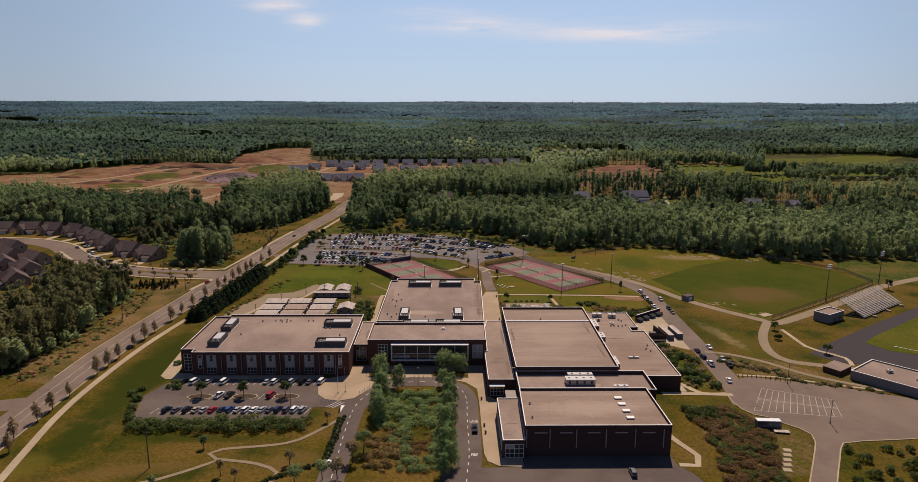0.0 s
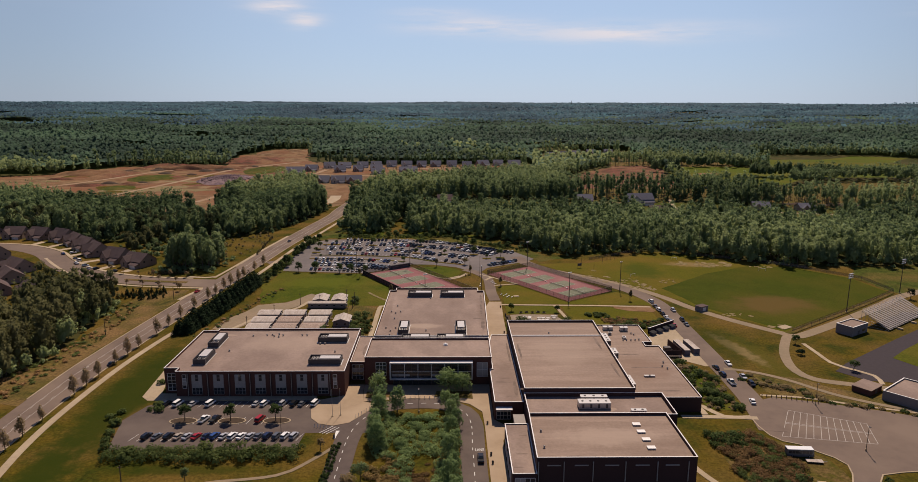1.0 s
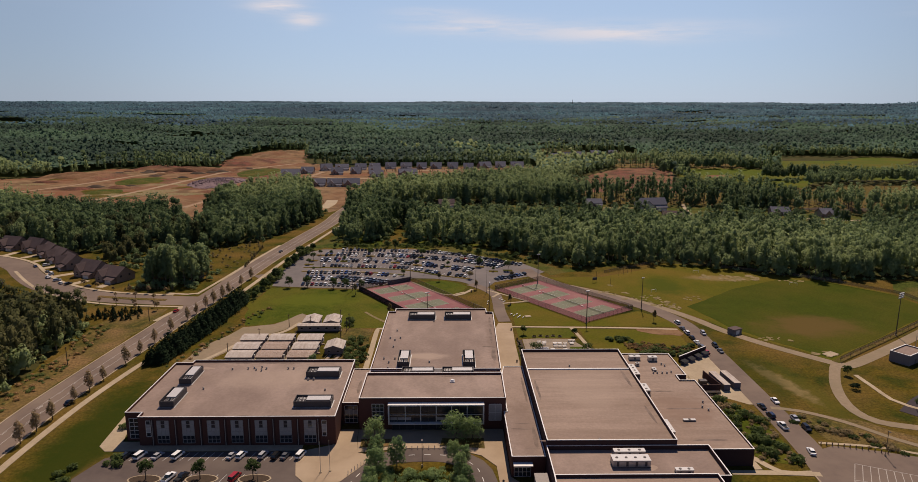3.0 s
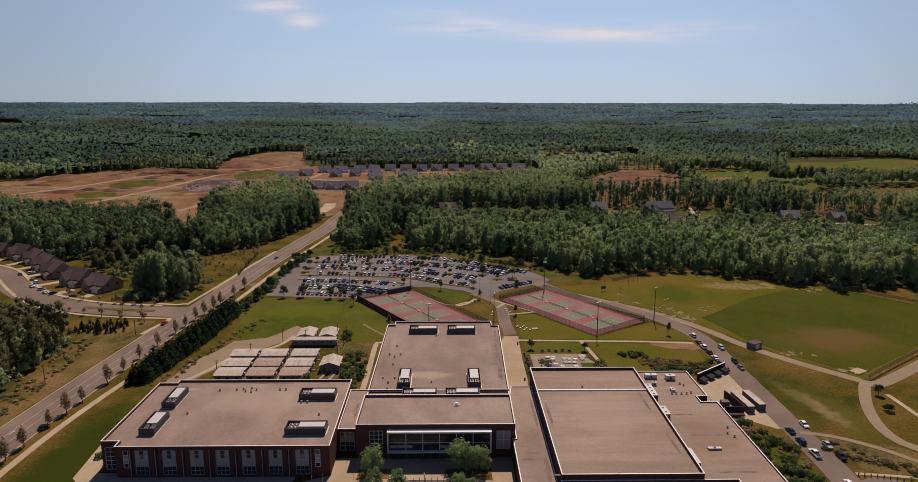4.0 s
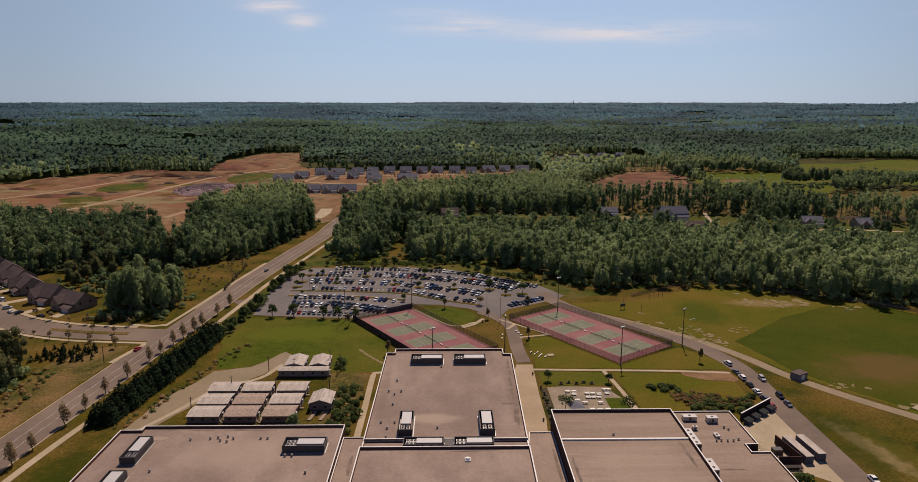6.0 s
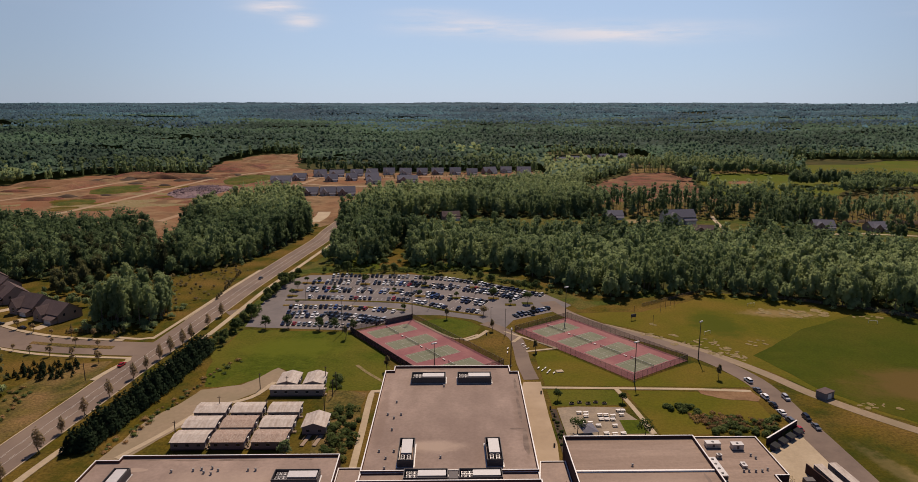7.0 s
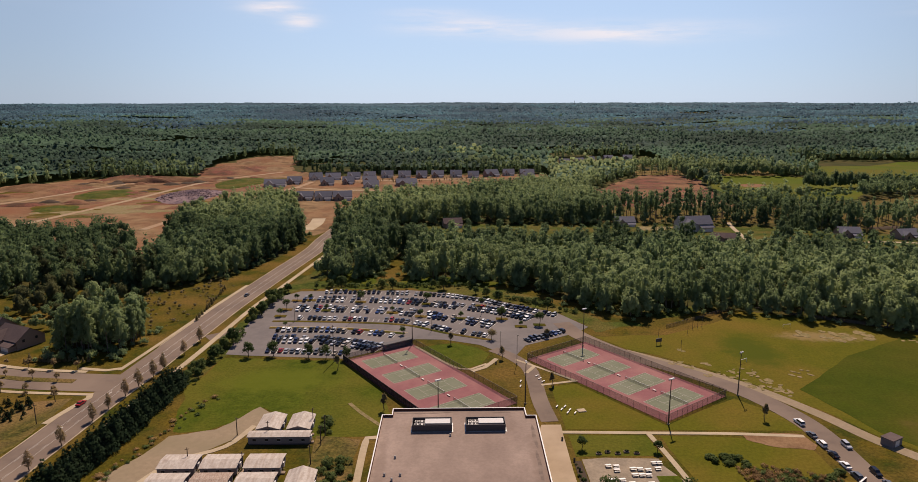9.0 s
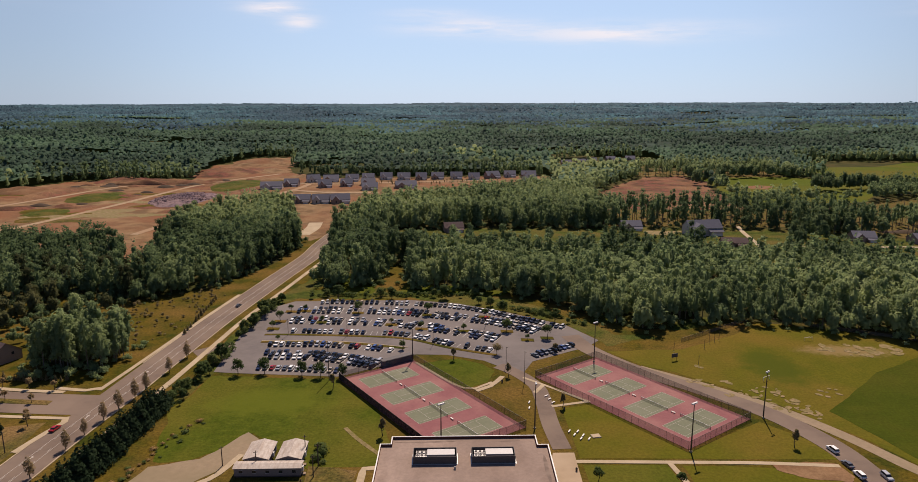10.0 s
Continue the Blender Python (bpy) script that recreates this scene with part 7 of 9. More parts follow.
def tennis(cx, cy, ang, spacing, hu, hv, screened):
    u = Vector((math.cos(radians(ang)), math.sin(radians(ang))))
    v = Vector((u.y, -u.x))
    c = Vector((cx, cy))

    def at(a, b):
        p = c + u * a + v * b
        return (p.x, p.y)
    surf = tagged(part("tennis_surface", Shape().prism([at(-hu, -hv), at(-hu, hv), at(hu, hv), at(hu, -hv)], -0.2, 0.12), COURT_RED), "red acrylic surface of four tennis courts", "tennis court", kind="structure")
    for k in range(4):
        o = (k - 1.5) * spacing
        tagged(part("tennis_court", Shape().prism([at(o - 5.49, -11.9), at(o - 5.49, 11.9), at(o + 5.49, 11.9), at(o + 5.49, -11.9)], 0.05, 0.135), COURT_GREEN), "green tennis court inside a red surround", "tennis court", kind="structure")
        L = Shape()
        for a0, b0, a1, b1 in ((-5.49, -11.9, -5.49, 11.9), (5.49, -11.9, 5.49, 11.9), (-4.12, -11.9, -4.12, 11.9), (4.12, -11.9, 4.12, 11.9), (-5.49, -11.9, 5.49, -11.9), (-5.49, 11.9, 5.49, 11.9), (-4.12, -6.4, 4.12, -6.4), (-4.12, 6.4, 4.12, 6.4), (0, -6.4, 0, 6.4)):
            L.beam((*at(o + a0, b0), 0.137), (*at(o + a1, b1), 0.137), 0.09, 0.006 + 0.002 * (b0 == b1))
        tagged(part("court_line", L, LINEPAINT), "white lines of a tennis court", "court marking", kind="structure")
        net = thing("tennis_net", "dark tennis net between two posts", "tennis net", group="tennis nets")
        a, b = at(o - 6.4, 0), at(o + 6.4, 0)
        part("net", Shape().beam((*a, 0.15), (*b, 0.15), 0.06, 0.92), NETCORD, net)
        part("band", Shape().beam((*a, 1.072), (*b, 1.072), 0.09, 0.09), WHITE, net, "white top band")
        for p in (a, b):
            part("post", Shape().bar((*p, 0.12), (*p, 1.22), 0.07, 0.07, 6), STEELPOLE, net)
    for o in (-0.5, 0.5, 0.0):
        bn = thing("court_bench", "low pink-white bench between tennis courts", "bench", (*at(o * 2 * spacing * 0.98 + (0.7 if o == 0 else 0), 0), 0.12), ang, group="court benches")
        part("seat", Shape().box(-0.9, -0.22, 0.42, 0.9, 0.22, 0.48), WHITE, bn)
        for q in (-0.7, 0.7):
            part("leg", Shape().box(q - 0.05, -0.18, 0, q + 0.05, 0.18, 0.419), STEELPOLE, bn)
    # fence: posts, rails and wire, side by side
    fence = thing("tennis_fence", "tall chain-link fence with steel posts round the tennis courts", "fence")
    corners = [(-hu, -hv), (-hu, hv), (hu, hv), (hu, -hv)]
    for k in range(4):
        p, q = Vector(corners[k]), Vector(corners[(k + 1) % 4])
        n = int((q - p).length / 3.05)
        dark = screened and k == 3
        wire = WINDSCREEN if dark else MESHWIRE
        A, B = at(*p), at(*q)
        part("screen" if dark else "wire", Shape().beam((*A, 0.1), (*B, 0.1), 0.03, 2.9), wire, fence)
        part("rail", Shape().beam((*A, 3.0), (*B, 3.0), 0.07, 0.07), STEELPOLE, fence)
        post = None
        for i in range(n):
            w = p.lerp(q, i / n)
            x, y = at(*w)
            if post is None:
                post = Shape().bar((0, 0, -0.1), (0, 0, 3.08), 0.05, 0.05, 5).mesh("post", STEELPOLE)
            ob = part("post", post, STEELPOLE, fence)
            ob.location = (x, y, 0)
    return at


tennis(60.3, 440.6, 125.0, 18.4, 38.2, 18.9, False)
tennis(-23.7, 438.3, 123.6, 19.3, 39.5, 18.5, True)


# ---- lamps and poles ----
LAMPWHITE = mat("lamp_housing", (0.7, 0.68, 0.66), (0.6, 0.58, 0.56), 2.0, rough=0.4)


def flood(label, x, y, h, heads=4, turn=0.0, group="floodlight poles", wide=2.6):
    t = thing("floodlight_pole", label, "light pole", (x, y, 0), turn, group)
    part("pole", Shape().bar((0, 0, -0.2), (0, 0, h), 0.28, 0.13, 8), STEELPOLE, t)
    part("base", Shape().bar((0, 0, -0.2), (0, 0, 0.5), 0.5, 0.5, 8), CONCRETE, t)
    rows = 1 if heads <= 4 else 3
    for r in range(rows):
        z = h - 0.2 - 1.1 * r
        arm = part("crossarm", Shape().box(-wide / 2, -0.09, z, wide / 2, 0.09, z + 0.16), STEELPOLE, t)
        n = heads // rows
        for i in range(n):
            f = -wide / 2 + wide * (i + 0.5) / n
            part("lamp_head", Shape().box(f - 0.27, -0.42, z + 0.18, f + 0.27, 0.2, z + 0.62), LAMPWHITE, arm)
    return t


for x, y, h, n, tr in ((102.8, 421.0, 18.2, 2, 40), (67.0, 397.0, 17.6, 4, 30), (51.7, 477.5, 18.5, 4, 30), (-17.2, 405.0, 14.5, 4, 30), (-30.5, 481, 18, 4, 30), (16.6, 415, 17.2, 2, 90)):
    flood("tall dark floodlight pole beside the tennis courts", x, y, h, n, tr)
for x, y, h in ((219, 377, 22), (274, 415, 21)):
    flood("tall stadium floodlight pole with a lamp rack", x, y, h, 12, 30, "stadium floodlights", 4.4)


def lot_lamp(x, y, h, turn=0.0, label="slim car park lamp post with one head"):
    t = thing("lamp_post", label, "lamp post", (x, y, 0), turn, "car park lamps")
    part("pole", Shape().bar((0, 0, 0), (0, 0, h), 0.12, 0.08, 6), STEELPOLE, t)
    part("base", Shape().bar((0, 0, -0.1), (0, 0, 0.8), 0.3, 0.3, 8), CONCRETE, t)
    part("lamp_head", Shape().box(-0.2, -1.0, h - 0.05, 0.2, 0.1, h + 0.13), STEELPOLE, t)
    return t


for x, y, h, tr in ((-61.8, 237.6, 9.5, 0), (-14.4, 256, 9.5, 0), (11.5, 473.5, 9, 40), (17.5, 455, 14, 20), (-21.5, 501, 8.5, 0), (-35.5, 497, 8.5, 0), (-95, 517, 8.5, 0), (-65, 515, 8.5, 0), (139.5, 261, 9, 0), (138, 226, 9, 0), (-44, 536, 9, 0), (-80, 553, 9, 0), (6, 530, 9, 0)):
    lot_lamp(x, y, h, tr)
for x, y, h in ((-97.5, 196.6, 13), (-180.7, 265.5, 9), (-64.9, 459.6, 17.5), (-173.9, 341, 9), (-57.4, 384.6, 7.5), (-62.5, 398, 7.5), (-88.2, 392, 7), (-76.4, 389, 7), (-58.5, 372, 7), (-98, 372, 6.5), (-79.5, 369, 6.5), (-107, 352, 6.5), (-164.3, 402, 8), (-57, 391, 8)):
    p = thing("utility_pole", "weathered wooden utility pole", "utility pole", (x, y, 0), 20, "utility poles")
    part("shaft", Shape().bar((0, 0, -0.2), (0, 0, h), 0.2, 0.13, 7), WOODPOLE, p)
    part("crossarm", Shape().box(-0.7, -0.06, h - 0.7, 0.7, 0.06, h - 0.55), WOODPOLE, p)
for x, y in ((-46.4, 252.6), (-43.6, 253.6)):
    f = thing("flagpole", "slim pale flagpole without a flag", "flagpole", (x, y, 0.2), 0, "flagpoles")
    part("pole", Shape().bar((0, 0, 0), (0, 0, 10.5), 0.1, 0.05, 8), METAL, f)
    part("base", Shape().bar((0, 0, 0), (0, 0, 0.25), 0.45, 0.4, 10), CONCRETE, f)
    part("finial", Shape().bar((0, 0, 10.5), (0, 0, 10.7), 0.1, 0.06, 8), YELLOW, f)
b0 = thing("bollard", "short pale bollard at the plaza edge", "bollard", (0, 0, 0), 0, "bollards")
part("post", Shape().bar((0, 0, 0), (0, 0, 1.0), 0.11, 0.11, 8), COPING, b0)
part("cap", Shape().bar((0, 0, 1.0), (0, 0, 1.1), 0.13, 0.06, 8), DARKMETAL, b0)
spots_b = [(-37.6 + 0.85 * k, 251.6 + 1.35 * k) for k in range(8)] + [(-24 + 1.9 * k, 267.0 + 0.04 * k) for k in range(12)] + [(-51.5 + 1.1 * k, 244.4 - 0.25 * k) for k in range(6)]
for i, (x, y) in enumerate(spots_b):
    if i == 0:
        b0.matrix_basis = pose(x, y, 0.2)
    else:
        copy_thing(b0, pose(x, y, 0.2))
g0 = thing("guard_post", "weathered wooden post along the bus lot", "post", (0, 0, 0), 0, "guard posts")
part("post", Shape().box(-0.12, -0.12, -0.1, 0.12, 0.12, 1.2), WOODPOLE, g0)
part("cap", Shape().box(-0.15, -0.15, 1.203, 0.15, 0.15, 1.26), WOODPOLE, g0)
for k in range(12):
    m = pose(122 + 1.75 * k, 268.6 - 0.35 * k - 0.02 * k * k, 0)
    if k == 0:
        g0.matrix_basis = m
    else:
        copy_thing(g0, m)
fp = None
for k in range(46):
    f = k / 45
    x, y = (100 + 52 * f * 2, 502 + 34 * f * 2) if f < 0.5 else (152 + 98 * (f - 0.5) * 2, 536 - 56 * (f - 0.5) * 2)
    if fp is None:
        fp = thing("field_fence_post", "thin dark post of the outfield fence", "fence post", (x, y, 0), 0, "outfield fence posts")
        part("post", Shape().bar((0, 0, -0.1), (0, 0, 1.9), 0.06, 0.05, 5), STEELPOLE, fp)
        part("cap", Shape().bar((0, 0, 1.9), (0, 0, 1.96), 0.07, 0.04, 5), STEELPOLE, fp)
    else:
        copy_thing(fp, pose(x, y, 0))
ff = thing("outfield_fence", "low dark wire fence round the outfield", "fence")
part("wire", Shape().beam((100, 502, 0.05), (152, 536, 0.05), 0.03, 1.75), MESHWIRE, ff)
part("wire", Shape().beam((152, 536, 0.05), (250, 480, 0.05), 0.03, 1.75), MESHWIRE, ff)
part("rail", Shape().beam((100, 502, 1.82), (152, 536, 1.82), 0.07, 0.07), STEELPOLE, ff)
part("rail", Shape().beam((152, 536, 1.82), (250, 480, 1.82), 0.07, 0.07), STEELPOLE, ff)
for x, y in ((92, 489), (97.6, 472.5), (108, 493), (113, 500), (116, 501), (119, 503)):
    p = thing("batting_cage_post", "tall bare post of the batting cage", "post", (x, y, 0), 0, "batting cage posts")
    part("post", Shape().bar((0, 0, -0.1), (0, 0, 4.6), 0.09, 0.09, 6), STEELPOLE, p)
    part("foot", Shape().bar((0, 0, -0.1), (0, 0, 0.12), 0.25, 0.22, 8), CONCRETE, p)
MAST_Z = ground_z(761, 4300)
tw = thing("radio_mast", "thin lattice radio mast on the horizon", "mast", (761, 4300, MAST_Z))
part("mast", Shape().bar((0, 0, 0), (0, 0, 104 - MAST_Z), 2.4, 1.5, 4), STEELPOLE, tw)
part("antenna", Shape().bar((0, 0, 104 - MAST_Z), (0, 0, 110 - MAST_Z), 0.7, 0.4, 4), STEELPOLE, tw)

# ---- parked cars ----
PAINTS = {}
for nm, col, rg in (("white", (0.78, 0.77, 0.76), 0.25), ("silver", (0.46, 0.46, 0.48), 0.25), ("black", (0.012, 0.012, 0.014), 0.2), ("grey", (0.13, 0.135, 0.15), 0.25), ("blue", (0.03, 0.07, 0.22), 0.25), ("red", (0.34, 0.02, 0.025), 0.25), ("navy", (0.015, 0.022, 0.06), 0.22), ("beige", (0.36, 0.30, 0.24), 0.3)):
    PAINTS[nm] = mat(nm + "_car_paint", col, tuple(v * 0.92 for v in col), 1.0, rough=rg, metal=0.25 if nm in ("silver", "grey") else 0.0)
CARGLASS = mat("tinted_car_glass", (0.02, 0.024, 0.03), (0.016, 0.02, 0.026), 1.0, rough=0.06)
LIGHTLENS = mat("car_lamp_lens", (0.6, 0.58, 0.55), (0.5, 0.48, 0.46), 2.0, rough=0.15)
TAILRED = mat("red_tail_lamp", (0.3, 0.02, 0.02), (0.26, 0.02, 0.02), 2.0, rough=0.2)
BODIES = {"sedan": ((-2.35, 0.42), (2.3, 0.36), (2.38, 0.62), (2.2, 0.8), (1.15, 0.93), (-1.75, 0.98), (-2.3, 0.95), (-2.4, 0.65)), "suv": ((-2.3, 0.45), (2.25, 0.42), (2.36, 0.72), (2.2, 0.98), (1.25, 1.08), (-2.2, 1.1), (-2.36, 1.05), (-2.38, 0.7)),
          "pickup": ((-2.8, 0.55), (2.7, 0.5), (2.82, 0.8), (2.65, 1.05), (1.6, 1.14), (-2.75, 1.12), (-2.85, 0.9), (-2.85, 0.7)), "van": ((-2.5, 0.45), (2.4, 0.42), (2.5, 0.72), (2.35, 1.0), (1.7, 1.12), (-2.45, 1.12), (-2.55, 1.05), (-2.55, 0.7))}
CABINS = {"sedan": (1.1, -1.75, 0.35, -1.15, 0.95, 1.44), "suv": (1.15, -2.25, 0.55, -1.95, 1.09, 1.72), "pickup": (1.5, -0.9, 0.85, -0.65, 1.13, 1.82), "van": (1.65, -2.45, 0.95, -2.25, 1.12, 1.9)}


def hull(profile, half, top_in=0.1):
    n = len(profile)
    zmid = (min(z for _, z in profile) + max(z for _, z in profile)) / 2
    vs = [(x, s * (half - (top_in if z > zmid + 0.1 else 0.0)), z) for s in (-1, 1) for x, z in profile]
    return Shape().add(vs, [tuple(range(n)), tuple(range(2 * n - 1, n - 1, -1))] + [(i, n + i, n + (i + 1) % n, (i + 1) % n) for i in range(n)])


def car(kind, colour, x, y, turn, full=True, group="parked cars", z=0.09):
    b = thing("car", "%s %s parked on asphalt" % (colour, {"suv": "sport utility vehicle", "sedan": "four-door sedan", "pickup": "pickup truck", "van": "passenger van"}[kind]), "car", (x, y, z), turn, group)
    half = 1.0 if kind in ("pickup", "van") else 0.92
    part("body", hull(BODIES[kind], half), PAINTS[colour], b)
    x0, x1, t0, t1, z0, z1 = CABINS[kind]
    i0, i1 = half - 0.12, half - 0.28
    gv = [(x0, -i0, z0), (x0, i0, z0), (x1, i0, z0), (x1, -i0, z0), (t0, -i1, z1), (t0, i1, z1), (t1, i1, z1), (t1, -i1, z1)]
    part("window_glass", Shape().add(gv, [(3, 2, 1, 0), (4, 5, 6, 7), (0, 1, 5, 4), (1, 2, 6, 5), (2, 3, 7, 6), (3, 0, 4, 7)]), CARGLASS, b, "dark tinted glass")
    part("roof", Shape().prism([(t0 + 0.05, -i1 - 0.02), (t0 + 0.05, i1 + 0.02), (t1 - 0.05, i1 + 0.02), (t1 - 0.05, -i1 - 0.02)], z1 + 0.002, z1 + 0.06), PAINTS[colour], b)
    wx = 1.75 if kind == "pickup" else 1.42
    if full:
        for sx in (-wx, wx):
            for sy in (-1, 1):
                w = part("wheel", Shape().bar((sx, sy * (half - 0.2), 0.33), (sx, sy * (half + 0.02), 0.33), 0.34, 0.34, 10), BLACK, b)
                part("rim", Shape().bar((sx, sy * (half + 0.02), 0.33), (sx, sy * (half + 0.035), 0.33), 0.2, 0.18, 8), METAL, w)
        e = BODIES[kind][3][0] - 0.02
        for sy in (-1, 1):
            part("headlight", Shape().box(e - 0.1, sy * (half - 0.28) - 0.18, 0.66, e + 0.1, sy * (half - 0.28) + 0.18, 0.8), LIGHTLENS, b)
            part("tail_lamp", Shape().box(-BODIES[kind][7][0] * -1 - 0.02, sy * (half - 0.26) - 0.14, 0.74, -BODIES[kind][7][0] * -1 + 0.1, sy * (half - 0.26) + 0.14, 0.88), TAILRED, b)
        if kind == "pickup":
            part("load_bed", Shape().box(-2.7, -0.78, 1.125, -1.0, 0.78, 1.15), BLACK, b, "dark open load bed")
    else:
        part("underbody", Shape().box(-wx - 0.34, -half + 0.02, 0.02, wx + 0.34, half - 0.02, 0.5), BLACK, b)
    return b


MASTERS = {}
CARRNG = random.Random(8)
MIX = ["white"] * 5 + ["silver"] * 4 + ["black"] * 9 + ["grey"] * 6 + ["blue"] + ["red"] + ["navy"] * 4 + ["beige"]


def park(kind, colour, x, y, turn, full, group):
    key = (kind, colour, full, group)
    if key in MASTERS:
        return copy_thing(MASTERS[key], pose(x, y, 0.09, 0, 0, turn))
    MASTERS[key] = car(kind, colour, x, y, turn, full, group)
    return MASTERS[key]


# front car park: cars nose-in, slightly raked
for x, y, k, c in ((-112, 262.6, "suv", "black"), (-107.6, 262.9, "van", "white"), (-101.8, 262.7, "sedan", "silver"), (-95.2, 262.8, "van", "white"), (-77.4, 262.7, "sedan", "silver"), (-74.3, 262.7, "suv", "white"), (-67.2, 262.8, "suv", "silver"), (-62.8, 262.4, "suv", "black"), (-59.8, 262.4, "sedan", "grey"), (-54.8, 262.8, "van", "white"),
                   (-92.9, 249.6, "pickup", "white"), (-88.9, 249.6, "pickup", "black"), (-72.5, 249.6, "van", "red")):
    park(k, c, x, y, 74, True, "front car park cars")
for i, (x, k, c) in enumerate(((-108.4, "suv", "black"), (-104.9, "sedan", "grey"), (-100.8, "suv", "black"), (-97.4, "sedan", "beige"), (-94.4, "sedan", "silver"), (-91.2, "sedan", "red"), (-87.7, "sedan", "navy"), (-84.8, "suv", "blue"), (-81.7, "sedan", "silver"), (-78.6, "suv", "white"), (-75.6, "sedan", "white"), (-72.5, "sedan", "silver"),
                          (-69.6, "sedan", "grey"), (-66.5, "suv", "navy"), (-63.2, "suv", "grey"), (-60.3, "suv", "white"), (-57.2, "suv", "silver"))):
    park(k, c, x, 236.9, 74, True, "front car park cars")
for x, y, k, c, tr in ((7.4, 221.2, "pickup", "black", 90), (-41.2, 197.6, "suv", "white", 62), (56.4, 192.0, "suv", "grey", 90), (-152.8, 303, "sedan", "black", 92), (-156.5, 418, "sedan", "red", 84), (-134.5, 566, "sedan", "grey", 82)):
    park(k, c, x, y, tr, True, "cars on the drives")
# along the service road
for x, y, k, c, tr in ((114.6, 297.3, "sedan", "black", 92), (114.5, 289.6, "suv", "navy", 92), (114.9, 281.2, "pickup", "white", 92), (122.0, 302, "sedan", "white", 270), (122.3, 287, "sedan", "silver", 270), (122.6, 279.4, "suv", "black", 270), (115.8, 263.2, "sedan", "white", 80), (115.0, 396.4, "suv", "white", 98), (114.6, 387, "sedan", "grey", 94), (114.6, 380.6, "suv", "white", 92),
                       (114.7, 373.6, "sedan", "black", 92), (114.7, 366.8, "sedan", "white", 92), (114.6, 360.4, "suv", "grey", 92), (122.5, 379.4, "suv", "silver", 270), (121.8, 362.2, "suv", "black", 270), (121.6, 355.2, "sedan", "grey", 270), (114.6, 354, "sedan", "red", 92)):
    park(k, c, x, y, tr, True, "cars along the service road")
# rear car park: curved rows
ROWS_B = [([(-90, 571), (-73.9, 571), (-36.1, 567), (-2.5, 557.5), (28, 536), (46, 523.5)], 0, 0.93), ([(-100, 556.5), (-68.2, 555.6), (-38.5, 551.6), (-6.4, 540.8), (15.1, 531.6), (33, 517.5)], 2.7, 0.9), ([(-100, 539.5), (-59.3, 535.6), (-31.1, 528.8), (-4.1, 515.8), (12, 507.5)], 2.7, 0.76),
          ([(-96, 522.2), (-66.5, 519.6), (-36.5, 515.2), (-13, 501.2), (7.5, 491.6)], 0, 0.7), ([(-103, 502.6), (-80, 501.8), (-60.8, 499), (-39.5, 493)], 0, 0.93), ([(-102, 488.6), (-81.2, 487.8), (-60, 482.4), (-45.5, 475.6)], 2.7, 0.9), ([(-101, 473.2), (-88.5, 472.8), (-62, 469)], 0, 0.92), ([(23.5, 483.4), (36.7, 492), (45, 498)], 0, 1.0)]
ISL = [(-102, 555), (-104, 538), (-105, 526), (-64, 552), (-81, 535.5), (-44, 531), (-28, 524), (16, 519), (25, 506), (35, 508.5), (6, 543), (-6, 520), (-94, 555.5), (-25, 547)]
baylines = Shape()
for pts, two, fill in ROWS_B:
    L = smooth_line(pts, 0.25)
    gone, last = 0.0, L[0]
    for i in range(1, len(L) - 1):
        gone += (L[i] - last).length
        last = L[i]
        if gone < 2.75:
            continue
        gone = 0.0
        d = (L[i + 1] - L[i - 1]).normalized()
        s = Vector((d.y, -d.x))
        ang = math.degrees(math.atan2(s.y, s.x))
        for side in ((-1, 1) if two else (0,)):
            p = L[i] + s * (two * side)
            q0, q1 = p + d * 1.37 - s * 2.5, p + d * 1.37 + s * 2.5
            baylines.beam((q0.x, q0.y, 0.07), (q1.x, q1.y, 0.07), 0.12, 0.032)
            if CARRNG.random() > fill or min(math.hypot(p.x - a, p.y - b) for a, b in ISL) < 3.6:
                continue
            kind = CARRNG.choice(["sedan"] * 5 + ["suv"] * 4 + ["pickup"])
            park(kind, CARRNG.choice(MIX), p.x, p.y, ang + (180 if CARRNG.random() < 0.4 else 0) + CARRNG.uniform(-2, 2), False, "rear car park cars")
tagged(part("road_marking", baylines, WHITE), "white parking bay lines of the rear car park", "road marking", kind="structure")

# ---- portable classrooms ----
PORTWALL = mat("grey_portable_siding", (0.24, 0.20, 0.185), (0.20, 0.168, 0.155), 1.2, rough=0.8, stretch=(1, 1, 4))
PORTROOF = mat("pale_metal_roof", (0.47, 0.41, 0.36), (0.38, 0.32, 0.275), 1.2, rough=0.6, c=(0.33, 0.265, 0.22), scale2=0.25, stretch=(4, 0.6, 1), mottle=0.12)
PORTRUST = mat("rust_streaked_roof", (0.38, 0.30, 0.245), (0.22, 0.135, 0.095), 1.3, rough=0.6, spread=0.35, stretch=(4, 0.6, 1), mottle=0.15)
WOODDECK = mat("weathered_deck_boards", (0.30, 0.225, 0.165), (0.24, 0.175, 0.13), 1.5, rough=0.9)


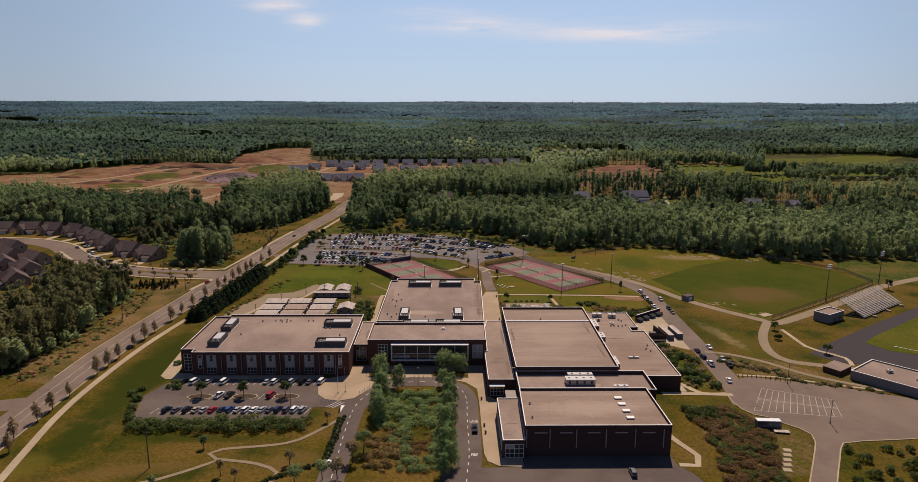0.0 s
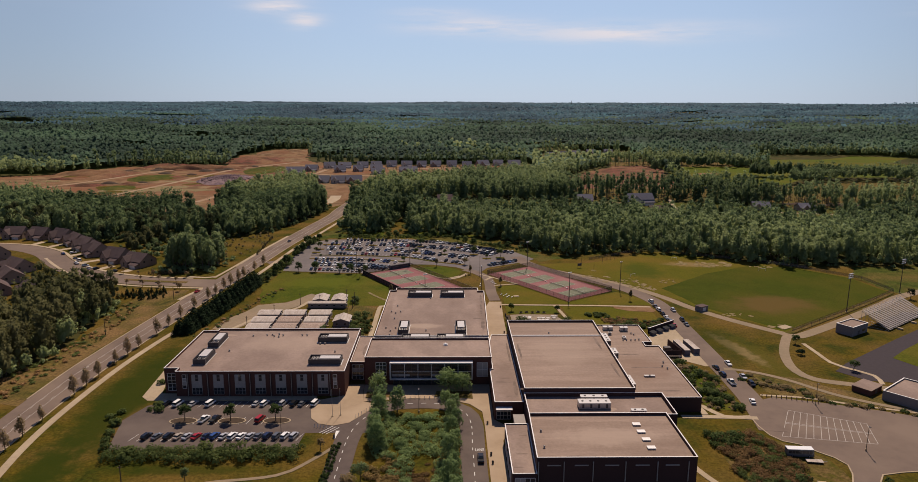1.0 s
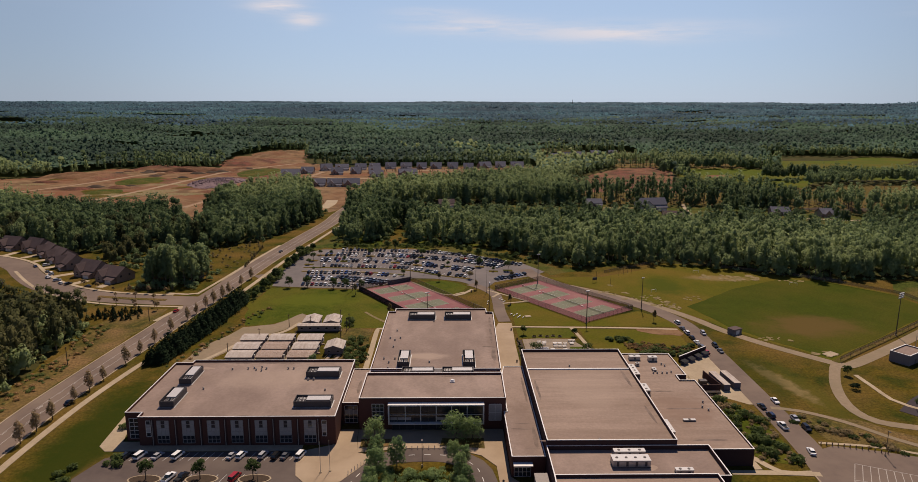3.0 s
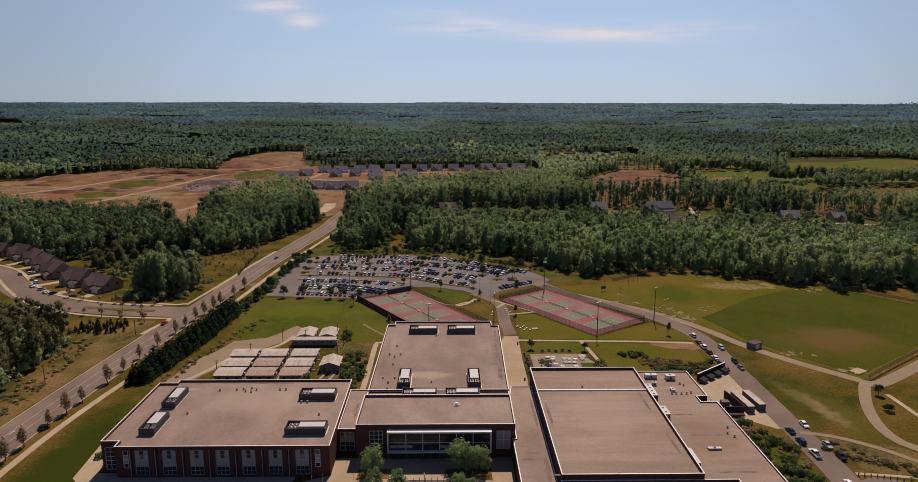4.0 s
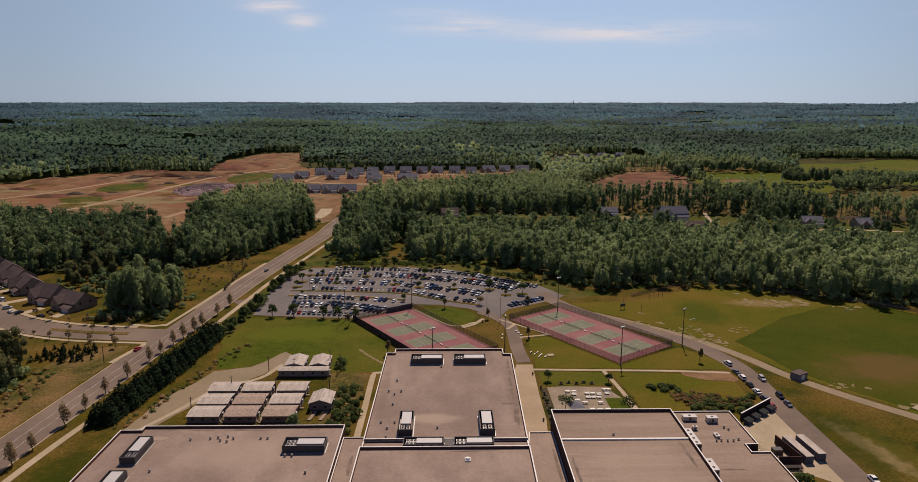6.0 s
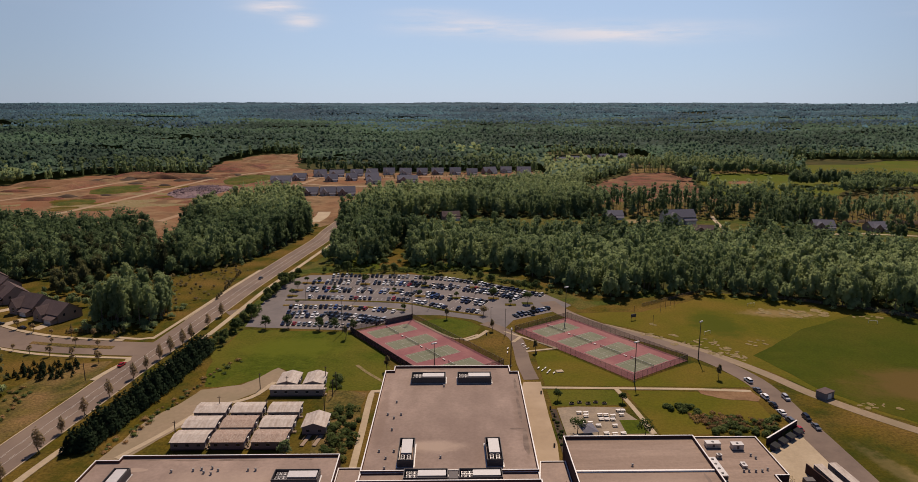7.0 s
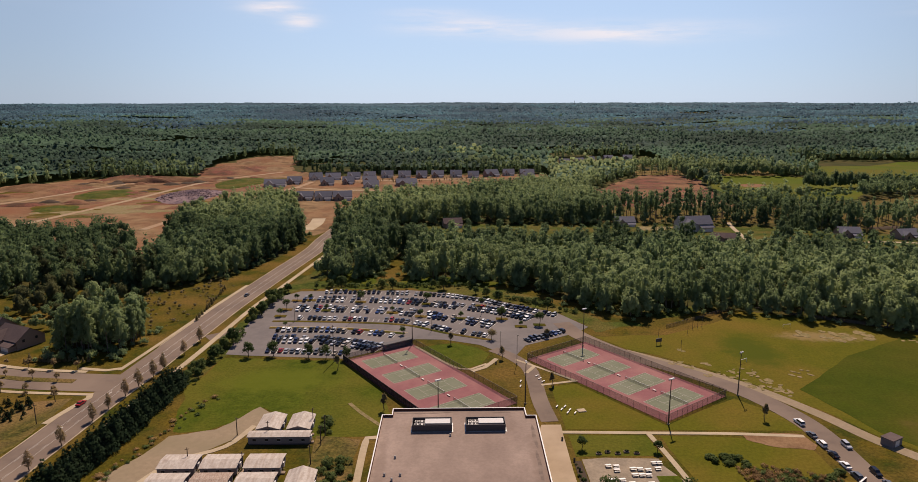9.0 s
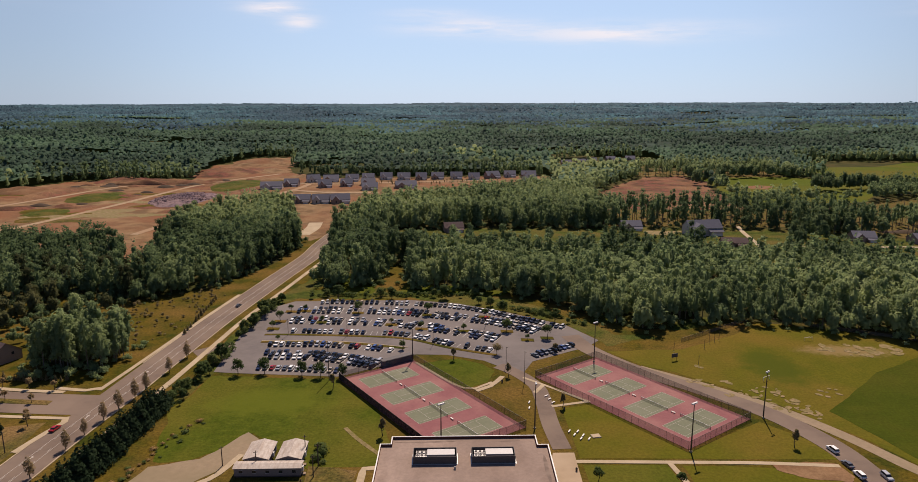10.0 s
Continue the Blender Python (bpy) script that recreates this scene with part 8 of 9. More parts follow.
def gable(b, x0, y0, x1, y1, eave, ridge, axis, wall, roof, over=0.35, base=0.5):
    """Walls with gable ends and two roof slopes with thickness."""
    if axis == "x":
        prof = [(y0, base), (y1, base), (y1, eave), ((y0 + y1) / 2, ridge), (y0, eave)]
        vs = [(x, p, z) for x in (x0, x1) for p, z in prof]
    else:
        prof = [(x0, base), (x1, base), (x1, eave), ((x0 + x1) / 2, ridge), (x0, eave)]
        vs = [(p, y, z) for y in (y0, y1) for p, z in prof]
    part("wall", Shape().add(vs, [(4, 3, 2, 1, 0), (5, 6, 7, 8, 9)] + [(i, (i + 1) % 5, 5 + (i + 1) % 5, 5 + i) for i in range(5)]), wall, b)
    t = 0.14
    for s in (0, 1):
        if axis == "x":
            m, e = (y0 + y1) / 2, (y0 - over if s == 0 else y1 + over)
            ez = eave - (ridge - eave) * over / ((y1 - y0) / 2)
            q = [(x0 - over, e, ez), (x1 + over, e, ez), (x1 + over, m, ridge), (x0 - over, m, ridge)]
        else:
            m, e = (x0 + x1) / 2, (x0 - over if s == 0 else x1 + over)
            ez = eave - (ridge - eave) * over / ((x1 - x0) / 2)
            q = [(e, y0 - over, ez), (e, y1 + over, ez), (m, y1 + over, ridge), (m, y0 - over, ridge)]
        vs = [(a, c, z + 0.02) for a, c, z in q] + [(a, c, z + 0.02 + t) for a, c, z in q]
        part("roof_slope", Shape().add(vs, [(0, 1, 2, 3), (7, 6, 5, 4), (0, 4, 5, 1), (1, 5, 6, 2), (2, 6, 7, 3), (3, 7, 4, 0)]), roof, b)


def portable(x0, y0, x1, y1, roof, axis="x", eave=3.0, ridge=3.6, label="portable classroom with pale metal roof"):
    b = thing("portable_classroom", label, "portable classroom", group="portable classrooms")
    gable(b, x0, y0, x1, y1, eave, ridge, axis, PORTWALL, roof)
    part("skirting", Shape().box(x0 + 0.1, y0 + 0.1, 0, x1 - 0.1, y1 - 0.1, 0.49), DARKMETAL, b)
    n = max(2, int((x1 - x0) / 3.6))
    for i in range(n):
        cx = x0 + (x1 - x0) * (i + 0.5) / n
        w = part("window", Shape().box(cx - 0.55, y0 - 0.03, 1.4, cx + 0.55, y0 - 0.002, 2.4), GLASS, b)
        part("window_frame", Shape().box(cx - 0.62, y0 - 0.05, 1.32, cx + 0.62, y0 - 0.031, 1.4).box(cx - 0.62, y0 - 0.05, 2.4, cx + 0.62, y0 - 0.031, 2.48), FRAMEPAINT, w)
    d = part("door", Shape().box(x1 + 0.002, y0 + 1.0, 0.5, x1 + 0.05, y0 + 2.0, 2.55), FRAMEPAINT, b, "pale door")
    part("door_handle", Shape().box(x1 + 0.05, y0 + 1.1, 1.5, x1 + 0.1, y0 + 1.2, 1.56), METAL, d)
    part("wall_air_conditioner", Shape().box(x1 + 0.002, (y0 + y1) / 2 - 0.6, 1.0, x1 + 0.55, (y0 + y1) / 2 + 0.6, 2.6), COPING, b, "white wall-hung air conditioner")
    st = part("steps", Shape().box(x1 + 0.06, y0 + 0.9, 0, x1 + 1.3, y0 + 2.1, 0.45), WOODDECK, b)
    for s in (0.95, 2.05):
        part("handrail", Shape().beam((x1 + 0.1, y0 + s, 1.3), (x1 + 1.3, y0 + s, 1.3), 0.06, 0.06), WOODDECK, st)
    return b


for j, (y0, y1) in enumerate(((365.2, 373.4), (353.6, 362.2), (343.0, 351.4))):
    for i, (x0, x1) in enumerate(((-105.2, -93.9), (-91.8, -80.6), (-78, -66.8))):
        rust = (j == 2 and i >= 1) or (j == 1 and i == 1)
        portable(x0, y0, x1, y1, PORTRUST if rust else PORTROOF, label="portable classroom with rust-streaked roof" if rust else "portable classroom with pale metal roof")
portable(-82.3, 384.9, -61.4, 389.0, PORTROOF, eave=3.1, ridge=3.5, label="long narrow portable classroom with white roof")
portable(-80.9, 390.4, -72.9, 401.5, PORTROOF, "y", 3.1, 4.2, "gabled portable classroom with white roof")
portable(-70.2, 390.4, -62.4, 401.5, PORTROOF, "y", 3.1, 4.2, "gabled portable classroom with white roof")
portable(-63, 352.8, -54.7, 363, PORTROOF, "y", 3.2, 4.6, "gabled portable classroom with dark walls")
for x in (-93.2, -79.8):
    d = thing("deck_walkway", "raised wooden walkway between portable classrooms", "walkway", (0, 0, 0))
    part("deck", Shape().box(x, 343, 0.35, x + 0.9, 374, 0.45), WOODDECK, d)
    for y in (344, 352, 360, 368, 373.5):
        part("post", Shape().box(x + 0.05, y, 0, x + 0.17, y + 0.12, 1.3), WOODDECK, d)
    part("handrail", Shape().box(x + 0.05, 343, 1.303, x + 0.17, 374, 1.37), WOODDECK, d)
rp = thing("ramp", "wooden access ramp beside the gabled classroom", "ramp")
for q, xx in enumerate((-61.6, -57.4)):
    part("ramp_board", Shape().beam((xx, 345, 0.1), (xx + 1.4, 352.6, 0.1), 1.4, 0.3), WOODDECK, rp)
    part("handrail", Shape().beam((xx - 0.7, 345, 1.1), (xx + 0.7, 352.6, 1.1), 0.08, 0.1), WOODDECK, rp)

# ---- houses ----
SHINGLE = mat("brown_grey_roof_shingles", (0.120, 0.088, 0.084), (0.09, 0.066, 0.064), 1.5, c=(0.125, 0.092, 0.086), scale2=0.2, rough=0.9, bump=0.3)
SHINGLE2 = mat("blue_grey_shingles", (0.165, 0.160, 0.185), (0.130, 0.126, 0.150), 1.5, rough=0.9, bump=0.3)
SIDING = mat("tan_house_siding", (0.30, 0.215, 0.175), (0.25, 0.18, 0.145), 1.5, rough=0.85, stretch=(1, 1, 4))
SIDING2 = mat("pale_house_siding", (0.46, 0.42, 0.39), (0.40, 0.36, 0.33), 1.5, rough=0.85, stretch=(1, 1, 4))


def house(label, x, y, lx, ly, turn, eave=5.2, ridge=9.0, roof=SHINGLE, wall=SIDING, group="houses", z=0.0):
    h = thing("house", label, "house", (x, y, z), turn, group)
    gable(h, -lx / 2, -ly / 2, lx / 2, ly / 2, eave, ridge, "x", wall, roof, 0.5, -0.3)
    gable(h, -lx * 0.42, -ly / 2 - 2.6, -lx * 0.05, -ly * 0.1, eave * 0.95, ridge * 0.86, "y", wall, roof, 0.4, -0.28)
    part("garage_wing", Shape().box(lx * 0.1, -ly / 2 - 3.4, -0.3, lx * 0.46, -ly / 2 - 0.01, eave * 0.55), wall, h)
    part("garage_roof", Shape().add([(lx * 0.06, -ly / 2 - 3.9, eave * 0.55), (lx * 0.5, -ly / 2 - 3.9, eave * 0.55), (lx * 0.5, -ly / 2 - 0.02, eave * 0.85), (lx * 0.06, -ly / 2 - 0.02, eave * 0.85), (lx * 0.06, -ly / 2 - 3.9, eave * 0.55 + 0.15), (lx * 0.5, -ly / 2 - 3.9, eave * 0.55 + 0.15), (lx * 0.5, -ly / 2 - 0.02, eave * 0.85 + 0.15), (lx * 0.06, -ly / 2 - 0.02, eave * 0.85 + 0.15)],
                                    [(0, 3, 2, 1), (4, 5, 6, 7), (0, 1, 5, 4), (1, 2, 6, 5), (2, 3, 7, 6), (3, 0, 4, 7)]), roof, h)
    part("garage_door", Shape().box(lx * 0.14, -ly / 2 - 3.46, 0.05, lx * 0.42, -ly / 2 - 3.405, 2.3), FRAMEPAINT, h, "pale garage door")
    for wx, wz in ((-lx * 0.23, 1.2), (-lx * 0.23, eave * 0.55), (lx * 0.3, eave * 0.72)):
        yy = -ly / 2 - (2.66 if wx < 0 else 0.06)
        w = part("window", Shape().box(wx - 0.7, yy, wz, wx + 0.7, yy + 0.05, wz + 1.2), GLASS, h)
        part("window_frame", Shape().box(wx - 0.8, yy - 0.03, wz - 0.08, wx + 0.8, yy - 0.002, wz), FRAMEPAINT, w)
    for wy in (-ly * 0.25, ly * 0.2):
        part("window", Shape().box(lx / 2 + 0.002, wy - 0.6, 3.2, lx / 2 + 0.05, wy + 0.6, 4.5), GLASS, h)
    return h


HL = [(-222, 487, 17, 14, 160), (-243, 500, 16, 14, 155), (-268, 521, 17, 14, 140), (-286, 541, 16, 14, 140), (-303, 558, 16, 13, 140), (-322, 572, 16, 13, 150), (-345, 580, 16, 13, 165), (-368, 584, 16, 13, 175), (-392, 586, 16, 13, 180), (-336, 506, 16, 14, -30), (-320, 480, 17, 14, -40), (-296, 470, 17, 14, -40),
      (-286, 444, 17, 14, -45), (-306, 452, 16, 14, -45), (-276, 415, 17, 14, -50), (-300, 425, 17, 14, -40), (-362, 520, 16, 14, -20), (-350, 480, 16, 14, -20), (-333, 448, 17, 14, -30), (-225, 412, 17, 14, -20), (-250, 412, 16, 13, -30), (-330, 418, 16, 14, -30), (-385, 530, 16, 14, -10), (-378, 495, 16, 14, -15)]
for k, (x, y, lx, ly, tr) in enumerate(HL):
    house("suburban house with brown-grey shingled roof", x, y, lx * 1.05, ly, tr + (180 if tr > 90 else 0) + (k * 7) % 13 - 6, 4.4, 9.2 + (k * 3 % 4) * 0.3, SHINGLE, SIDING)
for x, y, k, c, tr in ((-252, 476, "sedan", "white", 140), (-258, 483, "suv", "silver", 30), (-271, 499, "van", "white", 140), (-277, 505, "sedan", "grey", 140), (-246, 474, "suv", "black", 60), (-288, 523, "suv", "white", 50), (-231, 468.5, "sedan", "black", 160), (-268, 490, "pickup", "white", 135), (-294, 520, "sedan", "blue", 135)):
    park(k, c, x, y, tr, False, "cars among the houses")
for k, (x, y, tr) in enumerate(((-242, 479, 60), (-262, 498, 45), (-281, 521, 45), (-300, 541, 50), (-316, 553, 60), (-222, 474, 75), (-336, 560, 80))):
    dd = part("driveway", Shape().prism([(-2.7, -7), (2.7, -7), (2.7, 6), (-2.7, 6)], -0.1, 0.12), CONCRETE)
    dd.matrix_basis = pose(x, y, 0, 0, 0, tr - 90)
    tagged(dd, "pale concrete driveway of a house", "driveway", kind="structure")
FH = [(-246, 1092, 26, 15, 6), (-226, 1122, 18, 15, 0), (-205, 1168, 17, 14, 20), (-180, 1172, 20, 15, 8), (-150, 1178, 17, 14, 0), (-178, 1108, 17, 14, 10), (-128, 1190, 16, 14, 0), (-150, 1120, 15, 14, 0), (-102, 1196, 16, 14, 0), (-122, 1130, 18, 15, 8), (-76, 1196, 17, 14, 0), (-50, 1192, 15, 14, 0), (-114, 1078, 19, 15, 5), (-26, 1200, 17, 14, 0), (2, 1200, 16, 14, 0), (-68, 1098, 26, 16, 10),
      (28, 1190, 15, 13, 0), (56, 1208, 19, 15, 20), (84, 1222, 16, 14, 0), (112, 1216, 20, 15, 0), (108, 1172, 16, 14, 30), (-180, 968, 18, 14, 0), (-158, 966, 18, 14, 5), (-136, 966, 20, 15, 10)]
for k, (x, y, lx, ly, tr) in enumerate(FH):
    house("new house with blue-grey roof beside the building site", x, y, lx * 1.08, ly, tr, 4.6, 9.8 + k % 3 * 0.4, SHINGLE2, SIDING if k % 2 else SIDING2, "new houses")
house("large house in a woodland clearing", 210, 768, 30, 15, 8, 7.0, 13, SHINGLE2, SIDING2, "houses in the woods")
house("low house with a brown roof in a woodland clearing", 219, 722, 20, 12, -10, 3.2, 6.5, SHINGLE, SIDING, "houses in the woods")
house("house half hidden by woods", -8, 790, 17, 12, 10, 4.2, 8.2, SHINGLE, SIDING, "houses in the woods")
for x, y, tr in ((154, 794, 0), (334, 738, -8), (378, 728, 6), (206, 1422, 0), (236, 1440, 10), (262, 1466, 0), (306, 1500, 5), (346, 1506, -6)):
    house("house with a grey roof among trees", x, y, 18, 13, tr, 4.0, 8.2, SHINGLE2, SIDING, "houses in the woods")
strip("road", "pale drive to a house in the woods", [(258, 806), (250, 775), (240, 725), (236, 705)], 4, 0.16, CONCRETE)
strip("road", "pale drive in the woods", [(-58, 757), (-44, 756), (-30, 757)], 5, 0.2, CONCRETE)
strip("road", "pale lane along the woodland clearing", [(270, 716), (310, 708), (350, 712), (400, 700)], 4, 0.18, CONCRETE)
strip("road", "concrete pad at the end of the road", [(-141, 776), (-138, 806), (-140, 836)], 13, 0.12, CONCRETE)
strip("road", "pale track beside far houses", [(330, 1390), (372, 1440), (398, 1500)], 9, 0.2, SAND)

# ---- stadium ----
TRACK = mat("dark_running_track", (0.052, 0.041, 0.045), (0.043, 0.035, 0.038), 0.6, rough=0.9)
BLEACHER = mat("aluminium_bleacher", (0.27, 0.235, 0.215), (0.21, 0.185, 0.17), 1.5, rough=0.5, metal=0.3)
tagged(part("running_track", Shape().prism([(166, 294), (176, 303), (219, 334), (263, 364), (340, 415), (340, 250), (232, 268), (205, 276), (190, 280), (174, 284)], -0.2, 0.1), TRACK), "dark asphalt running track", "running track", kind="structure")
tagged(part("playing_field", Shape().prism([(201, 309), (213, 319), (252, 347), (338, 405), (338, 300), (240, 285), (218, 292), (206, 298)], -0.1, 0.15), LAWN), "green infield of the running track", "field", kind="structure")
tl = Shape()
for k in range(5):
    tl.beam((212 + 22 * k, 304 + 15 * k, 0.13), (228 + 22 * k, 290 + 15 * k, 0.13), 0.3, 0.03)
tagged(part("field_marking", tl, WHITE), "white yard lines on the infield", "field marking", kind="structure")
bl = thing("bleachers", "tall aluminium grandstand beside the track", "grandstand", (223, 344.6, 0), 35.8)
W, ROWSB = 47.0, 16
for k in range(ROWSB):
    y, z = 1.0 + k * 0.85, 0.9 + k * 0.42
    part("seat_plank", Shape().box(0, y, z + 0.3, W, y + 0.32, z + 0.36), BLEACHER, bl)
    part("foot_plank", Shape().box(0, y - 0.5, z - 0.03, W, y - 0.02, z), BLEACHER, bl)
for k in range(11):
    x = W * k / 10
    part("frame", Shape().beam((x, 0.5, 0.0), (x, 1.0 + ROWSB * 0.85, 0.0), 0.12, 0.1).bar((x, 0.6, 0.3), (x, 1 + ROWSB * 0.85, 0.6 + ROWSB * 0.42), 0.09, 0.09, 5).bar((x, 0.8 + ROWSB * 0.85, 0), (x, 0.8 + ROWSB * 0.85, 0.9 + ROWSB * 0.42), 0.1, 0.1, 5), METAL, bl)
for y, z in ((0.2, 1.9), (1.1 + ROWSB * 0.85, 1.6 + ROWSB * 0.42)):
    part("guard_rail", Shape().beam((0, y, z), (W, y, z), 0.08, 0.08).beam((0, y, z - 0.6), (W, y, z - 0.6), 0.06, 0.06), BLEACHER, bl)
for x in (8, 25, 42):
    part("stair", Shape().box(x - 0.7, -2.6, 0, x + 0.7, -0.3, 0.9), CONCRETE, bl)
pb = thing("field_house", "grey block building with a flat roof beside the grandstand", "building", (202.7, 344.6, 0), 32)
FHP = [(-7.2, -4.2), (7.2, -4.2), (7.2, 4.2), (-7.2, 4.2)]
GREYBLOCK = mat("grey_block_wall", (0.19, 0.165, 0.165), (0.16, 0.138, 0.138), 2.0, rough=0.9, stretch=(1, 1, 3))
part("wall", Shape().prism(FHP, -0.2, 4.4), GREYBLOCK, pb)
part("parapet", ring(FHP, 0, 0.3, 4.4, 4.9), GREYBLOCK, pb)
part("coping", ring(FHP, -0.08, 0.36, 4.903, 5.0), COPING, pb)
part("roof", Shape().prism(offset(FHP, 0.31), 4.4, 4.46), ROOF, pb)
part("door", Shape().box(-2, -4.28, 0, -0.6, -4.202, 2.2), DARKMETAL, pb)
part("window", Shape().box(2, -4.26, 1.2, 5, -4.202, 2.4), GLASS, pb)
ch = thing("changing_house", "long grey block building with a flat roof", "building", (0, 0, 0))
CHP = [(168.3, 265.4), (192.5, 237.5), (209.5, 250.5), (184.8, 277.6)]
part("wall", Shape().prism(CHP, -0.2, 3.5), GREYBLOCK, ch)
part("parapet", ring(CHP, 0, 0.3, 3.5, 4.0), GREYBLOCK, ch)
part("coping", ring(CHP, -0.08, 0.36, 4.003, 4.1), COPING, ch)
part("roof", Shape().prism(offset(CHP, 0.31), 3.5, 3.56), ROOF, ch)
cabinet_unit("sheet-metal unit on a low flat roof", 184, 264, 3.56, 2, 1.6, 1.2)
cabinet_unit("sheet-metal unit on a low flat roof", 192, 255, 3.56, 4.5, 1.6, 1.0)
tn = thing("storage_shed", "low shed with a pale flat roof", "shed", (167.6, 274.2, 0), 35)
part("wall", Shape().box(-5, -3.6, 0, 5, 3.6, 2.3), BRICK, tn)
part("roof", Shape().box(-5.3, -3.9, 2.303, 5.3, 3.9, 2.5), ROOF, tn)
part("door", Shape().box(-1, -3.66, 0, 1, -3.602, 2.0), DARKMETAL, tn)
sh = thing("equipment_shed", "small dark shed on the edge of the playing field", "shed", (139, 381, 0), 28)
part("wall", Shape().box(-2.9, -2.0, 0, 2.9, 2.0, 2.7), GREYBLOCK, sh)
part("roof", Shape().box(-3.1, -2.2, 2.703, 3.1, 2.2, 2.88), SHINGLE, sh)
part("door", Shape().box(-1.2, -2.06, 0, 1.2, -2.002, 2.2), FRAMEPAINT, sh)
sc = thing("scoreboard", "small dark scoreboard on two posts", "scoreboard", (88.6, 478, 0), 20)
part("panel", Shape().box(-1.6, -0.12, 1.6, 1.6, 0.12, 3.4), DARKMETAL, sc)
for x in (-1.2, 1.2):
    part("post", Shape().bar((x, 0.16, -0.1), (x, 0.16, 3.2), 0.09, 0.09, 6), STEELPOLE, sc)
pd = thing("pitching_pad", "white rectangular pad beside the field corner", "pad", (172, 352, 0.13), 30)
part("slab", Shape().box(-3.4, -2.2, 0, 3.4, 2.2, 0.12), CONCRETE, pd)
part("mat", Shape().box(-2.8, -1.7, 0.123, 2.8, 1.7, 0.14), CONCRETE, pd)
for x, y, tr in ((163, 502, 10), (214, 470, -20), (120, 455, 30)):
    g = thing("practice_backstop", "low white practice frame on the field", "sports frame", (x, y, 0.1), tr, "practice frames")
    part("bar", Shape().box(-2.2, -0.08, 1.6, 2.2, 0.08, 1.75), COPING, g)
    for q in (-2.1, 2.1):
        part("leg", Shape().bar((q, 0, 0), (q, 0, 1.599), 0.07, 0.07, 6), COPING, g)

ff = thing("field_fence", "dark chain-link fence round the playing field", "fence", (0, 0, 0))
FENCE = [(171, 342.6), (187.3, 354.4), (213.7, 373), (243.5, 394.8), (270.3, 415.3), (268.4, 445.1), (244.4, 472), (226, 488)]
for (xa, ya), (xb, yb) in zip(FENCE, FENCE[1:]):
    part("mesh_panel", Shape().beam((xa, ya, 1.0), (xb, yb, 1.0), 0.03, 1.9), MESHWIRE, ff)
    part("top_rail", Shape().beam((xa, ya, 2.0), (xb, yb, 2.0), 0.08, 0.08), DARKMETAL, ff)
    n = int(math.hypot(xb - xa, yb - ya) / 7)
    for k in range(n):
        px, py = xa + (xb - xa) * k / n, ya + (yb - ya) * k / n
        part("post", Shape().bar((px, py - 0.06, -0.1), (px, py - 0.06, 2.1), 0.07, 0.07, 6), DARKMETAL, ff)

# ---- service yard ----
DUMP = mat("dark_blue_steel_bin", (0.026, 0.04, 0.095), (0.03, 0.036, 0.07), 2.0, rough=0.5)
STEELBOX = mat("dark_container_steel", (0.10, 0.098, 0.125), (0.075, 0.072, 0.09), 1.5, rough=0.6)
scr = thing("screen_wall", "dark brick screen wall round the waste bins", "wall")
part("wall", Shape().beam((98, 343.5, 0), (115, 356.5, 0), 0.4, 2.6), BRICK2, scr)
part("coping", Shape().beam((98, 343.5, 2.603), (115, 356.5, 2.603), 0.5, 0.12), COPING, scr)
for k in range(4):
    x, y = 99.6 + 4.3 * k, 340.6 + 3.3 * k
    d = thing("waste_bin", "dark blue steel waste container with sloping lid", "dumpster", (x, y, 0.08), 37, "waste containers")
    part("tub", Shape().add([(-1.6, -0.9, 0.1), (1.6, -0.9, 0.1), (1.6, 0.9, 0.1), (-1.6, 0.9, 0.1), (-1.7, -1.2, 1.4), (1.7, -1.2, 1.4), (1.7, 1.0, 1.9), (-1.7, 1.0, 1.9)], [(3, 2, 1, 0), (4, 5, 6, 7), (0, 1, 5, 4), (1, 2, 6, 5), (2, 3, 7, 6), (3, 0, 4, 7)]), DUMP, d)
    part("lid", Shape().add([(-1.75, -1.25, 1.43), (1.75, -1.25, 1.43), (1.75, 1.05, 1.94), (-1.75, 1.05, 1.94), (-1.75, -1.25, 1.5), (1.75, -1.25, 1.5), (1.75, 1.05, 2.01), (-1.75, 1.05, 2.01)], [(3, 2, 1, 0), (4, 5, 6, 7), (0, 1, 5, 4), (1, 2, 6, 5), (2, 3, 7, 6), (3, 0, 4, 7)]), BLACK, d, "black plastic lid")
    for s in (-1.5, 1.5):
        part("skid", Shape().box(s - 0.1, -0.9, 0, s + 0.1, 0.9, 0.099), BLACK, d)
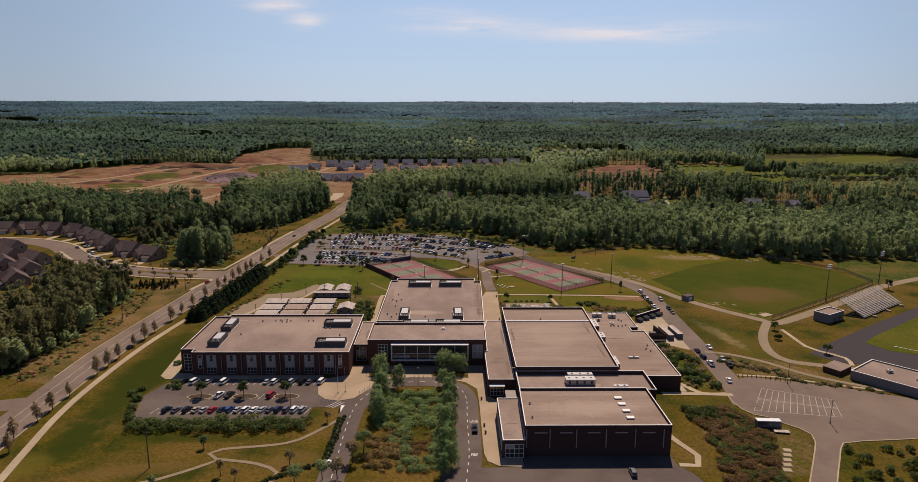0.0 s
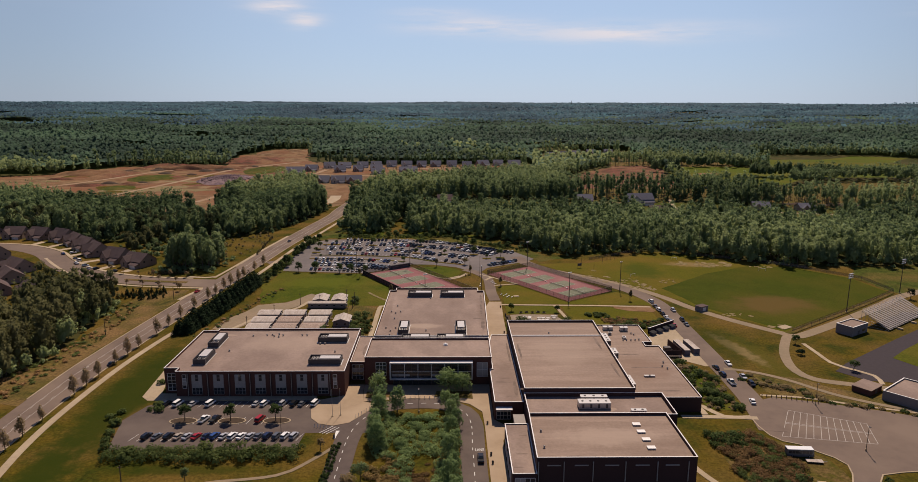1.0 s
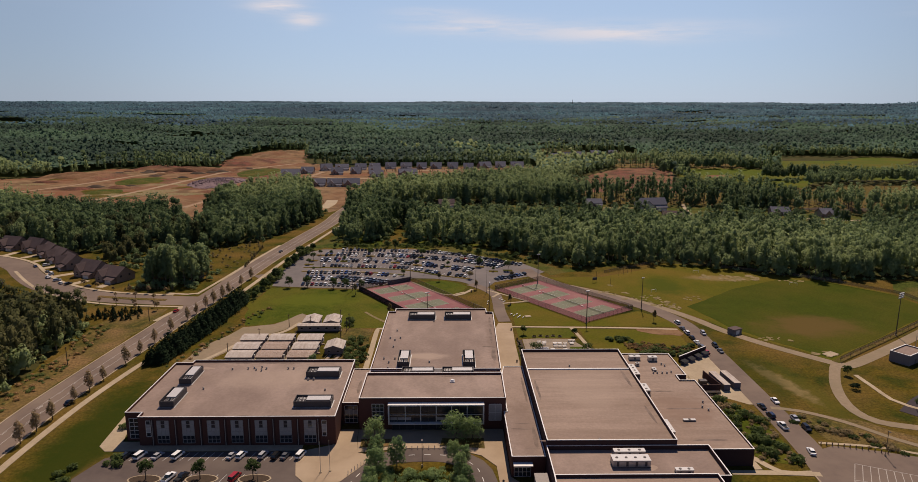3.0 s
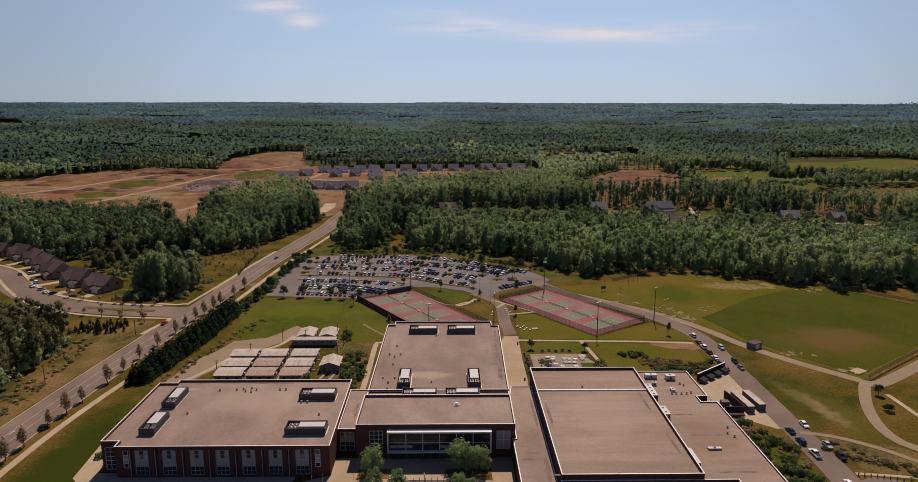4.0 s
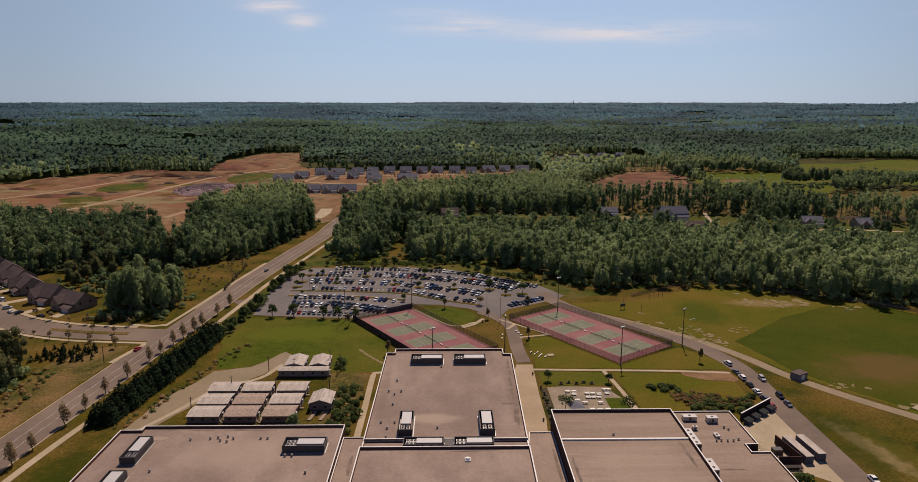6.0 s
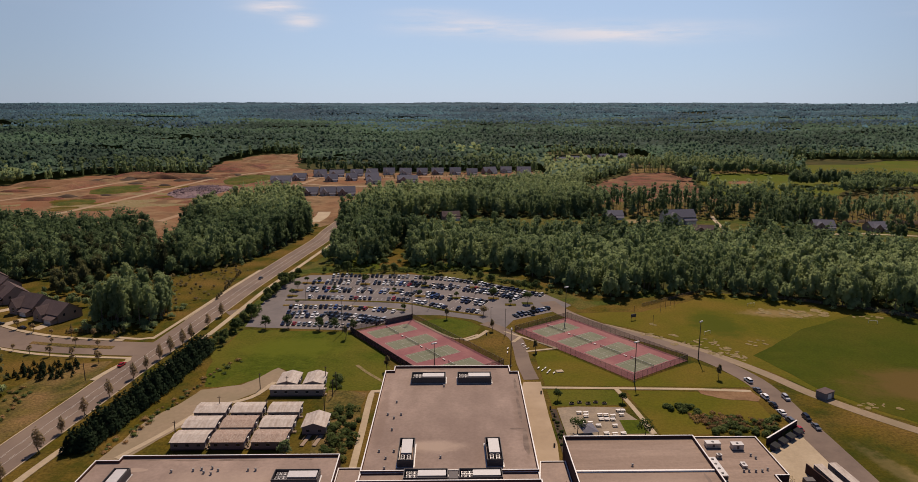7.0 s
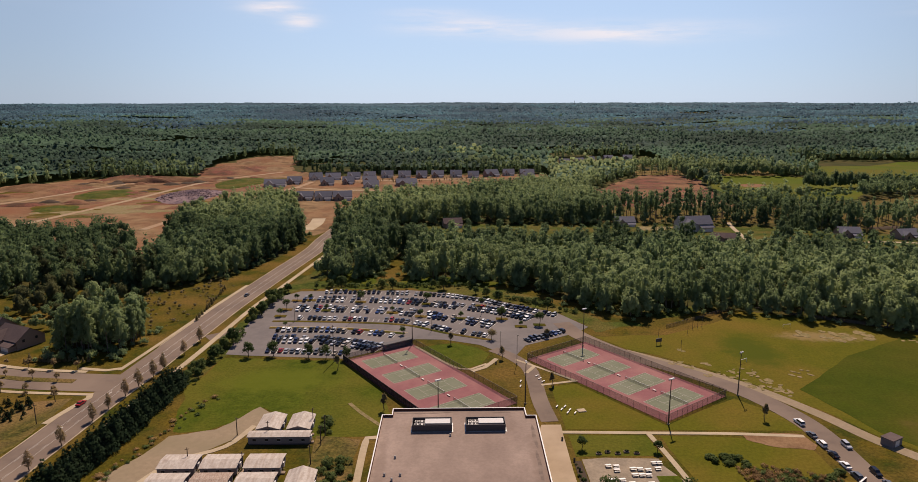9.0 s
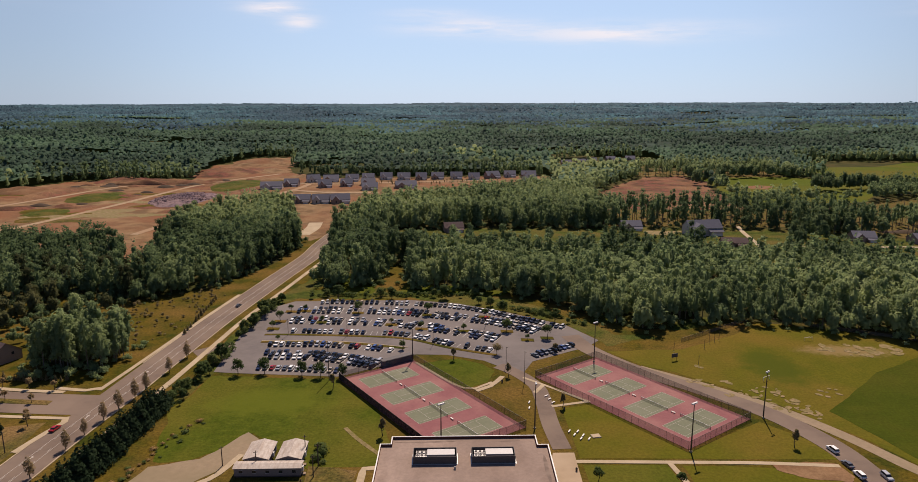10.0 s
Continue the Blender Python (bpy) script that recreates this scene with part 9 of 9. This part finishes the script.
for x, y, L, tr in ((106.8, 319.4, 14, 94), (111.8, 320.6, 13, 94)):
    c = thing("storage_container", "grey steel container with a pale roof in the service yard", "container", (x, y, 0.08), tr, "storage containers")
    part("body", Shape().box(-L / 2, -1.35, 0.1, L / 2, 1.35, 2.6), STEELBOX, c)
    part("roof", Shape().box(-L / 2 - 0.05, -1.4, 2.603, L / 2 + 0.05, 1.4, 2.7), PORTROOF, c)
    for k in range(8):
        f = -L / 2 + L * (k + 0.5) / 8
        part("rib", Shape().box(f - 0.08, -1.42, 0.2, f + 0.08, -1.351, 2.5), STEELBOX, c)
    part("skid", Shape().box(-L / 2 + 0.3, -1.0, 0, L / 2 - 0.3, 1.0, 0.099), BLACK, c)
pen = thing("equipment_pen", "dark walled enclosure with machinery in the yard", "enclosure")
part("wall", Shape().beam((97.0, 312, 0), (104.4, 312, 0), 0.35, 3.0).beam((104.4, 312.2, 0), (102.4, 326, 0), 0.35, 3.2), BRICK2, pen)
part("machine", Shape().box(98.4, 318, 0.1, 101.4, 320.4, 1.9), DARKMETAL, pen)
part("pipe", Shape().bar((98.6, 316, 0.5), (101.4, 316, 0.5), 0.2, 0.2, 8), YELLOW, pen)
part("gas_cage", Shape().box(96.8, 307.8, 0.1, 103, 309.6, 1.5), MESHWIRE, pen)
for k in range(6):
    part("bush", tri_mesh("bush", leaf_cloud([(97.3 + k, 309.0, 0.7, 0.7, 0.7, 0.7)], 60, 0.45, np.random.default_rng(400 + k)), LEAF_PINE, np.full(180, 0.3)), LEAF_PINE, pen)
for k in range(4):
    y = 322 + 1.0 * k
    fr = thing("guard_hoop", "yellow steel guard hoop in the yard", "guard rail", (94.6, 320 + 1.6 * k, 0.08), 10, "guard hoops")
    part("hoop", Shape().bar((0, 0, 0), (0, 0, 1.2), 0.06, 0.06, 6).bar((0, 0, 1.2), (1.4, 0, 1.2), 0.06, 0.06, 6).bar((1.4, 0, 1.2), (1.4, 0, 0), 0.06, 0.06, 6), YELLOW, fr)
    part("foot", Shape().box(-0.1, -0.1, 0, 1.5, 0.1, 0.02), METAL, fr)

# ---- bus, trailer and pads by the bus lot ----
bus = thing("bus", "white-roofed shuttle bus parked at the kerb", "bus", (113.6, 222.8, 0.08), -4)
part("body", Shape().add([(-4.4, -1.2, 0.45), (4.4, -1.2, 0.45), (4.4, 1.2, 0.45), (-4.4, 1.2, 0.45), (-4.4, -1.15, 2.8), (4.1, -1.15, 2.8), (4.1, 1.15, 2.8), (-4.4, 1.15, 2.8)], [(3, 2, 1, 0), (4, 5, 6, 7), (0, 1, 5, 4), (1, 2, 6, 5), (2, 3, 7, 6), (3, 0, 4, 7)]), PAINTS["grey"], bus)
part("roof", Shape().box(-4.42, -1.18, 2.803, 4.12, 1.18, 3.0), PAINTS["white"], bus, "white bus roof")
for k in range(7):
    part("window", Shape().box(-4.0 + 1.12 * k, -1.23, 1.55, -3.05 + 1.12 * k, -1.19, 2.45), CARGLASS, bus)
for sx in (-2.8, 2.8):
    for sy in (-1.05, 1.05):
        w = part("wheel", Shape().bar((sx, sy - 0.16, 0.48), (sx, sy + 0.16, 0.48), 0.48, 0.48, 12), BLACK, bus)
        part("rim", Shape().bar((sx, sy * 1.16, 0.48), (sx, sy * 1.18, 0.48), 0.25, 0.22, 8), METAL, w)
trl = thing("flat_trailer", "pale flatbed trailer beside the bus lot", "trailer", (116.6, 218.8, 0), -8)
part("bed", Shape().box(-2.6, -1.0, 0.55, 2.6, 1.0, 0.7), PORTROOF, trl)
part("drawbar", Shape().bar((2.6, 0, 0.55), (3.9, 0, 0.5), 0.07, 0.07, 6), METAL, trl)
for sx in (-0.6, 0.6):
    for sy in (-0.95, 0.95):
        part("wheel", Shape().bar((sx, sy - 0.1, 0.3), (sx, sy + 0.1, 0.3), 0.3, 0.3, 10), BLACK, trl)
for k in range(5):
    p = thing("concrete_pad", "square pale concrete pad in a row", "concrete pad", (112.6 - 1.5 * k, 206.4 - 3.1 * k, 0.06), -10, "concrete pads")
    part("slab", Shape().box(-1.2, -1.0, 0, 1.2, 1.0, 0.2), CONCRETE, p)
    part("rim", ring([(-1.2, -1.0), (1.2, -1.0), (1.2, 1.0), (-1.2, 1.0)], -0.12, -0.003, 0.0, 0.12), PRECAST, p)

# ---- terrace furniture, benches, bins ----
tbl = None
for k, (x, y, tr) in enumerate(((38.1, 368.3, 5), (40.6, 368.0, 5), (40.2, 365.6, 5), (45.6, 366.4, 5), (47.8, 366.2, 5), (50.3, 365.6, 5), (53.7, 366.4, 5), (45.3, 362.8, 5), (47.4, 362.7, 5), (49.5, 362.6, 5), (37.5, 360, 5), (40.6, 360, 5), (43.2, 358, 5), (44.8, 352, 5), (47.7, 351.6, 5), (50.8, 351.9, 5), (49.2, 357.8, 5), (53.5, 369.8, 5), (55, 369.8, 5), (33.5, 349.5, 40))):
    if tbl is None:
        tbl = thing("picnic_table", "pale picnic table with two attached benches", "picnic table", (x, y, 0.14), tr, "picnic tables")
        part("tabletop", Shape().box(-0.95, -0.4, 0.7, 0.95, 0.4, 0.76), COPING, tbl)
        for s in (-1, 1):
            part("bench_seat", Shape().box(-0.95, s * 0.75 - 0.15, 0.42, 0.95, s * 0.75 + 0.15, 0.47), COPING, tbl)
            part("leg_frame", Shape().box(s * 0.7 - 0.05, -0.8, 0.36, s * 0.7 + 0.05, 0.8, 0.419).box(s * 0.7 - 0.05, -0.3, 0, s * 0.7 + 0.05, 0.3, 0.36).box(s * 0.7 - 0.05, -0.1, 0.42, s * 0.7 + 0.05, 0.1, 0.699), STEELPOLE, tbl)
    else:
        copy_thing(tbl, pose(x, y, 0.14, 0, 0, tr))
sail = thing("shade_canopy", "grey shade canopy on four posts over the terrace", "canopy", (38, 351.5, 0.14), 10)
part("roof", Shape().add([(-2.8, -3.4, 2.6), (2.8, -3.4, 2.6), (2.8, 3.4, 2.6), (-2.8, 3.4, 2.6), (0, 0, 3.6)], [(3, 2, 1, 0), (0, 1, 4), (1, 2, 4), (2, 3, 4), (3, 0, 4)]), SHINGLE2, sail)
for a in (-2.6, 2.6):
    for b in (-3.2, 3.2):
        part("post", Shape().bar((a, b, 0), (a, b, 2.599), 0.08, 0.08, 6), STEELPOLE, sail)
bn = None
for x, y, tr in ((25.6, 438.6, 40), (26.6, 435.6, 40), (17.2, 436, 70), (16.6, 431, 75), (24.7, 441.5, 40), (28.6, 412, 60), (30.0, 409.4, 60), (31.6, 411.8, 60), (33.0, 408.9, 60), (31.8, 406.6, 60), (34.6, 406.4, 60)):
    if bn is None:
        bn = thing("bench", "low white concrete bench on the grass", "bench", (x, y, 0.06), tr, "garden benches")
        part("seat", Shape().box(-0.95, -0.22, 0.4, 0.95, 0.22, 0.48), COPING, bn)
        for q in (-0.65, 0.65):
            part("leg", Shape().box(q - 0.09, -0.18, 0, q + 0.09, 0.18, 0.399), COPING, bn)
    else:
        copy_thing(bn, pose(x, y, 0.06, 0, 0, tr))
op = thing("outdoor_stage", "small square white slab on the lawn", "slab", (37.4, 408.6, 0.05), 10)
part("slab", Shape().box(-1.5, -1.2, 0, 1.5, 1.2, 0.3), CONCRETE, op)
part("edge", ring([(-1.5, -1.2), (1.5, -1.2), (1.5, 1.2), (-1.5, 1.2)], -0.1, -0.003, 0, 0.2), PRECAST, op)
for x, y in ((29.8, 429.2), (8.2, 455.6), (26.2, 386), (11.0, 224), (11.2, 218.6), (11, 246), (-43.2, 236.5), (27.8, 372), (28.4, 366), (29.4, 343), (24.9, 343.5)):
    r = thing("litter_bin", "dark round litter bin beside a path", "litter bin", (x, y, 0.16), 0, "litter bins")
    part("body", Shape().bar((0, 0, 0), (0, 0, 0.95), 0.34, 0.36, 10), DARKMETAL, r)
    part("lid", Shape().bar((0, 0, 0.95), (0, 0, 1.15), 0.38, 0.2, 10), BLACK, r)
for k in range(5):
    d = thing("planter_box", "raised planter with low plants by the terrace", "planter", (36.8 + 3.2 * k, 376.4 + 1.0 * (k % 2), 0.06), 0, "planters")
    part("box", Shape().box(-0.9, -0.5, 0, 0.9, 0.5, 0.45), WOODDECK, d)
    part("planting", tri_mesh("planting", leaf_cloud([(0, 0, 0.6, 0.8, 0.42, 0.35)], 70, 0.3, np.random.default_rng(430 + k)), LEAF_PINE, np.full(210, 0.4)), LEAF_PINE, d)
pal = thing("stacked_pallets", "pale stacked boards beside the tennis screen", "pallets", (-32.5, 404, 0.05), 35)
for k in range(3):
    part("pallet", Shape().box(-1.2, -0.8, 0.16 * k, 1.2, 0.8, 0.16 * k + 0.13), COPING, pal)
gz = thing("court_kiosk", "small grey shed behind the tennis fence", "shed", (-37.5, 478.5, 0.09), 34)
part("wall", Shape().box(-7.5, -1.4, 0, 7.5, 1.4, 2.6), SHINGLE2, gz)
part("roof", Shape().box(-7.8, -1.7, 2.603, 7.8, 1.7, 2.75), DARKMETAL, gz)

# ---- building site ----
site_rng = random.Random(31)
RUBBLE = mat("purple_grey_rubble", (0.19, 0.135, 0.150), (0.085, 0.062, 0.072), 0.45, c=(0.24, 0.165, 0.16), scale2=0.06, bump=0.8, spread=0.2, mottle=0.4)


def mound(label, x, y, rx, ry, h, material, seed, category="earth mound"):
    s = Shape()
    N, R = 28, 7
    for j in range(R + 1):
        f = j / R
        for k in range(N):
            t = math.tau * k / N
            w = 1 + 0.22 * noise.noise((math.cos(t) * 1.6 + seed, math.sin(t) * 1.6, seed))
            px, py = rx * (1 - f) * w * math.cos(t), ry * (1 - f) * w * math.sin(t)
            z = h * (1 - (1 - f) ** 2) * (0.8 + 0.4 * noise.noise(((x + px) * 0.06, (y + py) * 0.06, seed))) + 0.02
            s.v.append((x + px, y + py, z if j else -0.2))
    for j in range(R):
        for k in range(N):
            a, b = j * N, (j + 1) * N
            s.f.append((a + k, a + (k + 1) % N, b + (k + 1) % N, b + k))
    ob = part("earth_mound", s, material)
    return tagged(ob, label, category, kind="structure")


mound("rounded heap of grey-purple rubble", -328, 1000, 38, 62, 5, RUBBLE, 3)
rk_rng, rocks = np.random.default_rng(77), []
for _ in range(900):
    u, v = rk_rng.normal(scale=0.45, size=2)
    if u * u + v * v > 0.95:
        continue
    c = np.array((-328 + 36 * u, 1000 + 58 * v, 4.3 * (1 - u * u - v * v) + 0.2))
    d = rk_rng.uniform(0.8, 2.4) * np.array((1.1, 1.1, 0.5)) * rk_rng.uniform(0.6, 1.2, (6, 3)) * np.array([(1, 0, 0), (-1, 0, 0), (0, 1, 0), (0, -1, 0), (0, 0, 1), (0, 0, -1)])
    rocks.append(c + d + rk_rng.normal(scale=0.2, size=(6, 3)))
rs_shape = Shape()
for r in rocks:
    rs_shape.add([tuple(p) for p in r], [(0, 2, 4), (2, 1, 4), (1, 3, 4), (3, 0, 4), (2, 0, 5), (1, 2, 5), (3, 1, 5), (0, 3, 5)])
tagged(part("rubble_blocks", rs_shape, RUBBLE), "broken grey-purple stone blocks on the rubble heap", "rubble", kind="stuff")
mound("grassed mound on the building site", -305, 1130, 34, 62, 4, ROUGHGREEN, 5)
mound("grassed mound on the building site", -440, 1018, 34, 48, 3, ROUGHGREEN, 7)
mound("heap of bare red earth", -480, 1180, 40, 50, 7, CLAYRED, 9)
mound("low grassed ground on the building site", -436, 902, 22, 28, 1.5, ROUGHGREEN, 8)
mound("heap of bare orange earth", -560, 1070, 50, 30, 7, CLAY, 11)
mound("long bank of bare red earth", -372, 1300, 60, 80, 8, CLAYRED, 13)
mound("long bank of bare red earth", -352, 1480, 60, 90, 8, CLAY, 15)
mound("bank of bare red earth", -420, 1160, 70, 22, 7, CLAYRED, 17)
mound("steep red bank cut into the edge of the site", -446, 1142, 44, 9, 8, CLAYRED, 18)
mound("long ridge of brown broken earth", -516, 1052, 22, 66, 5, CLAYRED, 19)
mound("long ridge of brown broken earth", -488, 930, 26, 15, 3.5, CLAYRED, 21)
for hx0, hy0, hr in ((-445, 1078, 8), (-397, 1059, 7), (-400, 1037, 5), (-394, 1113, 9), (-378, 1128, 8), (-367, 1139, 9), (-371, 1170, 10), (-470, 950, 9), (-430, 962, 6)):
    mound("dark heap of dug earth beside a site track", hx0, hy0, hr * 1.3, hr, hr * 0.4, MULCH, hr + hx0)
for k in range(26):
    mound("small dark heap of dug earth", site_rng.uniform(-520, -400) if k < 16 else site_rng.uniform(-380, -300), site_rng.uniform(1110, 1190) if k < 16 else site_rng.uniform(1150, 1200), site_rng.uniform(5, 14), site_rng.uniform(5, 12), site_rng.uniform(2.0, 4.5), CLAYRED if k % 3 else MULCH, 60 + k)
for k in range(10):
    mound("low spoil heap on the building site", site_rng.uniform(-560, -250), site_rng.uniform(900, 1160), site_rng.uniform(10, 24), site_rng.uniform(6, 14), site_rng.uniform(1.5, 3.5), CLAYRED if k % 2 else CLAY, 20 + k)
for x, y, rx, ry in ((395, 772, 26, 8), (440, 765, 30, 9), (500, 752, 34, 9), (560, 745, 30, 10)):
    mound("low bank of dark turned soil", x, y, rx, ry, 2.2, MULCH, x)
for k in range(46):
    x, y = site_rng.uniform(-600, -190), site_rng.uniform(830, 1190)
    if not inside(x, y, CONSTR):
        continue
    rx, ry = site_rng.uniform(14, 46), site_rng.uniform(6, 20)
    m, lab = ((SAND, "pale graded sand on the building site"), (CLAYRED, "dark red clay on the building site"), (GRASS, "weedy grass on the building site"), (CLAYRED, "dark red clay on the building site"), (MEADOW, "rough dry weeds on the building site"))[k % 5]
    sheet("ground_patch", m, lab, blob([(x + rx * math.cos(t / 18 * math.tau), y + ry * math.sin(t / 18 * math.tau)) for t in range(18)], 9, 4, 60 + k), 0.075 + 0.0025 * k, category="bare ground")
SITE_ROADS = [[(-420, 790), (-408, 845), (-387, 955), (-361, 1123), (-328, 1197), (-277, 1276)], [(-540, 900), (-514, 951), (-490, 1024), (-461, 1114), (-401, 1164), (-335, 1190)], [(-290, 780), (-282, 825), (-266, 892), (-247, 973), (-215, 1075), (-205, 1140)],
              [(-230, 1150), (-150, 1150), (-50, 1160), (60, 1180)], [(-215, 1075), (-160, 1050), (-100, 1045)]]
for k, p in enumerate(SITE_ROADS):
    strip("road", "pale graded track across the building site", p, 8, 0.2 + 0.01 * k, TRACKDIRT)
st_spots = [(site_rng.uniform(-120, 70), site_rng.uniform(1120, 1165)) for _ in range(40)] + [(site_rng.uniform(-115, -95), site_rng.uniform(925, 1000)) for _ in range(36)]
scatter([tree("thin sapling on bare ground by new houses", 0, 0, 5.0, 1.1, 1.0, 60, 0.8, LEAF_STREET, 500 + k, group="new street trees", shape="column", name="sapling") for k in range(2)], st_spots, 0.7, 1.2, 40)
